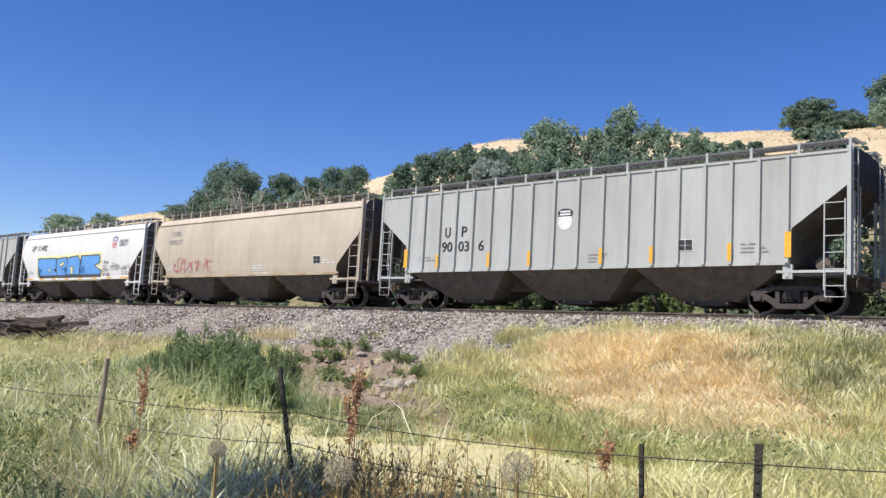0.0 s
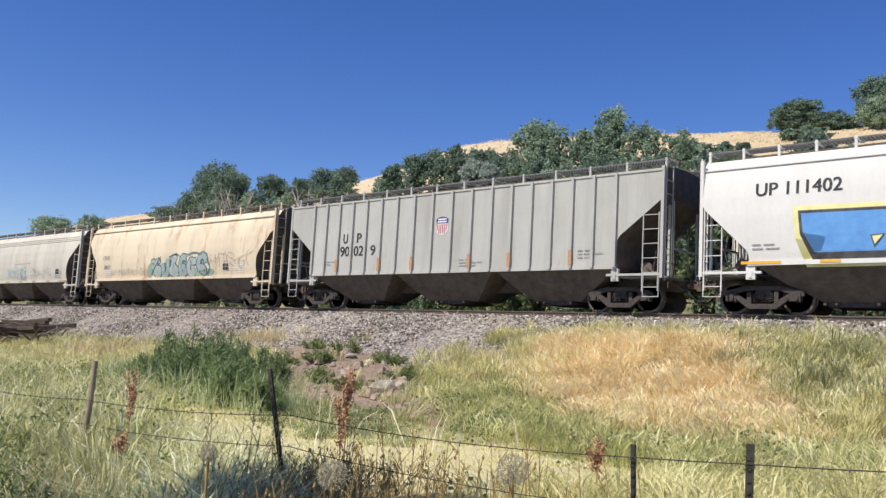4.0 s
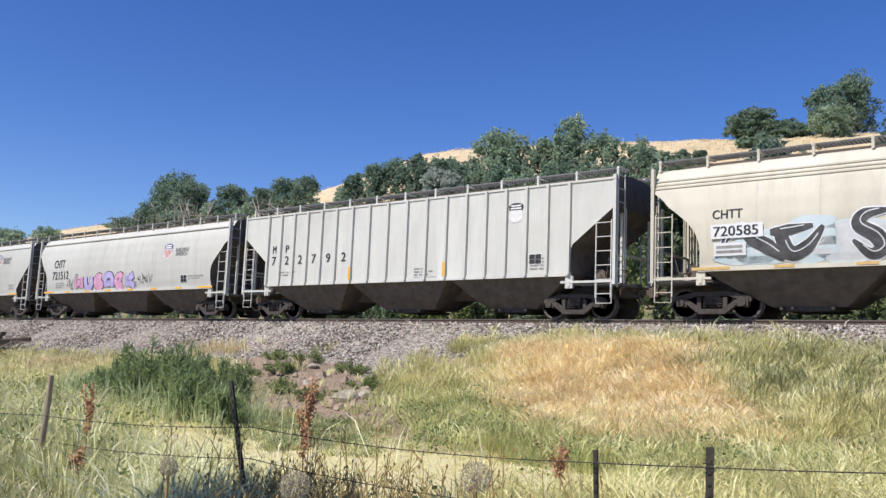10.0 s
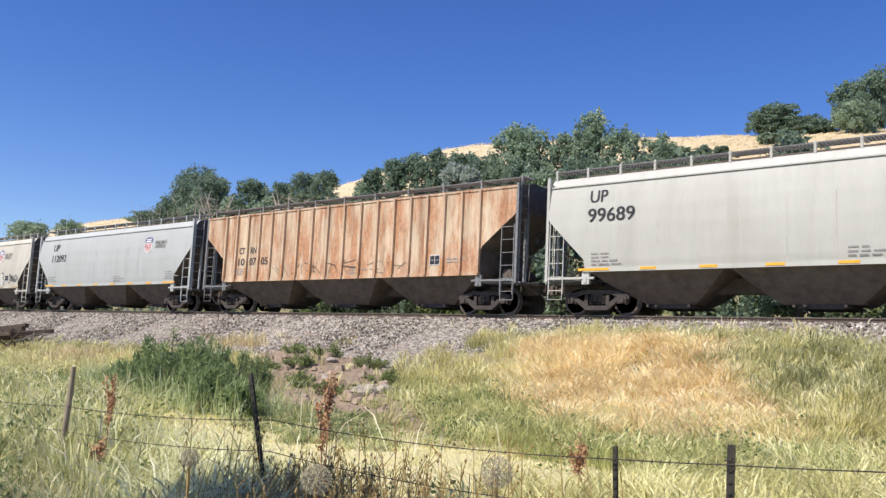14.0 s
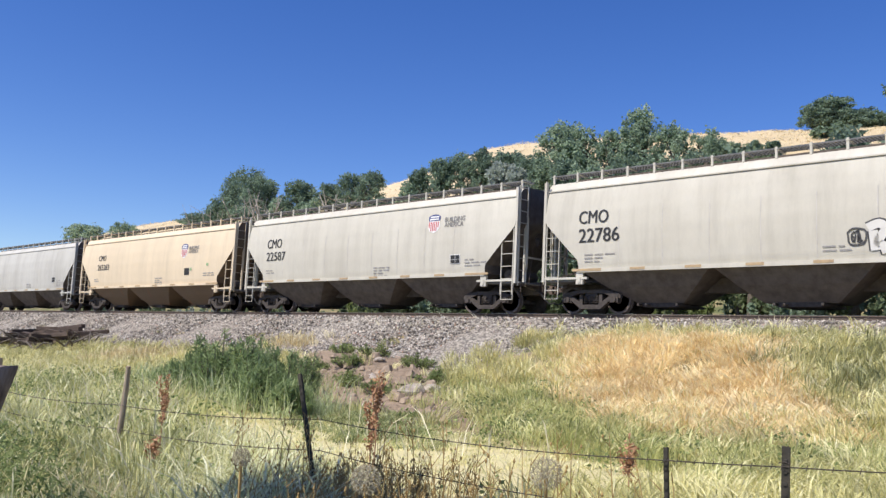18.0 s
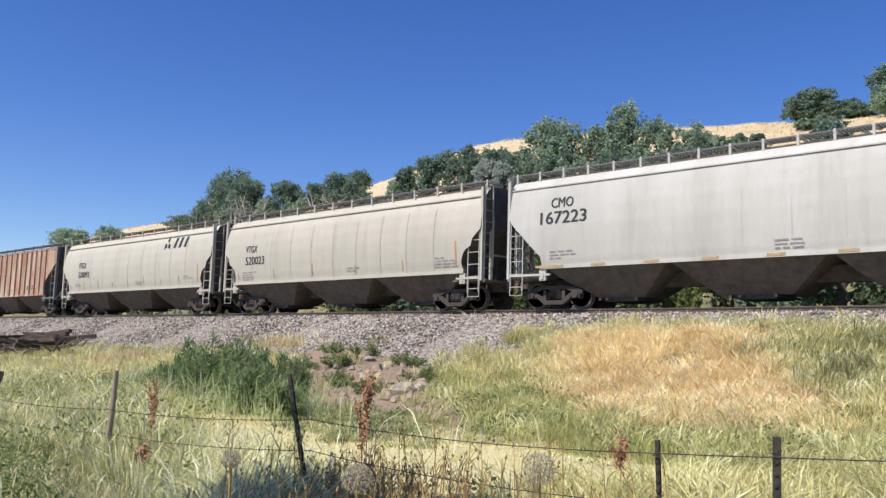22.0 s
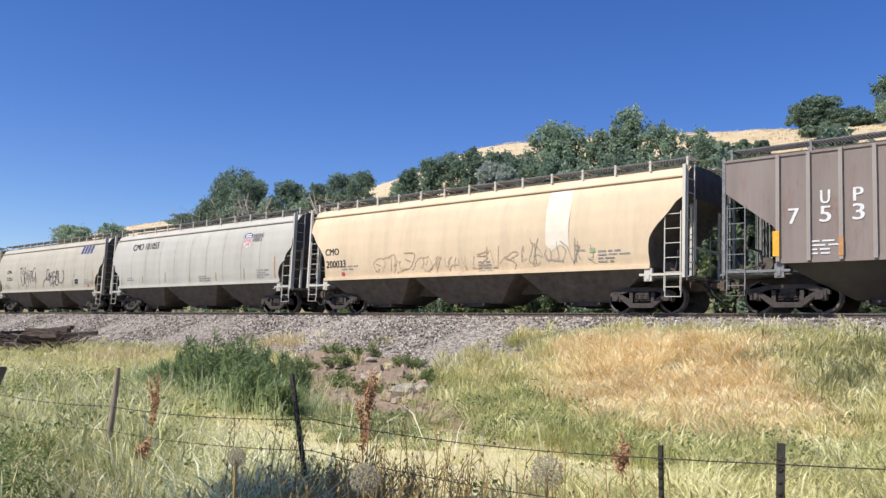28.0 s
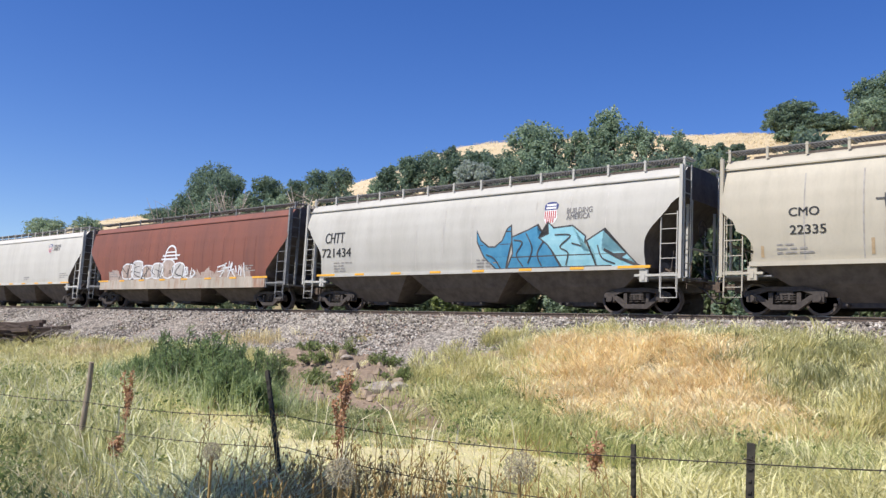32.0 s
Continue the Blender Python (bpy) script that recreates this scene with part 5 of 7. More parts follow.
    bold("HUGVCK", -4.6, 1.5, 1.40, 2.3, "round", [PINK_SPRAY, LILAC_SPRAY], BLACK_SPRAY, c[9], 0.33, 0.09)
    scrawl(1.7, 2.9, 1.7, 2.1, "round", BLACK_SPRAY, c[9], 16, 4, 0.03)
    scrawl(-5.3, -4.7, 1.6, 2.0, "round", BLACK_SPRAY, c[9], 17, 3, 0.03)
    scrawl(-3.8, 3.8, 1.55, 2.0, "rib", BLACK_SPRAY, c[11], 18, 9, 0.02)
    bold("RUSIG", 2.0, 4.9, 1.42, 2.34, "slope", [spray("pale_fill_spray", (0.62, 0.60, 0.545), (0.70, 0.68, 0.63))], BLACK_SPRAY, c[13], 0.22, 0.09, 0.2, 6)
    loop = round_form(0.5, 0.9, 0.9, 0.0, 33)
    decal(ribbon([(1.52 + 0.5 * a, 1.75 + 0.48 * b) for a, b in loop + loop[:1]], 0.05), "slope", BLACK_SPRAY, c[13], "mural_outline", 0.016, weld=True)
    scrawl(1.64, 1.9, 1.86, 2.1, "slope", BLACK_SPRAY, c[13], 21, 4, 0.04)
    scrawl(5.6, 6.7, 1.7, 2.1, "slope", BLACK_SPRAY, c[13], 20, 5, 0.05)
    # a maker's mark of three leaves and four slanted bars
    mark = [[(3.75 + a, 3.42 + b) for a, b in s] for s in ([(0.0, 0.0), (0.28, 0.1), (0.22, 0.32), (0.05, 0.3)], [(0.34, 0.1), (0.6, 0.0), (0.62, 0.2), (0.42, 0.34)], [(0.2, 0.4), (0.42, 0.4), (0.38, 0.72), (0.26, 0.72)])]
    bars = [[(x, 3.45), (x + 0.24, 3.45), (x + 0.36, 4.0), (x + 0.12, 4.0)] for x in (4.7, 5.2, 5.72)]
    decal(mark + bars, "globe", BLACK, c[18], "maker_mark", 0.012)
    decal([[(3.86, 2.25), (4.1, 2.0), (4.45, 2.2), (4.8, 2.05), (4.76, 2.9), (4.82, 3.5), (4.78, 4.1), (3.9, 4.1), (3.84, 3.3)]], "round", spray("repaint_patch", (0.74, 0.66, 0.51), (0.82, 0.75, 0.61)), c[21], "repaint_patch", 0.008)
    scrawl(-4.6, 2.6, 1.6, 2.1, "round", spray("brown_spray", (0.50, 0.36, 0.23), (0.64, 0.49, 0.34)), c[21], 21, 16, 0.03)
    scrawl(2.7, 5.8, 1.6, 2.3, "round", RUSTY_INK, c[21], 22, 9, 0.026)
    decal([[(x, 3.55), (x + 0.28, 3.55), (x + 0.34, 4.02), (x + 0.06, 4.02)] for x in (5.0, 5.4, 5.8, 6.2)], "globe", NAVY, c[23], "maker_mark", 0.012)
    scrawl(-4.0, -1.1, 1.9, 2.9, "globe", BLACK_SPRAY, c[23], 23, 7, 0.045)
    scrawl(0.5, 2.4, 1.9, 2.6, "globe", BLACK_SPRAY, c[23], 24, 7, 0.05)
    decal(ribbon(flowing([(2.0, 2.1), (2.6, 1.8), (3.0, 2.1), (2.95, 2.5), (2.7, 2.6)]), 0.045) + ribbon(flowing([(-0.15, 1.6), (0.05, 2.0), (0.6, 2.2)]), 0.05), "globe", BLACK_SPRAY, c[23], "spray_line", 0.026, weld=True)
    piece(WINGS, 0.0, 1.0, 0.0, 1.0, "drum", [TEAL_SPRAY, TEAL_SPRAY, AQUA_SPRAY, AQUA_SPRAY], BLACK_SPRAY, c[24], 0.035)
    for k, line in enumerate(([(1.35, 1.95), (1.7, 1.8), (1.95, 1.45)], [(2.55, 2.4), (2.9, 2.3), (2.65, 1.9), (2.9, 1.5)], [(3.05, 2.6), (3.3, 2.1), (3.1, 1.6)], [(3.75, 2.3), (3.5, 1.9), (3.65, 1.5)], [(4.2, 2.5), (4.8, 2.45), (4.4, 2.1), (4.7, 1.9), (4.6, 1.5)], [(4.85, 2.2), (5.2, 2.1)], [(5.8, 2.1), (5.95, 1.7), (6.4, 1.5)])):
        decal(ribbon(flowing(line), 0.045), "drum", BLACK_SPRAY, c[24], "mural_stroke", 0.033 + 0.001 * k, weld=True)
    decal(ribbon([(6.02, 1.96), (6.5, 1.7), (7.3, 1.38)], 0.09), "drum", BLACK_SPRAY, c[24], "mural_stroke", 0.034, weld=True)
    DUST = spray("dusty_pale_spray", (0.36, 0.27, 0.22), (0.52, 0.43, 0.37))
    PALE_DUST = spray("pale_dust_spray", (0.45, 0.42, 0.39), (0.60, 0.57, 0.53))
    worn = random.Random(5)
    decal([[(x, 1.44), (x + 0.36, 1.44), (x + 0.36, a), (x, b)] for x, a, b in ((-6.6 + 0.36 * k, 1.55 + worn.random() * 0.5, 1.55 + worn.random() * 0.5) for k in range(36))], "slope", DUST, c[25], "faded_band", 0.006)["kind"] = "stuff"
    for k in range(6):
        loop = round_form(0.5, 0.9, 0.95, 0.05, 40 + k)
        x, h = -5.2 + 1.0 * k, 0.85 + 0.15 * math.sin(k * 2.0)
        decal([[(x + 1.3 * a, 1.45 + h * b) for a, b in loop]], "slope", (DUST, PALE_DUST)[k % 2], c[25], "mural_block", 0.010 + 0.002 * (k % 2))
        decal(ribbon([(x + 1.3 * a, 1.45 + h * b) for a, b in loop + loop[:1]], 0.08), "slope", WHITE_SPRAY, c[25], "mural_outline", 0.014 + 0.005 * (k % 2), weld=True)
    decal(ribbon(flowing([(-0.9, 2.45), (-0.7, 2.95), (-0.3, 3.1), (0.05, 2.9), (0.15, 2.45)]), 0.10), "slope", WHITE_SPRAY, c[25], "mural_outline", 0.016, weld=True)
    decal([rect(-1.2, 0.3, 2.38, 2.47), rect(-1.1, 0.5, 2.56, 2.64), rect(-0.8, 0.1, 2.74, 2.81)], "slope", WHITE_SPRAY, c[25], "mural_stroke", 0.02)
    scrawl(-5.2, 0.8, 1.5, 2.2, "slope", BLACK_SPRAY, c[25], 27, 9, 0.04)
    scrawl(0.9, 2.0, 1.5, 2.0, "slope", WHITE_SPRAY, c[25], 26, 2, 0.09)
    scrawl(3.9, 5.9, 1.5, 2.1, "slope", WHITE_SPRAY, c[25], 28, 5, 0.07)
    decal([[(-3.80, 1.66), (-3.60, 1.86), (-3.80, 2.06), (-4.0, 1.86)]], "rib", WHITE, c[20], "white_diamond", 0.012)


sprayed()


def run(t):
    """How far the train has come at t seconds."""
    return 13.0334 * t + 0.028738 * (t - 16) ** 2


def motions():
    """The train rolls past at a slowly rising pace."""
    for car, x in CARS:
        walk(car, [(t, pose(x + run(t), 0, 0)) for t in np.arange(0, 32.5, 1.0).tolist()])
    # wheels turn with the way they roll; one action serves each axle place
    first = {}
    for w, side in WHEELSETS:
        if side in first:
            w.rotation_mode = "QUATERNION"
            w.animation_data_create()
            w.animation_data.action = first[side].animation_data.action
            w.animation_data.action_slot = first[side].animation_data.action_slot
        else:
            first[side] = w
            rows = [(k / 30, pose(side * 0.89, 0, 0.457) @ Matrix.Rotation((run(k / 30) - run(0)) / 0.457, 4, "Y")) for k in range(961)]
            walk(w, rows)


# ---- trees, bushes and grass ----
def leafage(name, dark, light, rough=0.8, through=0.45):
    m = Mat(name, rough=rough, spec=0.08)
    mixed = m.math("ADD", m.math("MULTIPLY", m.island(), 0.45), m.math("MULTIPLY", m.tone(), 0.55))
    tone = m.ramp(mixed, [(0.1, dark), (0.55, tuple((a + b) / 2 for a, b in zip(dark, light))), (0.95, light)])
    tone = m.mix(m.math("MULTIPLY", m.ramp(m.noise(0.5), [(0.35, 0.0), (0.7, 1.0)]), 0.45), tone, tuple(c * 0.6 for c in dark))
    m.color(tone)
    tr = m.t.nodes.new("ShaderNodeBsdfTranslucent")
    m.link(tone, tr.inputs["Color"])
    mx = m.t.nodes.new("ShaderNodeMixShader")
    mx.inputs[0].default_value = through
    out = m.t.nodes["Material Output"]
    m.link(m.p.outputs[0], mx.inputs[1])
    m.link(tr.outputs[0], mx.inputs[2])
    m.link(mx.outputs[0], out.inputs["Surface"])
    return m.done()


LEAF_DARK = leafage("dark_leaves", (0.125, 0.185, 0.135), (0.36, 0.47, 0.33))
LEAF_MID = leafage("cottonwood_leaves", (0.165, 0.245, 0.165), (0.58, 0.70, 0.49))
LEAF_PALE = leafage("silvery_leaves", (0.32, 0.37, 0.31), (0.58, 0.63, 0.54))
LEAF_BUSH = leafage("bush_leaves", (0.10, 0.145, 0.075), (0.30, 0.36, 0.20))
LEAF_WEED = leafage("weed_leaves", (0.13, 0.185, 0.06), (0.46, 0.52, 0.22))
LEAF_FERN = leafage("feathery_leaves", (0.135, 0.205, 0.085), (0.46, 0.55, 0.26))
BARK = speckled("grey_bark", (0.08, 0.065, 0.05), (0.21, 0.18, 0.15), 9, 0.9, stretch=(1, 1, 0.3))
DEADWOOD = speckled("bleached_wood", (0.30, 0.26, 0.22), (0.52, 0.47, 0.41), 9, 0.9)


def leaves_mesh(name, centres, size, rng, material, slim=0.33, rise=0.0, tone=None):
    """Leaf sprigs: folded quads turned at random; rise: how far they stand up; tone: light or dark by clump."""
    n = len(centres)
    a = rng.normal(size=(n, 3)) + (0, 0, rise)
    a /= np.linalg.norm(a, axis=1, keepdims=True)
    b = np.cross(a, rng.normal(size=(n, 3)))
    b /= np.linalg.norm(b, axis=1, keepdims=True)
    s = size * rng.uniform(0.6, 1.4, (n, 1))
    quad = np.stack([centres - a * s * 0.5, centres - b * s * slim + a * s * 0.05, centres + a * s * 0.6, centres + b * s * slim], 1)
    tone = rng.random(n) if tone is None else tone
    return big_mesh(name, quad.reshape(-1, 3), np.arange(4 * n).reshape(-1, 4), material, tone=np.repeat(tone, 4))


def tree(x, y, top, width, leaf, seed, label, lobes=9, leaves=4200, leaf_size=0.30, bare=False, name="tree", low=0.20, spire=0.0):
    """Trunk and limbs under a crown of leafy lobes; spire: how far the crown draws in towards its top."""
    rng = np.random.default_rng(seed)
    z0 = float(height(x, y))
    H = max(1.2, top - z0)
    base = tagged(new(name), label, "tree" if H > 3 else "shrub", "trees on the hillside")
    base.matrix_basis = pose(x, y, z0)
    g = Geo()
    lean = rng.normal(0, 0.03, 2) * H
    trunk = [(lean[0] * t * t, lean[1] * t * t, H * 0.8 * t - 0.3 * (t == 0)) for t in (0, 0.2, 0.45, 0.7, 1.0)]
    r0 = 0.028 * H + 0.05
    g.tube(trunk, [r0 * 1.3, r0, r0 * 0.75, r0 * 0.45, r0 * 0.1], 7)
    cs = []
    R = width / 2
    for k in range(lobes):
        a = 2.399 * k + rng.uniform(-0.6, 0.6)
        up = low + (0.90 - low) * ((k + rng.uniform(0.2, 0.8)) / lobes) ** 0.85
        lw = R * rng.uniform(0.26, 0.42)
        girth = R * (1.0 - (0.32 + 0.55 * spire) * max(0.0, (up - 0.45) / 0.5) ** 1.6) * (0.75 + 0.25 * min(1.0, (up - low) / 0.2))
        reach = max(0.0, girth - lw) * math.sqrt(rng.uniform(0.25, 1.0))
        lh = min(lw * rng.uniform(1.0, 1.6), H * 0.16)
        c = np.array([math.cos(a) * reach + lean[0] * up * up, math.sin(a) * reach + lean[1] * up * up, min(H * up, H * (0.985 - 0.10 * rng.random()) - lh * 0.8)])
        cs.append((c, lw, lh, rng.random()))
        s = np.array([0, 0, H * (0.12 + 0.4 * up)])
        g.tube([s, s * 0.5 + c * 0.5 + (0, 0, 0.04 * H), c], [r0 * 0.5, r0 * 0.3, r0 * 0.08], 5)
    lw = R * (0.42 - 0.16 * spire)
    cs.append((np.array([lean[0], lean[1], H - lw * 1.3]), lw, lw * 1.3, 0.6))
    part("trunk", g, BARK, base, smooth=50)
    if bare:
        return base
    pts, tones = [], []
    weight = np.array([w * w * h for _, w, h, _ in cs]) ** 0.67
    for (c, w, h, tn), share in zip(cs, weight / weight.sum()):
        # clumps within each lobe, thick at its skin, with gaps
        per, nc = max(40, int(leaves * share)), 16
        clumps = rng.normal(size=(nc, 3))
        clumps /= np.linalg.norm(clumps, axis=1, keepdims=True)
        clumps *= rng.uniform(0.5, 0.98, (nc, 1))
        own = 0.55 * tn + 0.45 * rng.random(nc)
        which = rng.integers(0, nc, per)
        pts.append(c + (clumps[which] + rng.normal(0, 0.17, (per, 3))) * (w, w, h))
        tones.append(own[which])
    part("crown", leaves_mesh("crown", np.concatenate(pts), leaf_size, rng, leaf, tone=np.concatenate(tones)), leaf, base)
    return base


WOODS = [
    # x, y, crown top, width, leaf, drawn-in top
    (-173.1, 50, 21.1, 8.0, "m", 0), (-154.5, 50, 19.8, 6.0, "m", 0), (-146.5, 60, 22.6, 7.0, "d", 0), (-150.5, 62, 22.3, 5.0, "d", 0), (-116.6, 46, 20.6, 5.0, "d", 0),
    (-114.0, 47, 24.4, 6.0, "d", 0.1), (-109.6, 47, 24.9, 7.0, "d", 0.2), (-104.4, 46, 22.8, 5.6, "d", 0.1), (-95.6, 46, 21.2, 5.5, "d", 0.2), (-98.5, 45, 18.9, 4.0, "m", 0),
    (-90.2, 47, 20.4, 4.2, "d", 0.3), (-84.2, 46, 21.5, 4.4, "d", 0.1), (-80.6, 46, 21.2, 4.2, "d", 0.1), (-71.4, 44, 18.4, 3.0, "m", 0),
    (-69.6, 44, 20.0, 3.2, "d", 0.2), (-67.4, 45, 20.9, 3.8, "d", 0.2), (-65.0, 46, 21.4, 4.2, "d", 0.3), (-62.0, 46, 21.5, 3.8, "d", 0.6), (-59.8, 47, 20.9, 4.6, "d", 0.2),
    (-57.9, 47, 20.9, 3.0, "d", 0.7), (-55.2, 46, 20.0, 4.2, "d", 0.2), (-52.9, 45, 19.2, 3.6, "d", 0.2), (-52.2, 38, 17.3, 3.2, "p", 0), (-50.3, 38, 16.6, 2.6, "p", 0),
    (-49.6, 44, 22.1, 5.2, "m", 0.2), (-46.6, 44, 21.6, 4.6, "m", 0.1), (-44.6, 45, 20.9, 3.2, "m", 0.2), (-41.4, 46, 22.9, 4.9, "m", 0.6), (-42.6, 45, 20.6, 3.2, "m", 0.1),
    (-38.2, 46, 20.9, 4.2, "m", 0.3), (-35.6, 47, 20.0, 3.6, "m", 0), (-34.0, 47, 19.2, 2.6, "m", 0), (-36.5, 55.4, 20.5, 1.7, "d", 0), (-34.6, 55.4, 20.6, 1.6, "d", 0), (-32.8, 55.0, 20.2, 1.5, "d", 0),
    (-35.4, 74, 29.0, 4.4, "d", 0), (-33.6, 74, 29.5, 4.8, "d", 0), (-30.9, 74, 27.9, 4.4, "d", 0), (-28.9, 74, 26.8, 3.4, "d", 0), (-31.4, 63.4, 23.1, 1.9, "m", 0), (-29.5, 63.6, 23.4, 2.2, "m", 0),
    (-26.2, 76, 31.6, 5.2, "d", 0), (-23.6, 76, 32.4, 5.6, "d", 0.1), (-24.4, 70, 27.4, 4.2, "m", 0), (-17.7, 78, 30.4, 6.0, "d", 0),
]
LEAVES = {"d": (LEAF_DARK, "dark green leafy tree on the dry hillside"), "m": (LEAF_MID, "mid-green cottonwood tree on the hillside"), "p": (LEAF_PALE, "silvery grey-green shrub among darker trees")}
for i, (x, y, top, w, k, sp) in enumerate(WOODS):
    w *= 1.32
    tree(x, y, top, w, LEAVES[k][0], 100 + i, LEAVES[k][1], lobes=int(8 + 1.6 * w), leaves=int(760 * w + 900), leaf_size=0.28 if w > 6 else 0.24, low=0.02 if y > 55 else 0.12, spire=sp)


def bare_limbs(x, y, h, seed):
    rng = np.random.default_rng(seed)
    g = Geo()
    for k in range(6):
        a, r = rng.uniform(0, 6.28), rng.uniform(0.3, 0.8) * h
        mid = np.array([math.cos(a) * r * 0.5, math.sin(a) * r * 0.5, h * rng.uniform(0.4, 0.6)])
        tip = np.array([math.cos(a) * r, math.sin(a) * r, h * rng.uniform(0.75, 1.1)])
        g.tube([(0, 0, -0.2), mid * (0.4, 0.4, 0.6), mid, tip], [0.20, 0.16, 0.11, 0.03], 5)
        for q in range(3):
            s = mid + (tip - mid) * rng.uniform(0.1, 0.8)
            g.tube([s, s + rng.normal(0, 0.22 * h, 3) + (0, 0, 0.15 * h)], [0.05, 0.012], 4)
    ob = tagged(new("dead_tree", g.mesh("dead_tree", DEADWOOD, 60)), "bare bleached dead tree limbs", "tree", "trees on the hillside")
    ob.matrix_basis = pose(x, y, float(height(x, y)))


for i, (x, y, h) in enumerate(((-106, 39, 6.6), (-97.5, 39, 6.2), (-93, 39, 6.6), (-80, 40, 5.2))):
    bare_limbs(x, y, h, 40 + i)


def shrub(x, y, w, h, leaf, seed, label, leaves=2600, size=0.12, name="bush", slim=0.33, rise=0.0, sprays=16):
    rng = np.random.default_rng(seed)
    z0 = float(height(x, y))
    ob = tagged(new(name), label, "bush", "bushes along the line")
    ob.matrix_basis = pose(x, y, z0)
    g, pts, tones = Geo(), [], []
    n = leaves // sprays
    for k in range(sprays):
        a, r = rng.uniform(0, 6.28), w * 0.5 * math.sqrt(rng.random())
        tip = np.array([math.cos(a) * r, math.sin(a) * r, h * rng.uniform(0.5, 1.0) * (1 - 0.5 * (2 * r / w) ** 2)])
        g.tube([(tip[0] * 0.25, tip[1] * 0.25, -0.05), tip * (0.7, 0.7, 0.5), tip], [0.03, 0.02, 0.006], 4)
        t = rng.random((n, 1)) ** 0.6
        puff = (0.13 if not rise else 0.075) * (1.15 - 0.6 * t)
        pts.append(tip * (0.35 + 0.65 * t) * (1, 1, 0) + tip * (0, 0, 1) * t + rng.normal(0, 1, (n, 3)) * (1, 1, 0.8) * puff)
        tones.append(0.7 * rng.random() + 0.3 * rng.random(n))
    part("stem", g, BARK, ob)["kind"] = "stuff"
    pts = np.concatenate(pts)
    pts[:, 2] = np.abs(pts[:, 2])
    part("foliage", leaves_mesh("foliage", pts, size, rng, leaf, slim, rise, np.concatenate(tones)), leaf, ob)


for i, (x, top) in enumerate(((-53.5, 17.4), (-46.2, 17.2), (-43.6, 16.4), (-39.8, 17.2), (-36.4, 16.4), (-33.6, 16.0), (-100.5, 17.0), (-97.5, 16.4), (-85.5, 16.8), (-72.0, 16.2))):
    tree(x, 40, top, 5.2, (LEAF_MID, LEAF_DARK)[i % 2], 240 + i, "low leafy tree at the foot of taller ones", 9, 2600, 0.28, low=0.1)
# lower trees that fill the slope
more = random.Random(7)
for i in range(15):
    x = -74 + 39 * (i + more.random()) / 15
    y = more.uniform(33, 43)
    top = 4.0 + 0.25 * y - more.uniform(0.0, 1.2)
    tree(x, y, top, more.uniform(5, 7.5), (LEAF_DARK, LEAF_MID)[i % 2], 200 + i, ("dark green", "mid-green")[i % 2] + " broad tree low on the hillside", 11, 2600, 0.36)
# hedge behind the track, seen under and between the cars
for i in range(30):
    x = -78 + i * 2.65 + 1.0 * math.sin(i * 2.7)
    tall = 6.6 if x > -34 else 4.6
    shrub(x, 9.5 + 1.8 * math.sin(i * 1.9), 4.2, tall + 0.8 * math.sin(i * 3.3), (LEAF_BUSH, LEAF_MID, LEAF_BUSH, LEAF_PALE if i < 15 else LEAF_WEED)[i % 4], 300 + i, "tall green bush behind the railway track", 5200 if x > -40 else 2600, 0.17)
for i in range(18):
    x = -44 + i * 2.9 + 0.8 * math.sin(i * 2.3)
    tree(x, 13 + 1.6 * math.sin(i * 1.7), (8.6 if x > -24 else 6.9) + 0.5 * math.sin(i * 3.1), 5.4, (LEAF_BUSH, LEAF_DARK)[i % 2], 260 + i, "leafy green tree close behind the railway track", 15, 8200 if x > -22 else 4000, 0.26)
# an unseen tree, added behind the viewpoint to cast shade on the fence row
tree(-7.2, -25.6, 7.8, 3.3, LEAF_MID, 290, "unseen slender tree added to shade the fence row", 16, 4800, 0.20, low=0.74)
# the big bush below the ballast and the small growth on the cut bank
thicket = random.Random(12)
for i in range(22):
    u = i / 21
    x, y = -13.6 - 8.6 * u + thicket.uniform(-0.3, 0.3), -14.5 + 2.3 * u + thicket.uniform(-0.5, 0.5)
    h = float(np.interp(u, [0, 0.12, 0.35, 0.6, 1.0], [0.95, 1.55, 1.85, 1.45, 0.75])) * thicket.uniform(0.82, 1.08)
    shrub(x, y, thicket.uniform(0.9, 1.4), h, LEAF_FERN, 340 + i, "tall feathery green weed bush below the embankment", 2600, 0.17, slim=0.07, rise=1.3, sprays=24)
shrub(-14.9, -13.1, 0.62, 1.45, LEAF_FERN, 370, "small feathery green bush on the bare bank", 2400, 0.13, slim=0.06, rise=1.0, sprays=22)
for i, (x, y, w, h) in enumerate(((-21.4, -6.7, 0.9, 0.5), (-19.4, -6.9, 1.4, 0.5), (-17.6, -7.0, 1.2, 0.5), (-18.9, -8.6, 1.0, 0.4), (-17.6, -9.6, 1.1, 0.45), (-16.0, -10.0, 1.0, 0.4), (-15.6, -8.4, 1.0, 0.5), (-20.4, -8.6, 1.0, 0.5), (-18.6, -10.4, 1.2, 0.45))):
    shrub(x, y, w, h, LEAF_WEED, 350 + i, "low green weed clump on the bare bank", 900, 0.10, "weed_clump", 0.12, 0.9)


WIND = np.array([0.04, -0.04])


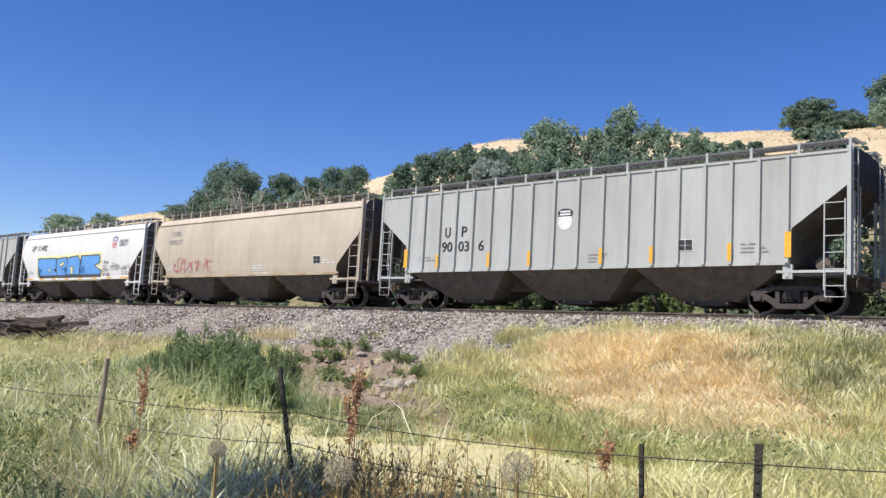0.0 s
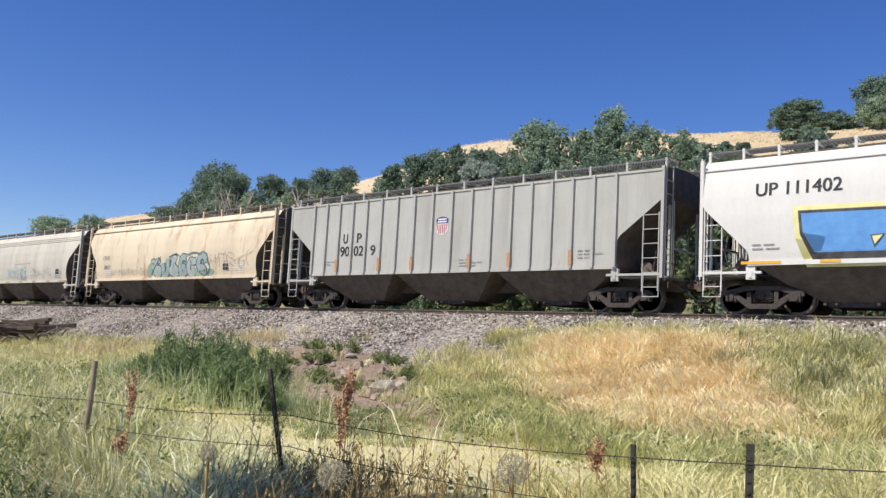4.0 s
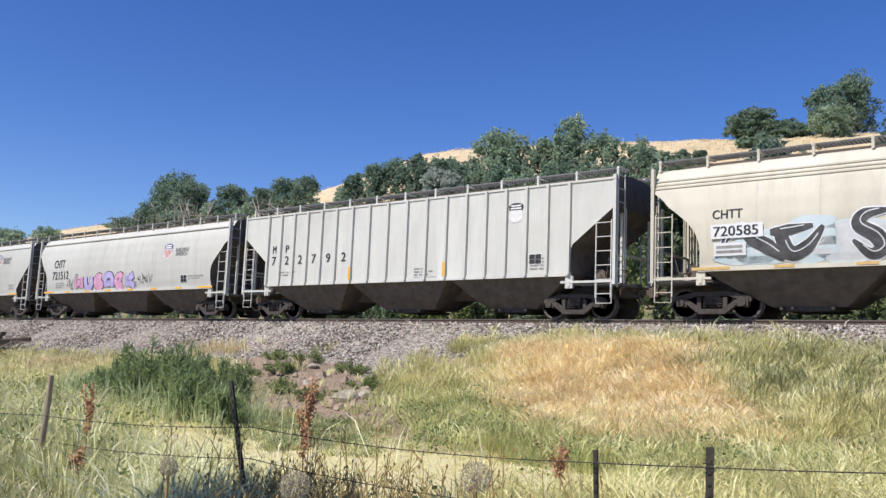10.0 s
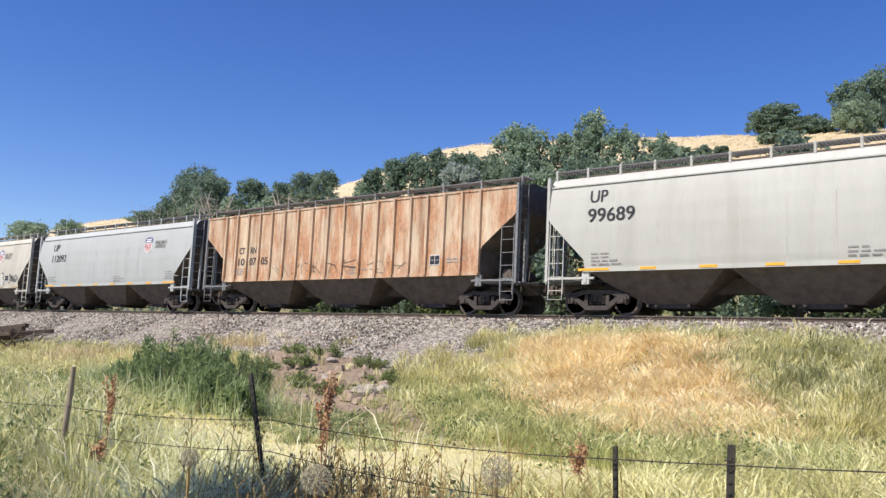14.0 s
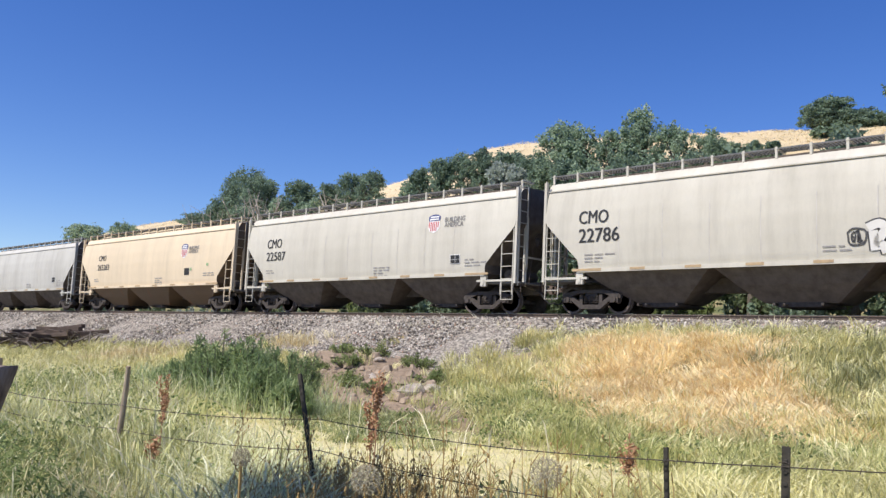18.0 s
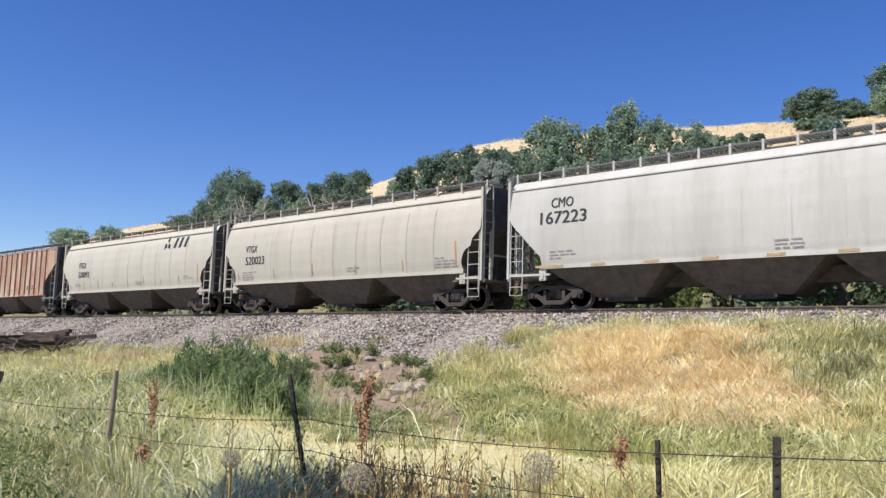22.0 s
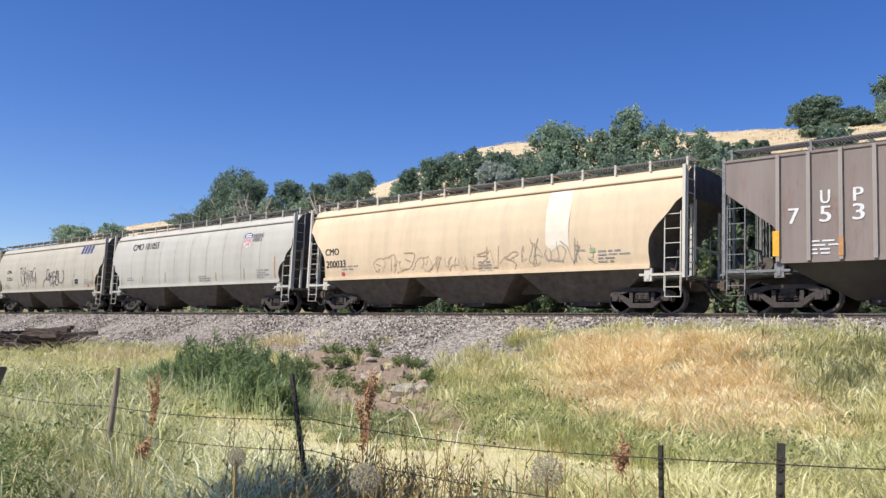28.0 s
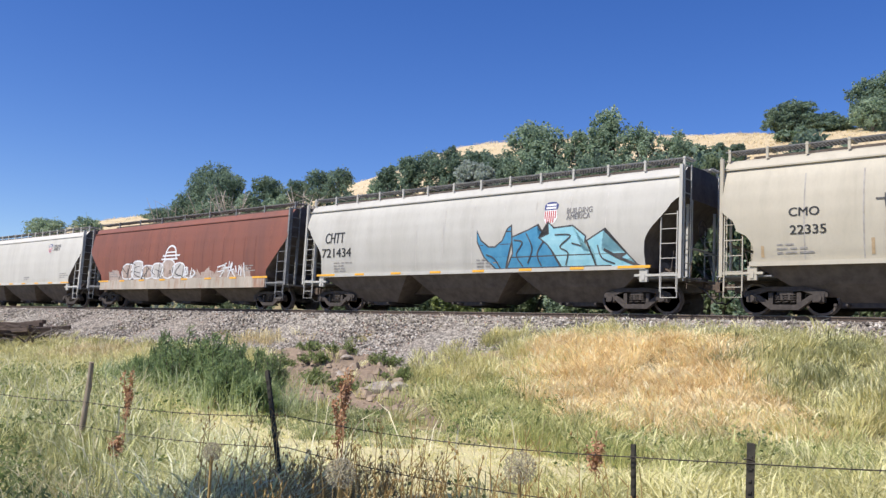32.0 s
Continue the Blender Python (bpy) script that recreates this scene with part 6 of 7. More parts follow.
def blades(name, label, xy, hgt, width, colours, seed, lean=0.5, head=0.0, tuft=24, spread=0.5, sway=0.5):
    """Grass in clumps: each root of xy bears a tuft of bent blades that lean one way; head: share that carry a seed head."""
    rng = np.random.default_rng(seed)
    lone = len(xy)
    size = np.repeat(hgt * rng.uniform(0.5, 1.3, lone), tuft)
    own = np.repeat(rng.random(lone), tuft)
    pull = np.repeat(rng.normal(0, sway, (lone, 2)) + WIND, tuft, 0)
    n = lone * tuft
    a = rng.uniform(0, 2 * np.pi, n)
    r = np.sqrt(rng.random(n))
    out = np.stack([np.cos(a), np.sin(a)], -1) * r[:, None]
    at = np.repeat(xy, tuft, 0) + out * (spread * size)[:, None] * 0.5
    root = np.stack([at[:, 0], at[:, 1], height(at[:, 0], at[:, 1]) - 0.02], -1)
    h = size * (1 - 0.3 * r * r) * rng.uniform(0.55, 1.1, n)
    d = out * 0.55 + pull + rng.normal(0, 0.2, (n, 2))
    bend = lean * rng.uniform(0.5, 1.4, n) * h
    face = rng.uniform(0, np.pi, n)
    side = np.stack([np.cos(face), np.sin(face), 0 * face], -1)
    w = width * rng.uniform(0.5, 1.3, n)
    hd = rng.random(n) < head
    ts = np.where(hd, 0.76, 0.55)
    rows = []
    for t, k in ((0.0 * ts, np.where(hd, 0.4, 0.9)), (ts, np.where(hd, 1.7, 0.8)), (1.0 + 0.0 * ts, None)):
        c = root + np.stack([d[:, 0] * bend * t * t, d[:, 1] * bend * t * t, h * t * (1 - 0.3 * lean * t)], -1)
        rows += [c] if k is None else [c - side * (w * k)[:, None] / 2, c + side * (w * k)[:, None] / 2]
    v = np.stack(rows, 1).reshape(-1, 3)
    tri = np.array([[0, 1, 3], [0, 3, 2], [2, 3, 4]])
    f = (5 * np.arange(n)[:, None, None] + tri[None]).reshape(-1, 3)
    tone = np.clip(0.6 * own + 0.4 * rng.random(n), 0, 1)
    m = Mat(name, rough=0.7, spec=0.25)
    stops = [(0.08 + 0.84 * i / max(1, len(colours) - 1), c) for i, c in enumerate(colours)]
    tint = m.ramp(m.tone(), stops)
    tint = m.mix(m.math("MULTIPLY", m.ramp(m.noise(0.55, detail=3), [(0.45, 0.0), (0.7, 1.0)]), 0.3), tint, tuple(c * 0.8 for c in colours[0]))
    m.color(tint)
    tr = m.t.nodes.new("ShaderNodeBsdfTranslucent")
    m.link(tint, tr.inputs["Color"])
    mx = m.t.nodes.new("ShaderNodeMixShader")
    mx.inputs[0].default_value = 0.3
    m.link(m.p.outputs[0], mx.inputs[1])
    m.link(tr.outputs[0], mx.inputs[2])
    m.link(mx.outputs[0], m.t.nodes["Material Output"].inputs["Surface"])
    tagged(new(name, big_mesh(name, v, f, m.done(), tone=np.repeat(tone, 5))), label, "grass", kind="stuff")


STRAW = [(0.46, 0.35, 0.17), (0.78, 0.66, 0.38), (0.98, 0.90, 0.62)]
GOLD = [(0.62, 0.42, 0.18), (1.0, 0.83, 0.47), (1.0, 0.98, 0.74)]
PALE = [(0.55, 0.52, 0.22), (0.82, 0.77, 0.39), (0.98, 0.93, 0.60)]
GREEN = [(0.19, 0.235, 0.072), (0.52, 0.53, 0.20), (0.88, 0.86, 0.46)]
OLIVE = [(0.29, 0.29, 0.105), (0.72, 0.67, 0.30), (1.0, 0.95, 0.60)]


def scatter(n, x0, x1, y0, y1, seed, keep=None):
    """Roots over a rectangle, inside the wedge before the fence-side onlooker; keep: a chance for each."""
    rng = np.random.default_rng(seed)
    out = []
    got = 0
    while got < n:
        p = np.stack([rng.uniform(x0, x1, n), rng.uniform(y0, y1, n)], -1)
        if keep is not None:
            p = p[rng.random(n) < keep(p[:, 0], p[:, 1])]
        out.append(p)
        got += len(p)
        if len(p) < n // 200:
            break
    return np.concatenate(out)[:n]


def patch(x, y, s=1.0, ph=0.0):
    return 0.5 + 0.5 * np.sin(x * 1.1 * s + 2 * np.sin(y * 0.6 * s + ph) + ph) * np.cos(y * 0.9 * s + np.sin(x * 0.5 * s) + ph)


def bare(x, y):
    return 0.92 * np.exp(-(((x + 20.1 + 1.3 * (y + 7)) / 3.5) ** 6)) * smooth(-13.2, -12.4, y) * (1 - smooth(-6.4, -5.4, y))


def seen(x, y):
    """Only where the onlooker at the fence could see it."""
    a = np.degrees(np.arctan2(-x, y + 24.6))
    return ((a > 8) & (a < 76)).astype(float)


def dry(x, y):
    mid = -9.75 + 0.55 * (-y - 6.5)
    return seen(x, y) * np.exp(-(((x - mid) / 2.65) ** 4)) * np.exp(-(((y + 7.3) / 4.1) ** 4))


def meadow():
    def clear(x, y):
        return seen(x, y) * (1 - bare(x, y))

    def trodden(x, y):
        # the low patch between the mown strip and the bare bank
        a = np.degrees(np.arctan2(-x, y + 24.6))
        return 1 - 0.8 * smooth(42.0, 45.0, a) * (1 - smooth(51.5, 54.0, a)) * smooth(-15.6, -14.6, y + 0.8 * patch(x, y, 2.2, 0.9))

    def hollow(x, y):
        # the dark hollow near the top of the gold
        return np.exp(-(((x + 9.15) / 0.6) ** 2 + ((y + 6.5) / 0.75) ** 2))

    def ragged(x, y):
        return np.clip(dry(x, y) * 1.7 - 0.9 * (1 - patch(x, y, 1.7, 0.5)) * (1 - patch(x, y, 0.6, 3.0)), 0, 1) * (1 - hollow(x, y)) * smooth(4.2, 5.4, -y + 0.5 * patch(x, y, 2.0, 1.0))

    blades("golden_grass", "tall golden dry grass on the embankment shoulder", scatter(2300, -16, -3, -11.6, -2.9, 1, ragged), 0.52, 0.013, GOLD, 2, 0.62, 0.55, 40, 0.9, 0.8)

    blades("hollow_grass", "low dark brown grass in the hollow", scatter(60, -10.6, -7.8, -8.0, -5.2, 101, lambda x, y: hollow(x, y)), 0.34, 0.014, [(0.07, 0.055, 0.03), (0.24, 0.19, 0.09), (0.62, 0.52, 0.28)], 102, 0.7, 0.2, 24, 0.9)
    blades("matted_grass", "matted brown strands under the golden grass", scatter(170, -15, -4, -11.0, -3.8, 103, lambda x, y: dry(x, y) * smooth(0.5, 0.8, patch(x, y, 2.9, 0.8))), 0.42, 0.012, [(0.26, 0.165, 0.06), (0.56, 0.39, 0.17), (0.95, 0.78, 0.46)], 104, 0.9, 0.3, 30, 1.0, 0.9)

    def tufts(x, y):
        # olive tufts that ring the gold and break into it
        ring = np.exp(-(((x + 9.6 - 0.7 * (-y - 6.5)) / 5.4) ** 6)) * smooth(0.55, 0.8, patch(x, y, 2.3, 1.7)) * smooth(2.6, 4.0, -y)
        return np.clip(seen(x, y) * ring * (1.0 - 0.85 * dry(x, y) * smooth(4.0, 5.6, -y)) * (1 - hollow(x, y)), 0, 1)

    blades("olive_tuft_grass", "rank olive tufts among the golden grass", scatter(760, -17, -2, -11.8, -3.0, 31, tufts), 0.58, 0.014, [(0.25, 0.25, 0.09), (0.72, 0.65, 0.29), (1.0, 0.93, 0.57)], 32, 0.6, 0.4, 26, 0.7)

    def brow(x, y):
        # wisps of green along the brow where the gold meets the ballast
        return seen(x, y) * np.exp(-(((y + 4.3 - 0.35 * patch(x, y, 1.8, 0.4)) / 0.75) ** 2)) * (0.25 + 0.75 * patch(x, y, 2.6, 1.1)) * np.exp(-(((x + 9.5) / 5.2) ** 6))

    blades("brow_grass", "wispy yellow-green grass along the ballast edge", scatter(420, -16, -3, -6.2, -3.0, 91, brow), 0.52, 0.011, [(0.30, 0.31, 0.12), (0.68, 0.66, 0.33), (1.0, 0.96, 0.66)], 92, 0.75, 0.5, 24, 0.9, 0.8)

    def shoulder(x, y):
        return seen(x, y) * smooth(-9.0, -7.0, x + 0.4 * (y + 5)) * (0.1 + 0.9 * smooth(0.35, 0.6, patch(x, y, 2.1, 2.6)))

    blades("shoulder_grass", "rank dark olive grass on the ballast shoulder", scatter(300, -9.5, -2.5, -7.5, -3.6, 51, shoulder), 0.55, 0.016, [(0.13, 0.15, 0.06), (0.40, 0.41, 0.19), (0.85, 0.80, 0.52)], 52, 0.6, 0.4, 24, 0.7)

    def bank(x, y):
        return clear(x, y) * trodden(x, y) * (1 - 0.75 * dry(x, y)) * smooth(6.2, 7.4, -y + 1.0 * patch(x, y) + 1.5 * smooth(-14, -11, x)) * (0.12 + 0.88 * patch(x, y, 1.6, 1.0))

    blades("bank_grass", "mixed green and straw grass on the bank", scatter(2500, -48, -3, -13.4, -4.4, 3, bank), 0.50, 0.0125, OLIVE, 4, 0.65, 0.5, 32, 0.7, 0.7)

    def belt(x, y):
        return clear(x, y) * trodden(x, y) * np.exp(-(((y + 11.9 - 1.3 * patch(x, y, 0.5) + 0.12 * (x + 9)) / 1.5) ** 2)) * (0.2 + 0.8 * patch(x, y, 1.1, 2.2))

    blades("green_belt_grass", "lush green grass at the foot of the bank", scatter(1500, -24, -2.5, -15.0, -8.0, 5, belt), 0.52, 0.012, GREEN, 6, 0.7, 0.2, 32, 0.85, 0.7)

    def right(x, y):
        return clear(x, y) * smooth(-5.2, -3.6, x - 0.25 * (y + 14)) * (0.2 + 0.8 * patch(x, y, 1.4, 4.0))

    blades("waving_grass", "waving olive grass beyond the fence", scatter(560, -9, -1.0, -18.5, -9.0, 15, right), 0.55, 0.011, OLIVE, 16, 0.75, 0.45, 34, 0.8, 0.7)
    blades("mown_strip_grass", "short pale yellow-green grass on the mown strip", scatter(3400, -32, -2, -19.2, -13.4, 7, clear), 0.16, 0.011, PALE, 8, 1.0, 0.2, 16, 1.6)

    blades("low_weed_grass", "low dark green weeds below the bare bank", scatter(620, -17, -9, -15.8, -12.0, 97, lambda x, y: seen(x, y) * (1 - trodden(x, y)) * (0.15 + 0.85 * patch(x, y, 2.4, 0.2))), 0.20, 0.016, [(0.13, 0.165, 0.06), (0.36, 0.40, 0.17), (0.70, 0.70, 0.38)], 98, 0.9, 0.1, 26, 1.6)

    def aside(x, y):
        # beyond the line that runs from the onlooker past the wooden post
        return smooth(56.5, 62.0, np.degrees(np.arctan2(-x, y + 24.6)))

    def left(x, y):
        return seen(x, y) * aside(x, y) * (0.25 + 0.75 * patch(x, y, 1.0, 2.0)) * smooth(-14.6, -16.0, y)

    blades("tall_green_grass", "tall seeding green grass beside the fence", scatter(1500, -24, -6, -20.4, -15.4, 9, left), 0.68, 0.011, [(0.22, 0.25, 0.08), (0.69, 0.67, 0.30), (1.0, 0.97, 0.66)], 10, 0.6, 0.4, 28, 0.6)

    def near(x, y):
        return seen(x, y) * np.where(np.hypot(x, y + 24.6) > 3.0, 1.0, 0.0)

    blades("fence_row_grass", "tall mixed grass along the wire fence", scatter(520, -15, -1, -21.0, -18.4, 11, lambda x, y: near(x, y) * (0.22 + 0.78 * aside(x, y) + 0.5 * smooth(-4, -2.5, x))), 0.52, 0.009, OLIVE, 12, 0.7, 0.5, 26, 0.6)
    blades("near_grass", "tall feathery grass before the fence", scatter(300, -12, -0.8, -23.6, -20.6, 13, lambda x, y: near(x, y) * (0.12 + 0.88 * smooth(-4.0, -5.8, x))), 0.60, 0.007, STRAW[1:] + OLIVE, 14, 0.7, 0.5, 26, 0.6)
    blades("weed_leaf_grass", "rank dark green leafy weeds below the fence", scatter(560, -15, -4.5, -22.4, -18.4, 17, lambda x, y: near(x, y) * aside(x, y)), 0.52, 0.015, [(0.12, 0.175, 0.07), (0.38, 0.44, 0.19), (0.88, 0.88, 0.56)], 18, 0.75, 0.1, 24, 0.7)
    blades("bright_grass", "bright yellow-green grass blades along the fence", scatter(420, -14, -5.5, -21.6, -18.0, 105, lambda x, y: near(x, y) * np.exp(-(((np.degrees(np.arctan2(-x, y + 24.6)) - 55) / 3.5) ** 2))), 0.72, 0.009, [(0.42, 0.44, 0.17), (0.86, 0.84, 0.46), (1.0, 1.0, 0.78)], 106, 0.8, 0.35, 16, 0.6, 0.8)
    # stems that stand in and before the weed thicket, and dry tufts at the ballast's foot
    blades("thicket_grass", "tall green grass stems in the weed thicket", scatter(420, -24, -13.2, -16.2, -11.8, 61, lambda x, y: np.exp(-(((y + 14.4 - 0.27 * (-13.6 - x)) / 0.9) ** 2))), 0.95, 0.012, [(0.20, 0.27, 0.10), (0.55, 0.62, 0.30), (0.92, 0.93, 0.62)], 62, 0.5, 0.25, 16, 0.5)
    blades("dry_tuft_grass", "bleached straw tufts at the foot of the ballast", scatter(190, -36, -23, -11.5, -4.2, 63, lambda x, y: np.clip(np.exp(-(((x + 31.5) / 1.6) ** 2 + ((y + 8.6) / 0.9) ** 2)) + np.exp(-(((x + 25.9) / 1.0) ** 2 + ((y + 5.3) / 0.6) ** 2)), 0, 1)), 0.6, 0.016, STRAW, 64, 0.6, 0.5, 24, 0.8)
    blades("pale_meadow_grass", "pale yellow meadow grass below the heap of ties", scatter(700, -40, -24, -15.5, -8.5, 65, lambda x, y: seen(x, y) * np.exp(-(((x + 31.5 - 0.6 * (y + 12)) / 3.6) ** 4)) * (0.3 + 0.7 * patch(x, y, 1.3, 0.7))), 0.45, 0.016, PALE, 66, 0.5, 0.4, 20, 0.8)
    # lone pale stems that stand over the rest
    blades("seed_stems", "pale seeding grass stems above the green", scatter(420, -24, -5.5, -20.6, -15.0, 19, lambda x, y: near(x, y) * (0.15 + 0.85 * aside(x, y))), 0.95, 0.010, [(0.62, 0.56, 0.34), (0.95, 0.90, 0.66)], 20, 0.8, 0.9, 4, 0.5)
    # broad-leaved weeds in dark clumps among the grass
    def weedy(x, y):
        return seen(x, y) * trodden(x, y) * np.where(np.hypot(x, y + 24.6) > 4.0, 1.0, 0.0) * smooth(0.66, 0.8, patch(x, y, 1.9, 0.3) + 0.08 * smooth(-9.5, -12, x)) * (0.15 + 0.85 * np.maximum(smooth(-8.5, -11.0, x), np.exp(-(((y + 12.6) / 1.6) ** 2)))) * (1 - bare(x, y)) * (1 - np.exp(-(((y + 16.2) / 1.6) ** 4)) * smooth(-15, -12, x))

    rng = np.random.default_rng(77)
    at = np.repeat(scatter(400, -26, -3, -21.6, -9.5, 78, weedy), 46, 0)
    off = rng.normal(0, 1, (len(at), 3)) * (0.17, 0.17, 0.0)
    pts = np.concatenate([at, np.zeros((len(at), 1))], 1) + off
    pts[:, 2] = height(pts[:, 0], pts[:, 1]) + np.where(pts[:, 0] < -10, 0.5, 0.42) * rng.random(len(at)) ** 0.8 * np.repeat(rng.uniform(0.5, 1.3, 400), 46)[: len(at)]
    tagged(new("leafy_weeds", leaves_mesh("leafy_weeds", pts, 0.055, rng, LEAF_WEED)), "clumps of dark green leafy weeds in the grass", "weeds", kind="stuff")
    at = np.repeat(scatter(120, -14, -6.5, -21.8, -18.6, 88, lambda x, y: near(x, y) * np.exp(-(((x + 10.2 + 2.6 * (y + 20.8)) / 1.2) ** 4)) * smooth(-20.3, -20.9, y)), 60, 0)
    pts = np.concatenate([at, np.zeros((len(at), 1))], 1) + rng.normal(0, 1, (len(at), 3)) * (0.12, 0.12, 0.0)
    pts[:, 2] = height(pts[:, 0], pts[:, 1]) + 0.45 * rng.random(len(at))
    tagged(new("rank_weeds", leaves_mesh("rank_weeds", pts, 0.05, rng, LEAF_WEED, 0.2)), "rank dark green weeds below the fence wire", "weeds", kind="stuff")
    # dry grass on the ridge behind the line
    def ridge(x, y):
        return smooth(40, 52, y) * (0.35 + 0.65 * patch(x * 0.3, y * 0.4, 1.0, 0.8))

    blades("ridge_grass", "bleached dry grass over the hill ridge", scatter(2600, -66, -14, 44, 78, 93, ridge), 0.34, 0.05, [(0.62, 0.50, 0.31), (0.80, 0.68, 0.44), (0.96, 0.87, 0.63)], 94, 0.8, 0.3, 9, 1.8)
    blades("far_ridge_grass", "bleached dry grass on the far end of the ridge", scatter(1300, -215, -66, 46, 80, 95, ridge), 0.55, 0.07, [(0.62, 0.50, 0.31), (0.80, 0.68, 0.44), (0.96, 0.87, 0.63)], 96, 0.8, 0.3, 9, 1.8)
    # lone bleached stalks that stand up before the rail
    blades("rail_side_grass", "lone bleached grass stalks beside the rail", scatter(90, -24, -5, -3.6, -2.0, 41, seen), 0.55, 0.016, [(0.7, 0.62, 0.42), (0.9, 0.85, 0.66)], 42, 0.9, 0.8, 3)


meadow()


# ---- the fence and small growth along it ----
POSTWOOD = speckled("weathered_post_wood", (0.10, 0.075, 0.06), (0.30, 0.24, 0.195), 8, 0.95, stretch=(3, 3, 0.4), bump=0.6)
PALEWOOD = speckled("bleached_post_wood", (0.20, 0.15, 0.10), (0.46, 0.38, 0.28), 8, 0.95, stretch=(3, 3, 0.4), bump=0.6)
STEEL_POST = speckled("rusty_steel_post", (0.022, 0.022, 0.018), (0.07, 0.06, 0.045), 10, 0.8)
WIRE = speckled("rusty_wire", (0.05, 0.042, 0.036), (0.13, 0.11, 0.09), 20, 0.7, 0.4)
POSTS = [(-9.92, -19.70, -1.80, "wood", 6), (-6.49, -19.35, -1.67, "steel", -18), (-2.80, -19.43, -2.00, "thin", -2), (-2.07, -19.41, -1.91, "steel", 1), (-13.4, -19.9, -1.85, "wood", 3), (1.5, -19.5, -1.55, "steel", 0)]


def fence():
    for x, y, top, kind, lean in POSTS:
        z0 = float(height(x, y))
        h = top - z0
        ob = tagged(new("fence_post"), {"wood": "thin weathered wooden fence post", "steel": "dark steel fence post with clips", "thin": "thin dark steel fence stake"}[kind], "fence post", "posts of the wire fence")
        ob.matrix_basis = pose(x, y, z0, 0, lean, 0)
        if kind == "wood":
            g = Geo().tube([(0, 0, -0.3), (0.01, 0, h * 0.4), (-0.005, 0.01, h * 0.8), (0, 0, h)], [0.036, 0.035, 0.033, 0.028], 8)
            part("shaft", g, PALEWOOD, ob, smooth=50)
        else:
            w = 0.05 if kind == "steel" else 0.03
            g = Geo().box(-w / 2, w / 2, -0.004, 0.004, -0.3, h).box(-0.004, 0.004, 0, 0.035, -0.3, h)
            for k in range(12):
                g.box(-0.012, 0.012, -0.014, 0.0, h * (0.2 + 0.065 * k), h * (0.2 + 0.065 * k) + 0.015)
            part("shaft", g, STEEL_POST, ob)
            for z in (h - 0.47, h - 0.12) if kind == "steel" and lean < 0 else (h - 0.1, h - 0.41):
                part("wire_clip", Geo().tube([(-w * 0.7, -0.02, z), (0, -0.03, z + 0.01), (w * 0.7, -0.02, z)], 0.004, 4), WIRE, ob)
    line = sorted(POSTS)
    for drops in ((0.45, 0.47, 0.475, 0.08, 0.12, 0.05), (0.73, 0.75, 0.765, 0.41, 0.42, 0.35)):
        g = Geo()
        pts = []
        for (xa, ya, ta, *_), (xb, yb, tb, *_), da, db in zip(line, line[1:], drops, drops[1:]):
            for k in range(12):
                t = k / 12
                sag = -0.004 * (xb - xa) ** 2 * 4 * t * (1 - t)
                pts.append((xa + (xb - xa) * t, ya + (yb - ya) * t - 0.03, ta - da + (tb - db - ta + da) * t + sag))
        g.tube(pts, 0.0038, 4)
        for a, b in zip(pts, pts[1:]):
            a, b = Vector(a), Vector(b)
            k = max(1, round((b - a).length / 0.13))
            for q in range(k):
                p = a + (b - a) * q / k
                g.bar(p + Vector((0.0, -0.004, -0.016)), p + Vector((0.006, 0.004, 0.016)), 0.004)
        tagged(new("barbed_wire", g.mesh("barbed_wire", WIRE)), "rusty barbed wire strung between fence posts", "wire", "strands of the wire fence")


fence()


def old_post():
    """The thick leaning end post."""
    ob = tagged(new("leaning_post"), "thick weathered grey wooden post leaning over", "fence post")
    z0 = float(height(-6.83, -22.56))
    ob.matrix_basis = pose(-6.83, -22.56, z0)
    g = Geo()
    rng = random.Random(4)
    n = 14
    ring = [1 + 0.12 * rng.uniform(-1, 1) for _ in range(n)]
    zs = [-0.3, 0.2, 0.7, 1.15, 1.32, 1.34]
    v = [(0.105 * r * (1 if z < 1.33 else 0.93) * math.cos(6.283 * i / n) + 0.095 * z, 0.105 * r * (1 if z < 1.33 else 0.93) * math.sin(6.283 * i / n) + 0.263 * z, z + (0.02 * math.sin(i) if z > 1 else 0)) for z in zs for i, r in enumerate(ring)]
    f = [(k * n + i, k * n + (i + 1) % n, (k + 1) * n + (i + 1) % n, (k + 1) * n + i) for k in range(len(zs) - 1) for i in range(n)] + [tuple((len(zs) - 1) * n + i for i in range(n))]
    part("shaft", g.add(v, f), POSTWOOD, ob, smooth=40)
    part("wire_staple", Geo().tube([(0.08, 0.08, 0.8), (0.07, 0.10, 0.82), (0.08, 0.12, 0.8)], 0.004, 4), WIRE, ob)


old_post()

DOCK = speckled("dried_dock_seed", (0.28, 0.14, 0.07), (0.58, 0.34, 0.19), 14, 0.9)
STALK = speckled("dead_stalk", (0.21, 0.13, 0.045), (0.50, 0.35, 0.14), 12, 0.9)
FLUFF = speckled("seed_fluff", (0.33, 0.29, 0.19), (0.48, 0.43, 0.30), 20, 0.95)


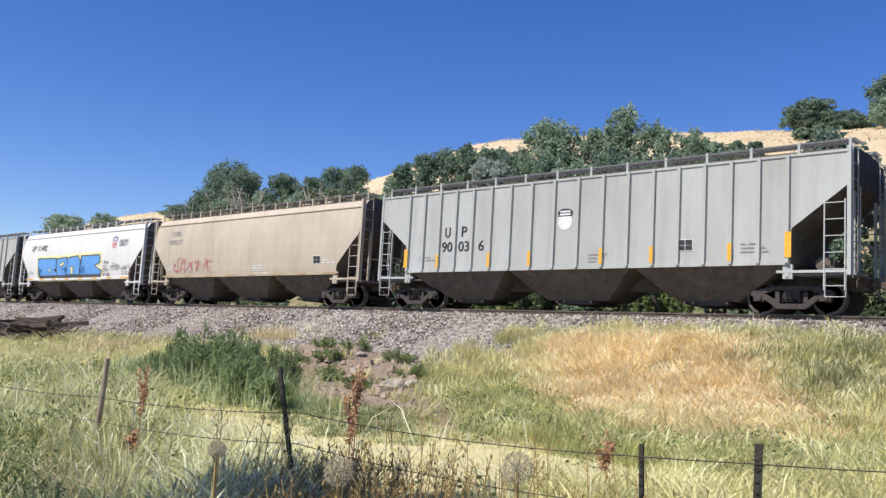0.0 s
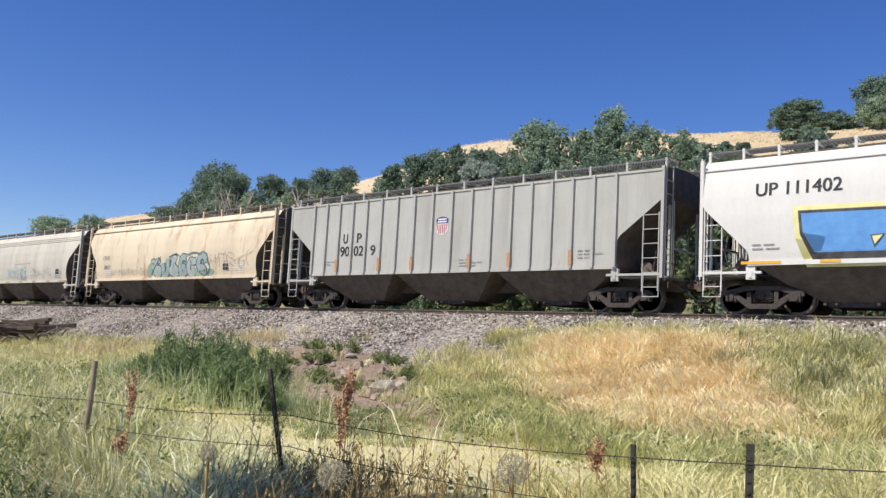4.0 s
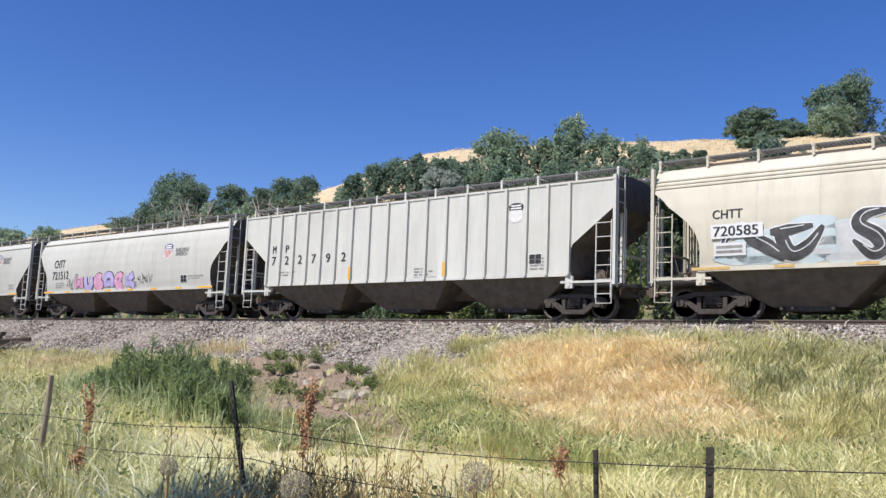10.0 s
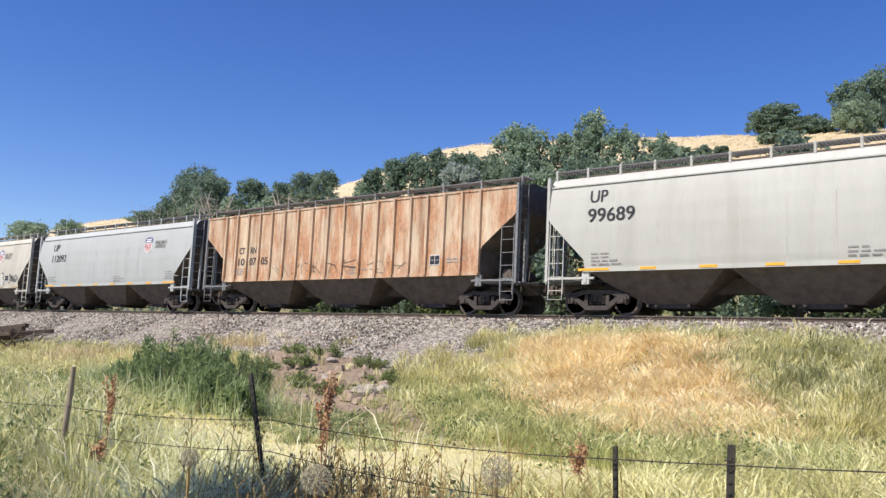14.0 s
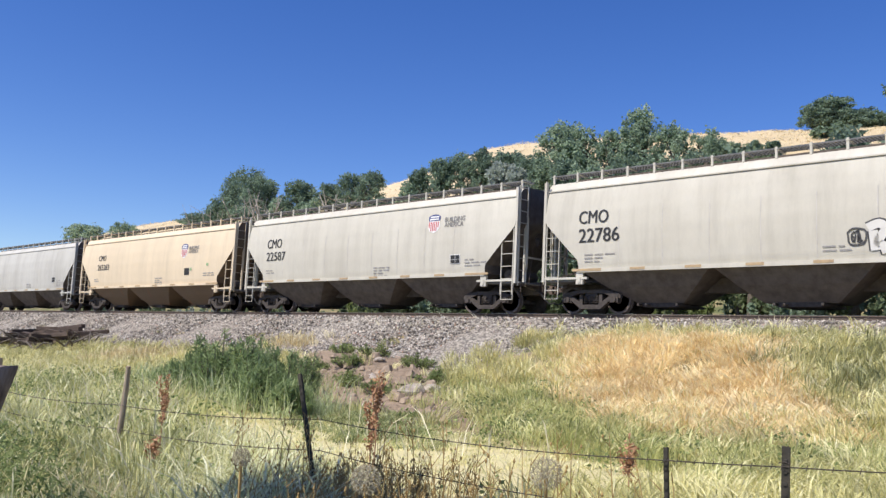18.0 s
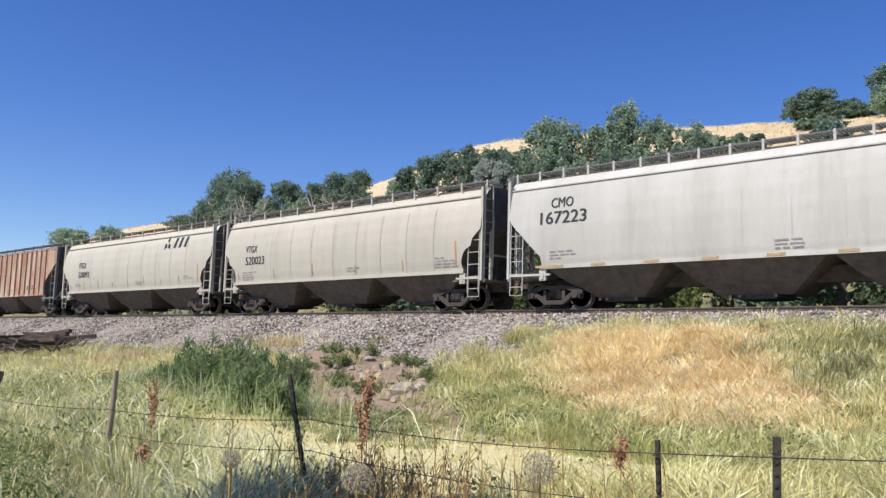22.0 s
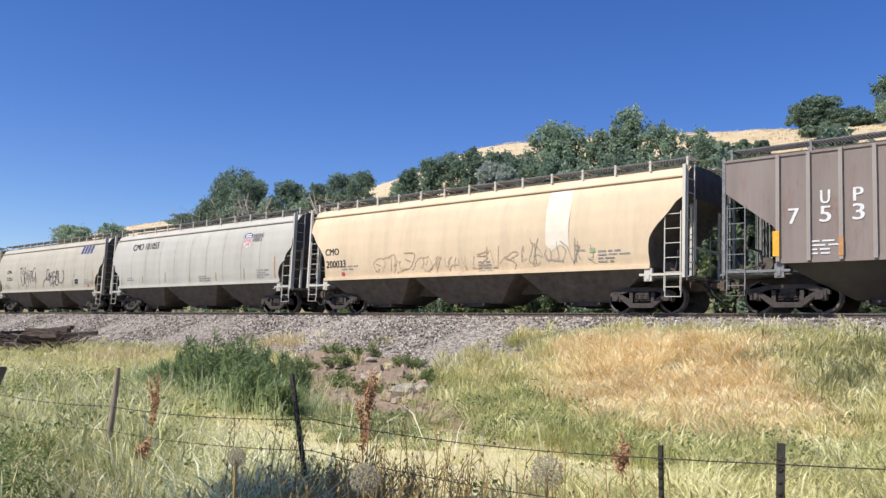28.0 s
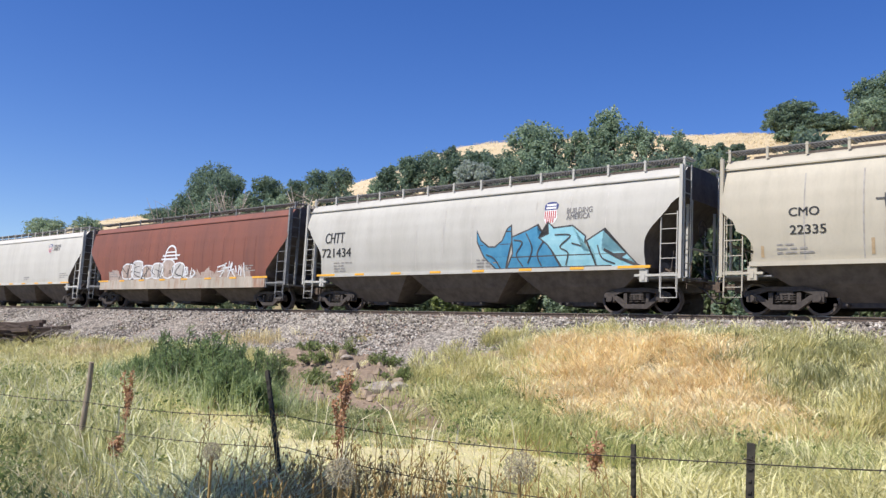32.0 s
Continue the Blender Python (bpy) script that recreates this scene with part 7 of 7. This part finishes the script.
def dock(x, y, h, seed):
    """A dried dock weed: a stalk thick with rust-red seed clusters."""
    rng = np.random.default_rng(seed)
    ob = tagged(new("dock_weed"), "dried rust-red dock weed stalk with seed clusters", "weed", "dock weeds along the fence")
    ob.matrix_basis = pose(x, y, float(height(x, y)))
    g = Geo()
    spines = [[(0, 0, -0.05), (0.02, 0, h * 0.5), (0.0, 0.02, h)]]
    for k in range(5):
        z = h * rng.uniform(0.45, 0.75)
        a = rng.uniform(0, 6.28)
        spines.append([(0.01, 0, z), (0.05 * math.cos(a), 0.05 * math.sin(a), z + 0.12 * h), (0.08 * math.cos(a), 0.08 * math.sin(a), z + 0.28 * h)])
    for s in spines:
        g.tube(s, [0.009, 0.007, 0.003], 5)
    part("stalk", g, DOCK, ob)
    pts = []
    for s in spines:
        a, b = np.array(s[0]) * (1, 1, 0) + (0, 0, max(s[0][2], 0.5 * h)), np.array(s[-1])
        t = rng.random((55, 1))
        pts.append(a + (b - a) * t + rng.normal(0, 0.022, (55, 3)))
    part("seed_spike", leaves_mesh("seed_spike", np.concatenate(pts), 0.035, rng, DOCK), DOCK, ob)["kind"] = "stuff"


for i, (x, y, h) in enumerate(((-9.81, -19.2, 1.1), (-8.47, -20.0, 0.55), (-6.9, -18.3, 1.33), (-4.46, -17.2, 0.78), (-7.03, -18.25, 0.95))):
    dock(x, y, h, 60 + i)


def seed_ball(x, y, z, r, seed):
    """A salsify clock: fine rays with parachute tips on a stalk."""
    rng = np.random.default_rng(seed)
    ob = tagged(new("seed_head"), "round fluffy salsify seed head on a stalk", "seed head", "salsify seed heads")
    ob.matrix_basis = pose(x, y, z)
    g = Geo().tube([(0.02, 0.01, -1.1), (0.01, 0, -0.5), (0, 0, -0.01)], [0.004, 0.0035, 0.005], 5)
    part("stalk", g, STALK, ob)
    g, n = Geo(), 56
    for k in range(n):
        zz = 1 - 2 * (k + 0.5) / n
        a = 2.399963 * k
        q = math.sqrt(1 - zz * zz)
        d = Vector((q * math.cos(a), q * math.sin(a), zz))
        g.bar(d * 0.006, d * r * 0.8, 0.0011)
        s = d.orthogonal().normalized()
        u = d.cross(s)
        for j in range(5):
            w = s * math.cos(j * 1.257) + u * math.sin(j * 1.257)
            g.bar(d * r * 0.8, d * r + w * r * 0.24, 0.0011)
    part("fluff", g, FLUFF, ob)


for i, (x, y, z, r) in enumerate(((-1.333, -22.783, -1.743, 0.042), (-1.449, -23.297, -1.736, 0.034), (-2.114, -23.179, -1.772, 0.026))):
    seed_ball(x, y, z, r, 80 + i)


def stalks():
    """Dead dark stalks and teasel-like heads along the fence; one thick patch also deepens the shade."""
    rng = np.random.default_rng(21)
    g = Geo()
    for k in range(520):
        # from 180 on: a short crowded patch, made dense to stand in for shade
        x = rng.uniform(-6.9, -2.5) if k < 80 else rng.uniform(-9, -2) if k < 130 else rng.normal(-5.0, 0.5) if k < 180 else rng.normal(-5.9, 0.75)
        y = rng.uniform(-20.9, -19.3) if k < 180 else rng.normal(-18.9, 0.6) - 0.5 * (x + 6.9)
        if math.degrees(math.atan2(-x, y + 24.6)) > 57:
            continue
        z = float(height(x, y))
        h = rng.uniform(0.45, 1.05) if k < 130 else rng.uniform(0.22, 0.50)
        d = rng.normal(0, 0.10, 2)
        g.tube([(x, y, z - 0.05), (x + d[0] * 0.4, y + d[1] * 0.4, z + h * 0.55), (x + d[0], y + d[1], z + h)], [0.006, 0.005, 0.002], 4)
        for q in range(rng.integers(2, 6)):
            t = rng.uniform(0.45, 0.98)
            p = np.array([x + d[0] * t, y + d[1] * t, z + h * t])
            a = rng.uniform(0, 6.28)
            tip = p + (0.07 * math.cos(a), 0.07 * math.sin(a), rng.uniform(0.04, 0.12))
            g.tube([p, tip], [0.0035, 0.002], 4)
            if q % 2:
                g.tube([tip, tip + (0, 0, 0.012), tip + (0, 0, 0.03)], [0.004, 0.010, 0.002], 5)
    tagged(new("dead_stalks", g.mesh("dead_stalks", STALK)), "dark dead weed stalks along the fence", "weeds", kind="stuff")


stalks()


def rocks():
    stone = speckled("pale_rock", (0.26, 0.215, 0.17), (0.50, 0.44, 0.37), 5, 0.95, bump=0.6)
    rng = np.random.default_rng(33)
    clods, lumps = Geo(), np.random.default_rng(34)
    for k in range(420):
        y = lumps.uniform(-12.2, -6.2)
        x = -20.4 - 1.3 * (y + 7) + lumps.uniform(-2.8, 2.8)
        s = lumps.uniform(0.02, 0.07) if k % 5 else lumps.uniform(0.10, 0.24)
        a, z = lumps.uniform(0, 6.28), float(height(x, y))
        ring = [(x + s * lumps.uniform(0.7, 1.2) * math.cos(a + 1.257 * i), y + s * lumps.uniform(0.7, 1.2) * math.sin(a + 1.257 * i), z - 0.01) for i in range(5)]
        tip = [(x + s * 0.5 * math.cos(a + 1.257 * i), y + s * 0.5 * math.sin(a + 1.257 * i), z + s * lumps.uniform(0.5, 0.9)) for i in range(5)]
        clods.add(ring + tip, [(i, (i + 1) % 5, 5 + (i + 1) % 5, 5 + i) for i in range(5)] + [(5, 6, 7, 8, 9)])
    soil = speckled("soil_clods", (0.20, 0.15, 0.105), (0.42, 0.33, 0.24), 6, 0.95, bump=0.5)
    tagged(new("soil_clods", clods.mesh("soil_clods", soil)), "loose soil clods and stones on the bare bank", "soil", kind="stuff")
    for i, (x, y, s) in enumerate(((-15.0, -9.7, 0.34), (-14.7, -9.35, 0.24), (-17.9, -8.6, 0.16), (-19.2, -8.0, 0.18), (-17.0, -9.2, 0.14), (-18.6, -7.6, 0.15))):
        bm = bmesh.new()
        bmesh.ops.create_icosphere(bm, subdivisions=2, radius=1)
        k = rng.uniform(0, 9, 3)
        for v in bm.verts:
            n = 1 + 0.35 * noise.noise(v.co * 1.3 + Vector(k)) + 0.12 * noise.noise(v.co * 3 + Vector(k))
            v.co = Vector((v.co.x * s * 1.3, v.co.y * s, v.co.z * s * 0.6)) * n
        me = bpy.data.meshes.new("rock")
        bm.to_mesh(me)
        bm.free()
        me.materials.append(stone)
        ob = tagged(new("rock", me), "pale broken rock lying on the bare bank", "rock", "rocks on the cut bank")
        ob.matrix_basis = pose(x, y, float(height(x, y)) + s * 0.1, 0, 0, float(rng.uniform(0, 360)))


rocks()


def brush_pile():
    """A heap of old dark ties and branches beside the ballast."""
    wood = speckled("rotten_tie_wood", (0.04, 0.03, 0.025), (0.15, 0.11, 0.085), 5, 0.95, stretch=(0.4, 3, 3), bump=0.5)
    rng = np.random.default_rng(8)
    for k in range(26):
        x, y = rng.uniform(-47, -40.5), rng.uniform(-8.2, -6.0)
        z = float(height(x, y)) + 0.12 + 0.14 * (k % 5)
        g = Geo().box(-1.2, 1.2, -0.11, 0.11, -0.09, 0.09)
        ob = tagged(new("old_tie", g.mesh("old_tie", wood)), "discarded dark wooden railroad tie in a heap", "railroad tie", "heap of old ties")
        ob.matrix_basis = pose(x, y, z, float(rng.uniform(-12, 12)), float(rng.uniform(-9, 9)), float(rng.uniform(10, 100)))
    for k in range(30):
        x, y = rng.uniform(-46, -38.5), rng.uniform(-9.2, -6.4)
        z = float(height(x, y))
        a = rng.uniform(0, 6.28)
        g = Geo().tube([(0, 0, 0.2), (0.7 * math.cos(a), 0.7 * math.sin(a), 0.55), (1.5 * math.cos(a), 1.4 * math.sin(a), rng.uniform(0.4, 1.0))], [0.05, 0.035, 0.01], 5)
        ob = tagged(new("dead_branch", g.mesh("dead_branch", BARK)), "dead grey branch on the heap of ties", "branch", "heap of old ties")
        ob.matrix_basis = pose(x, y, z)


brush_pile()


motions()
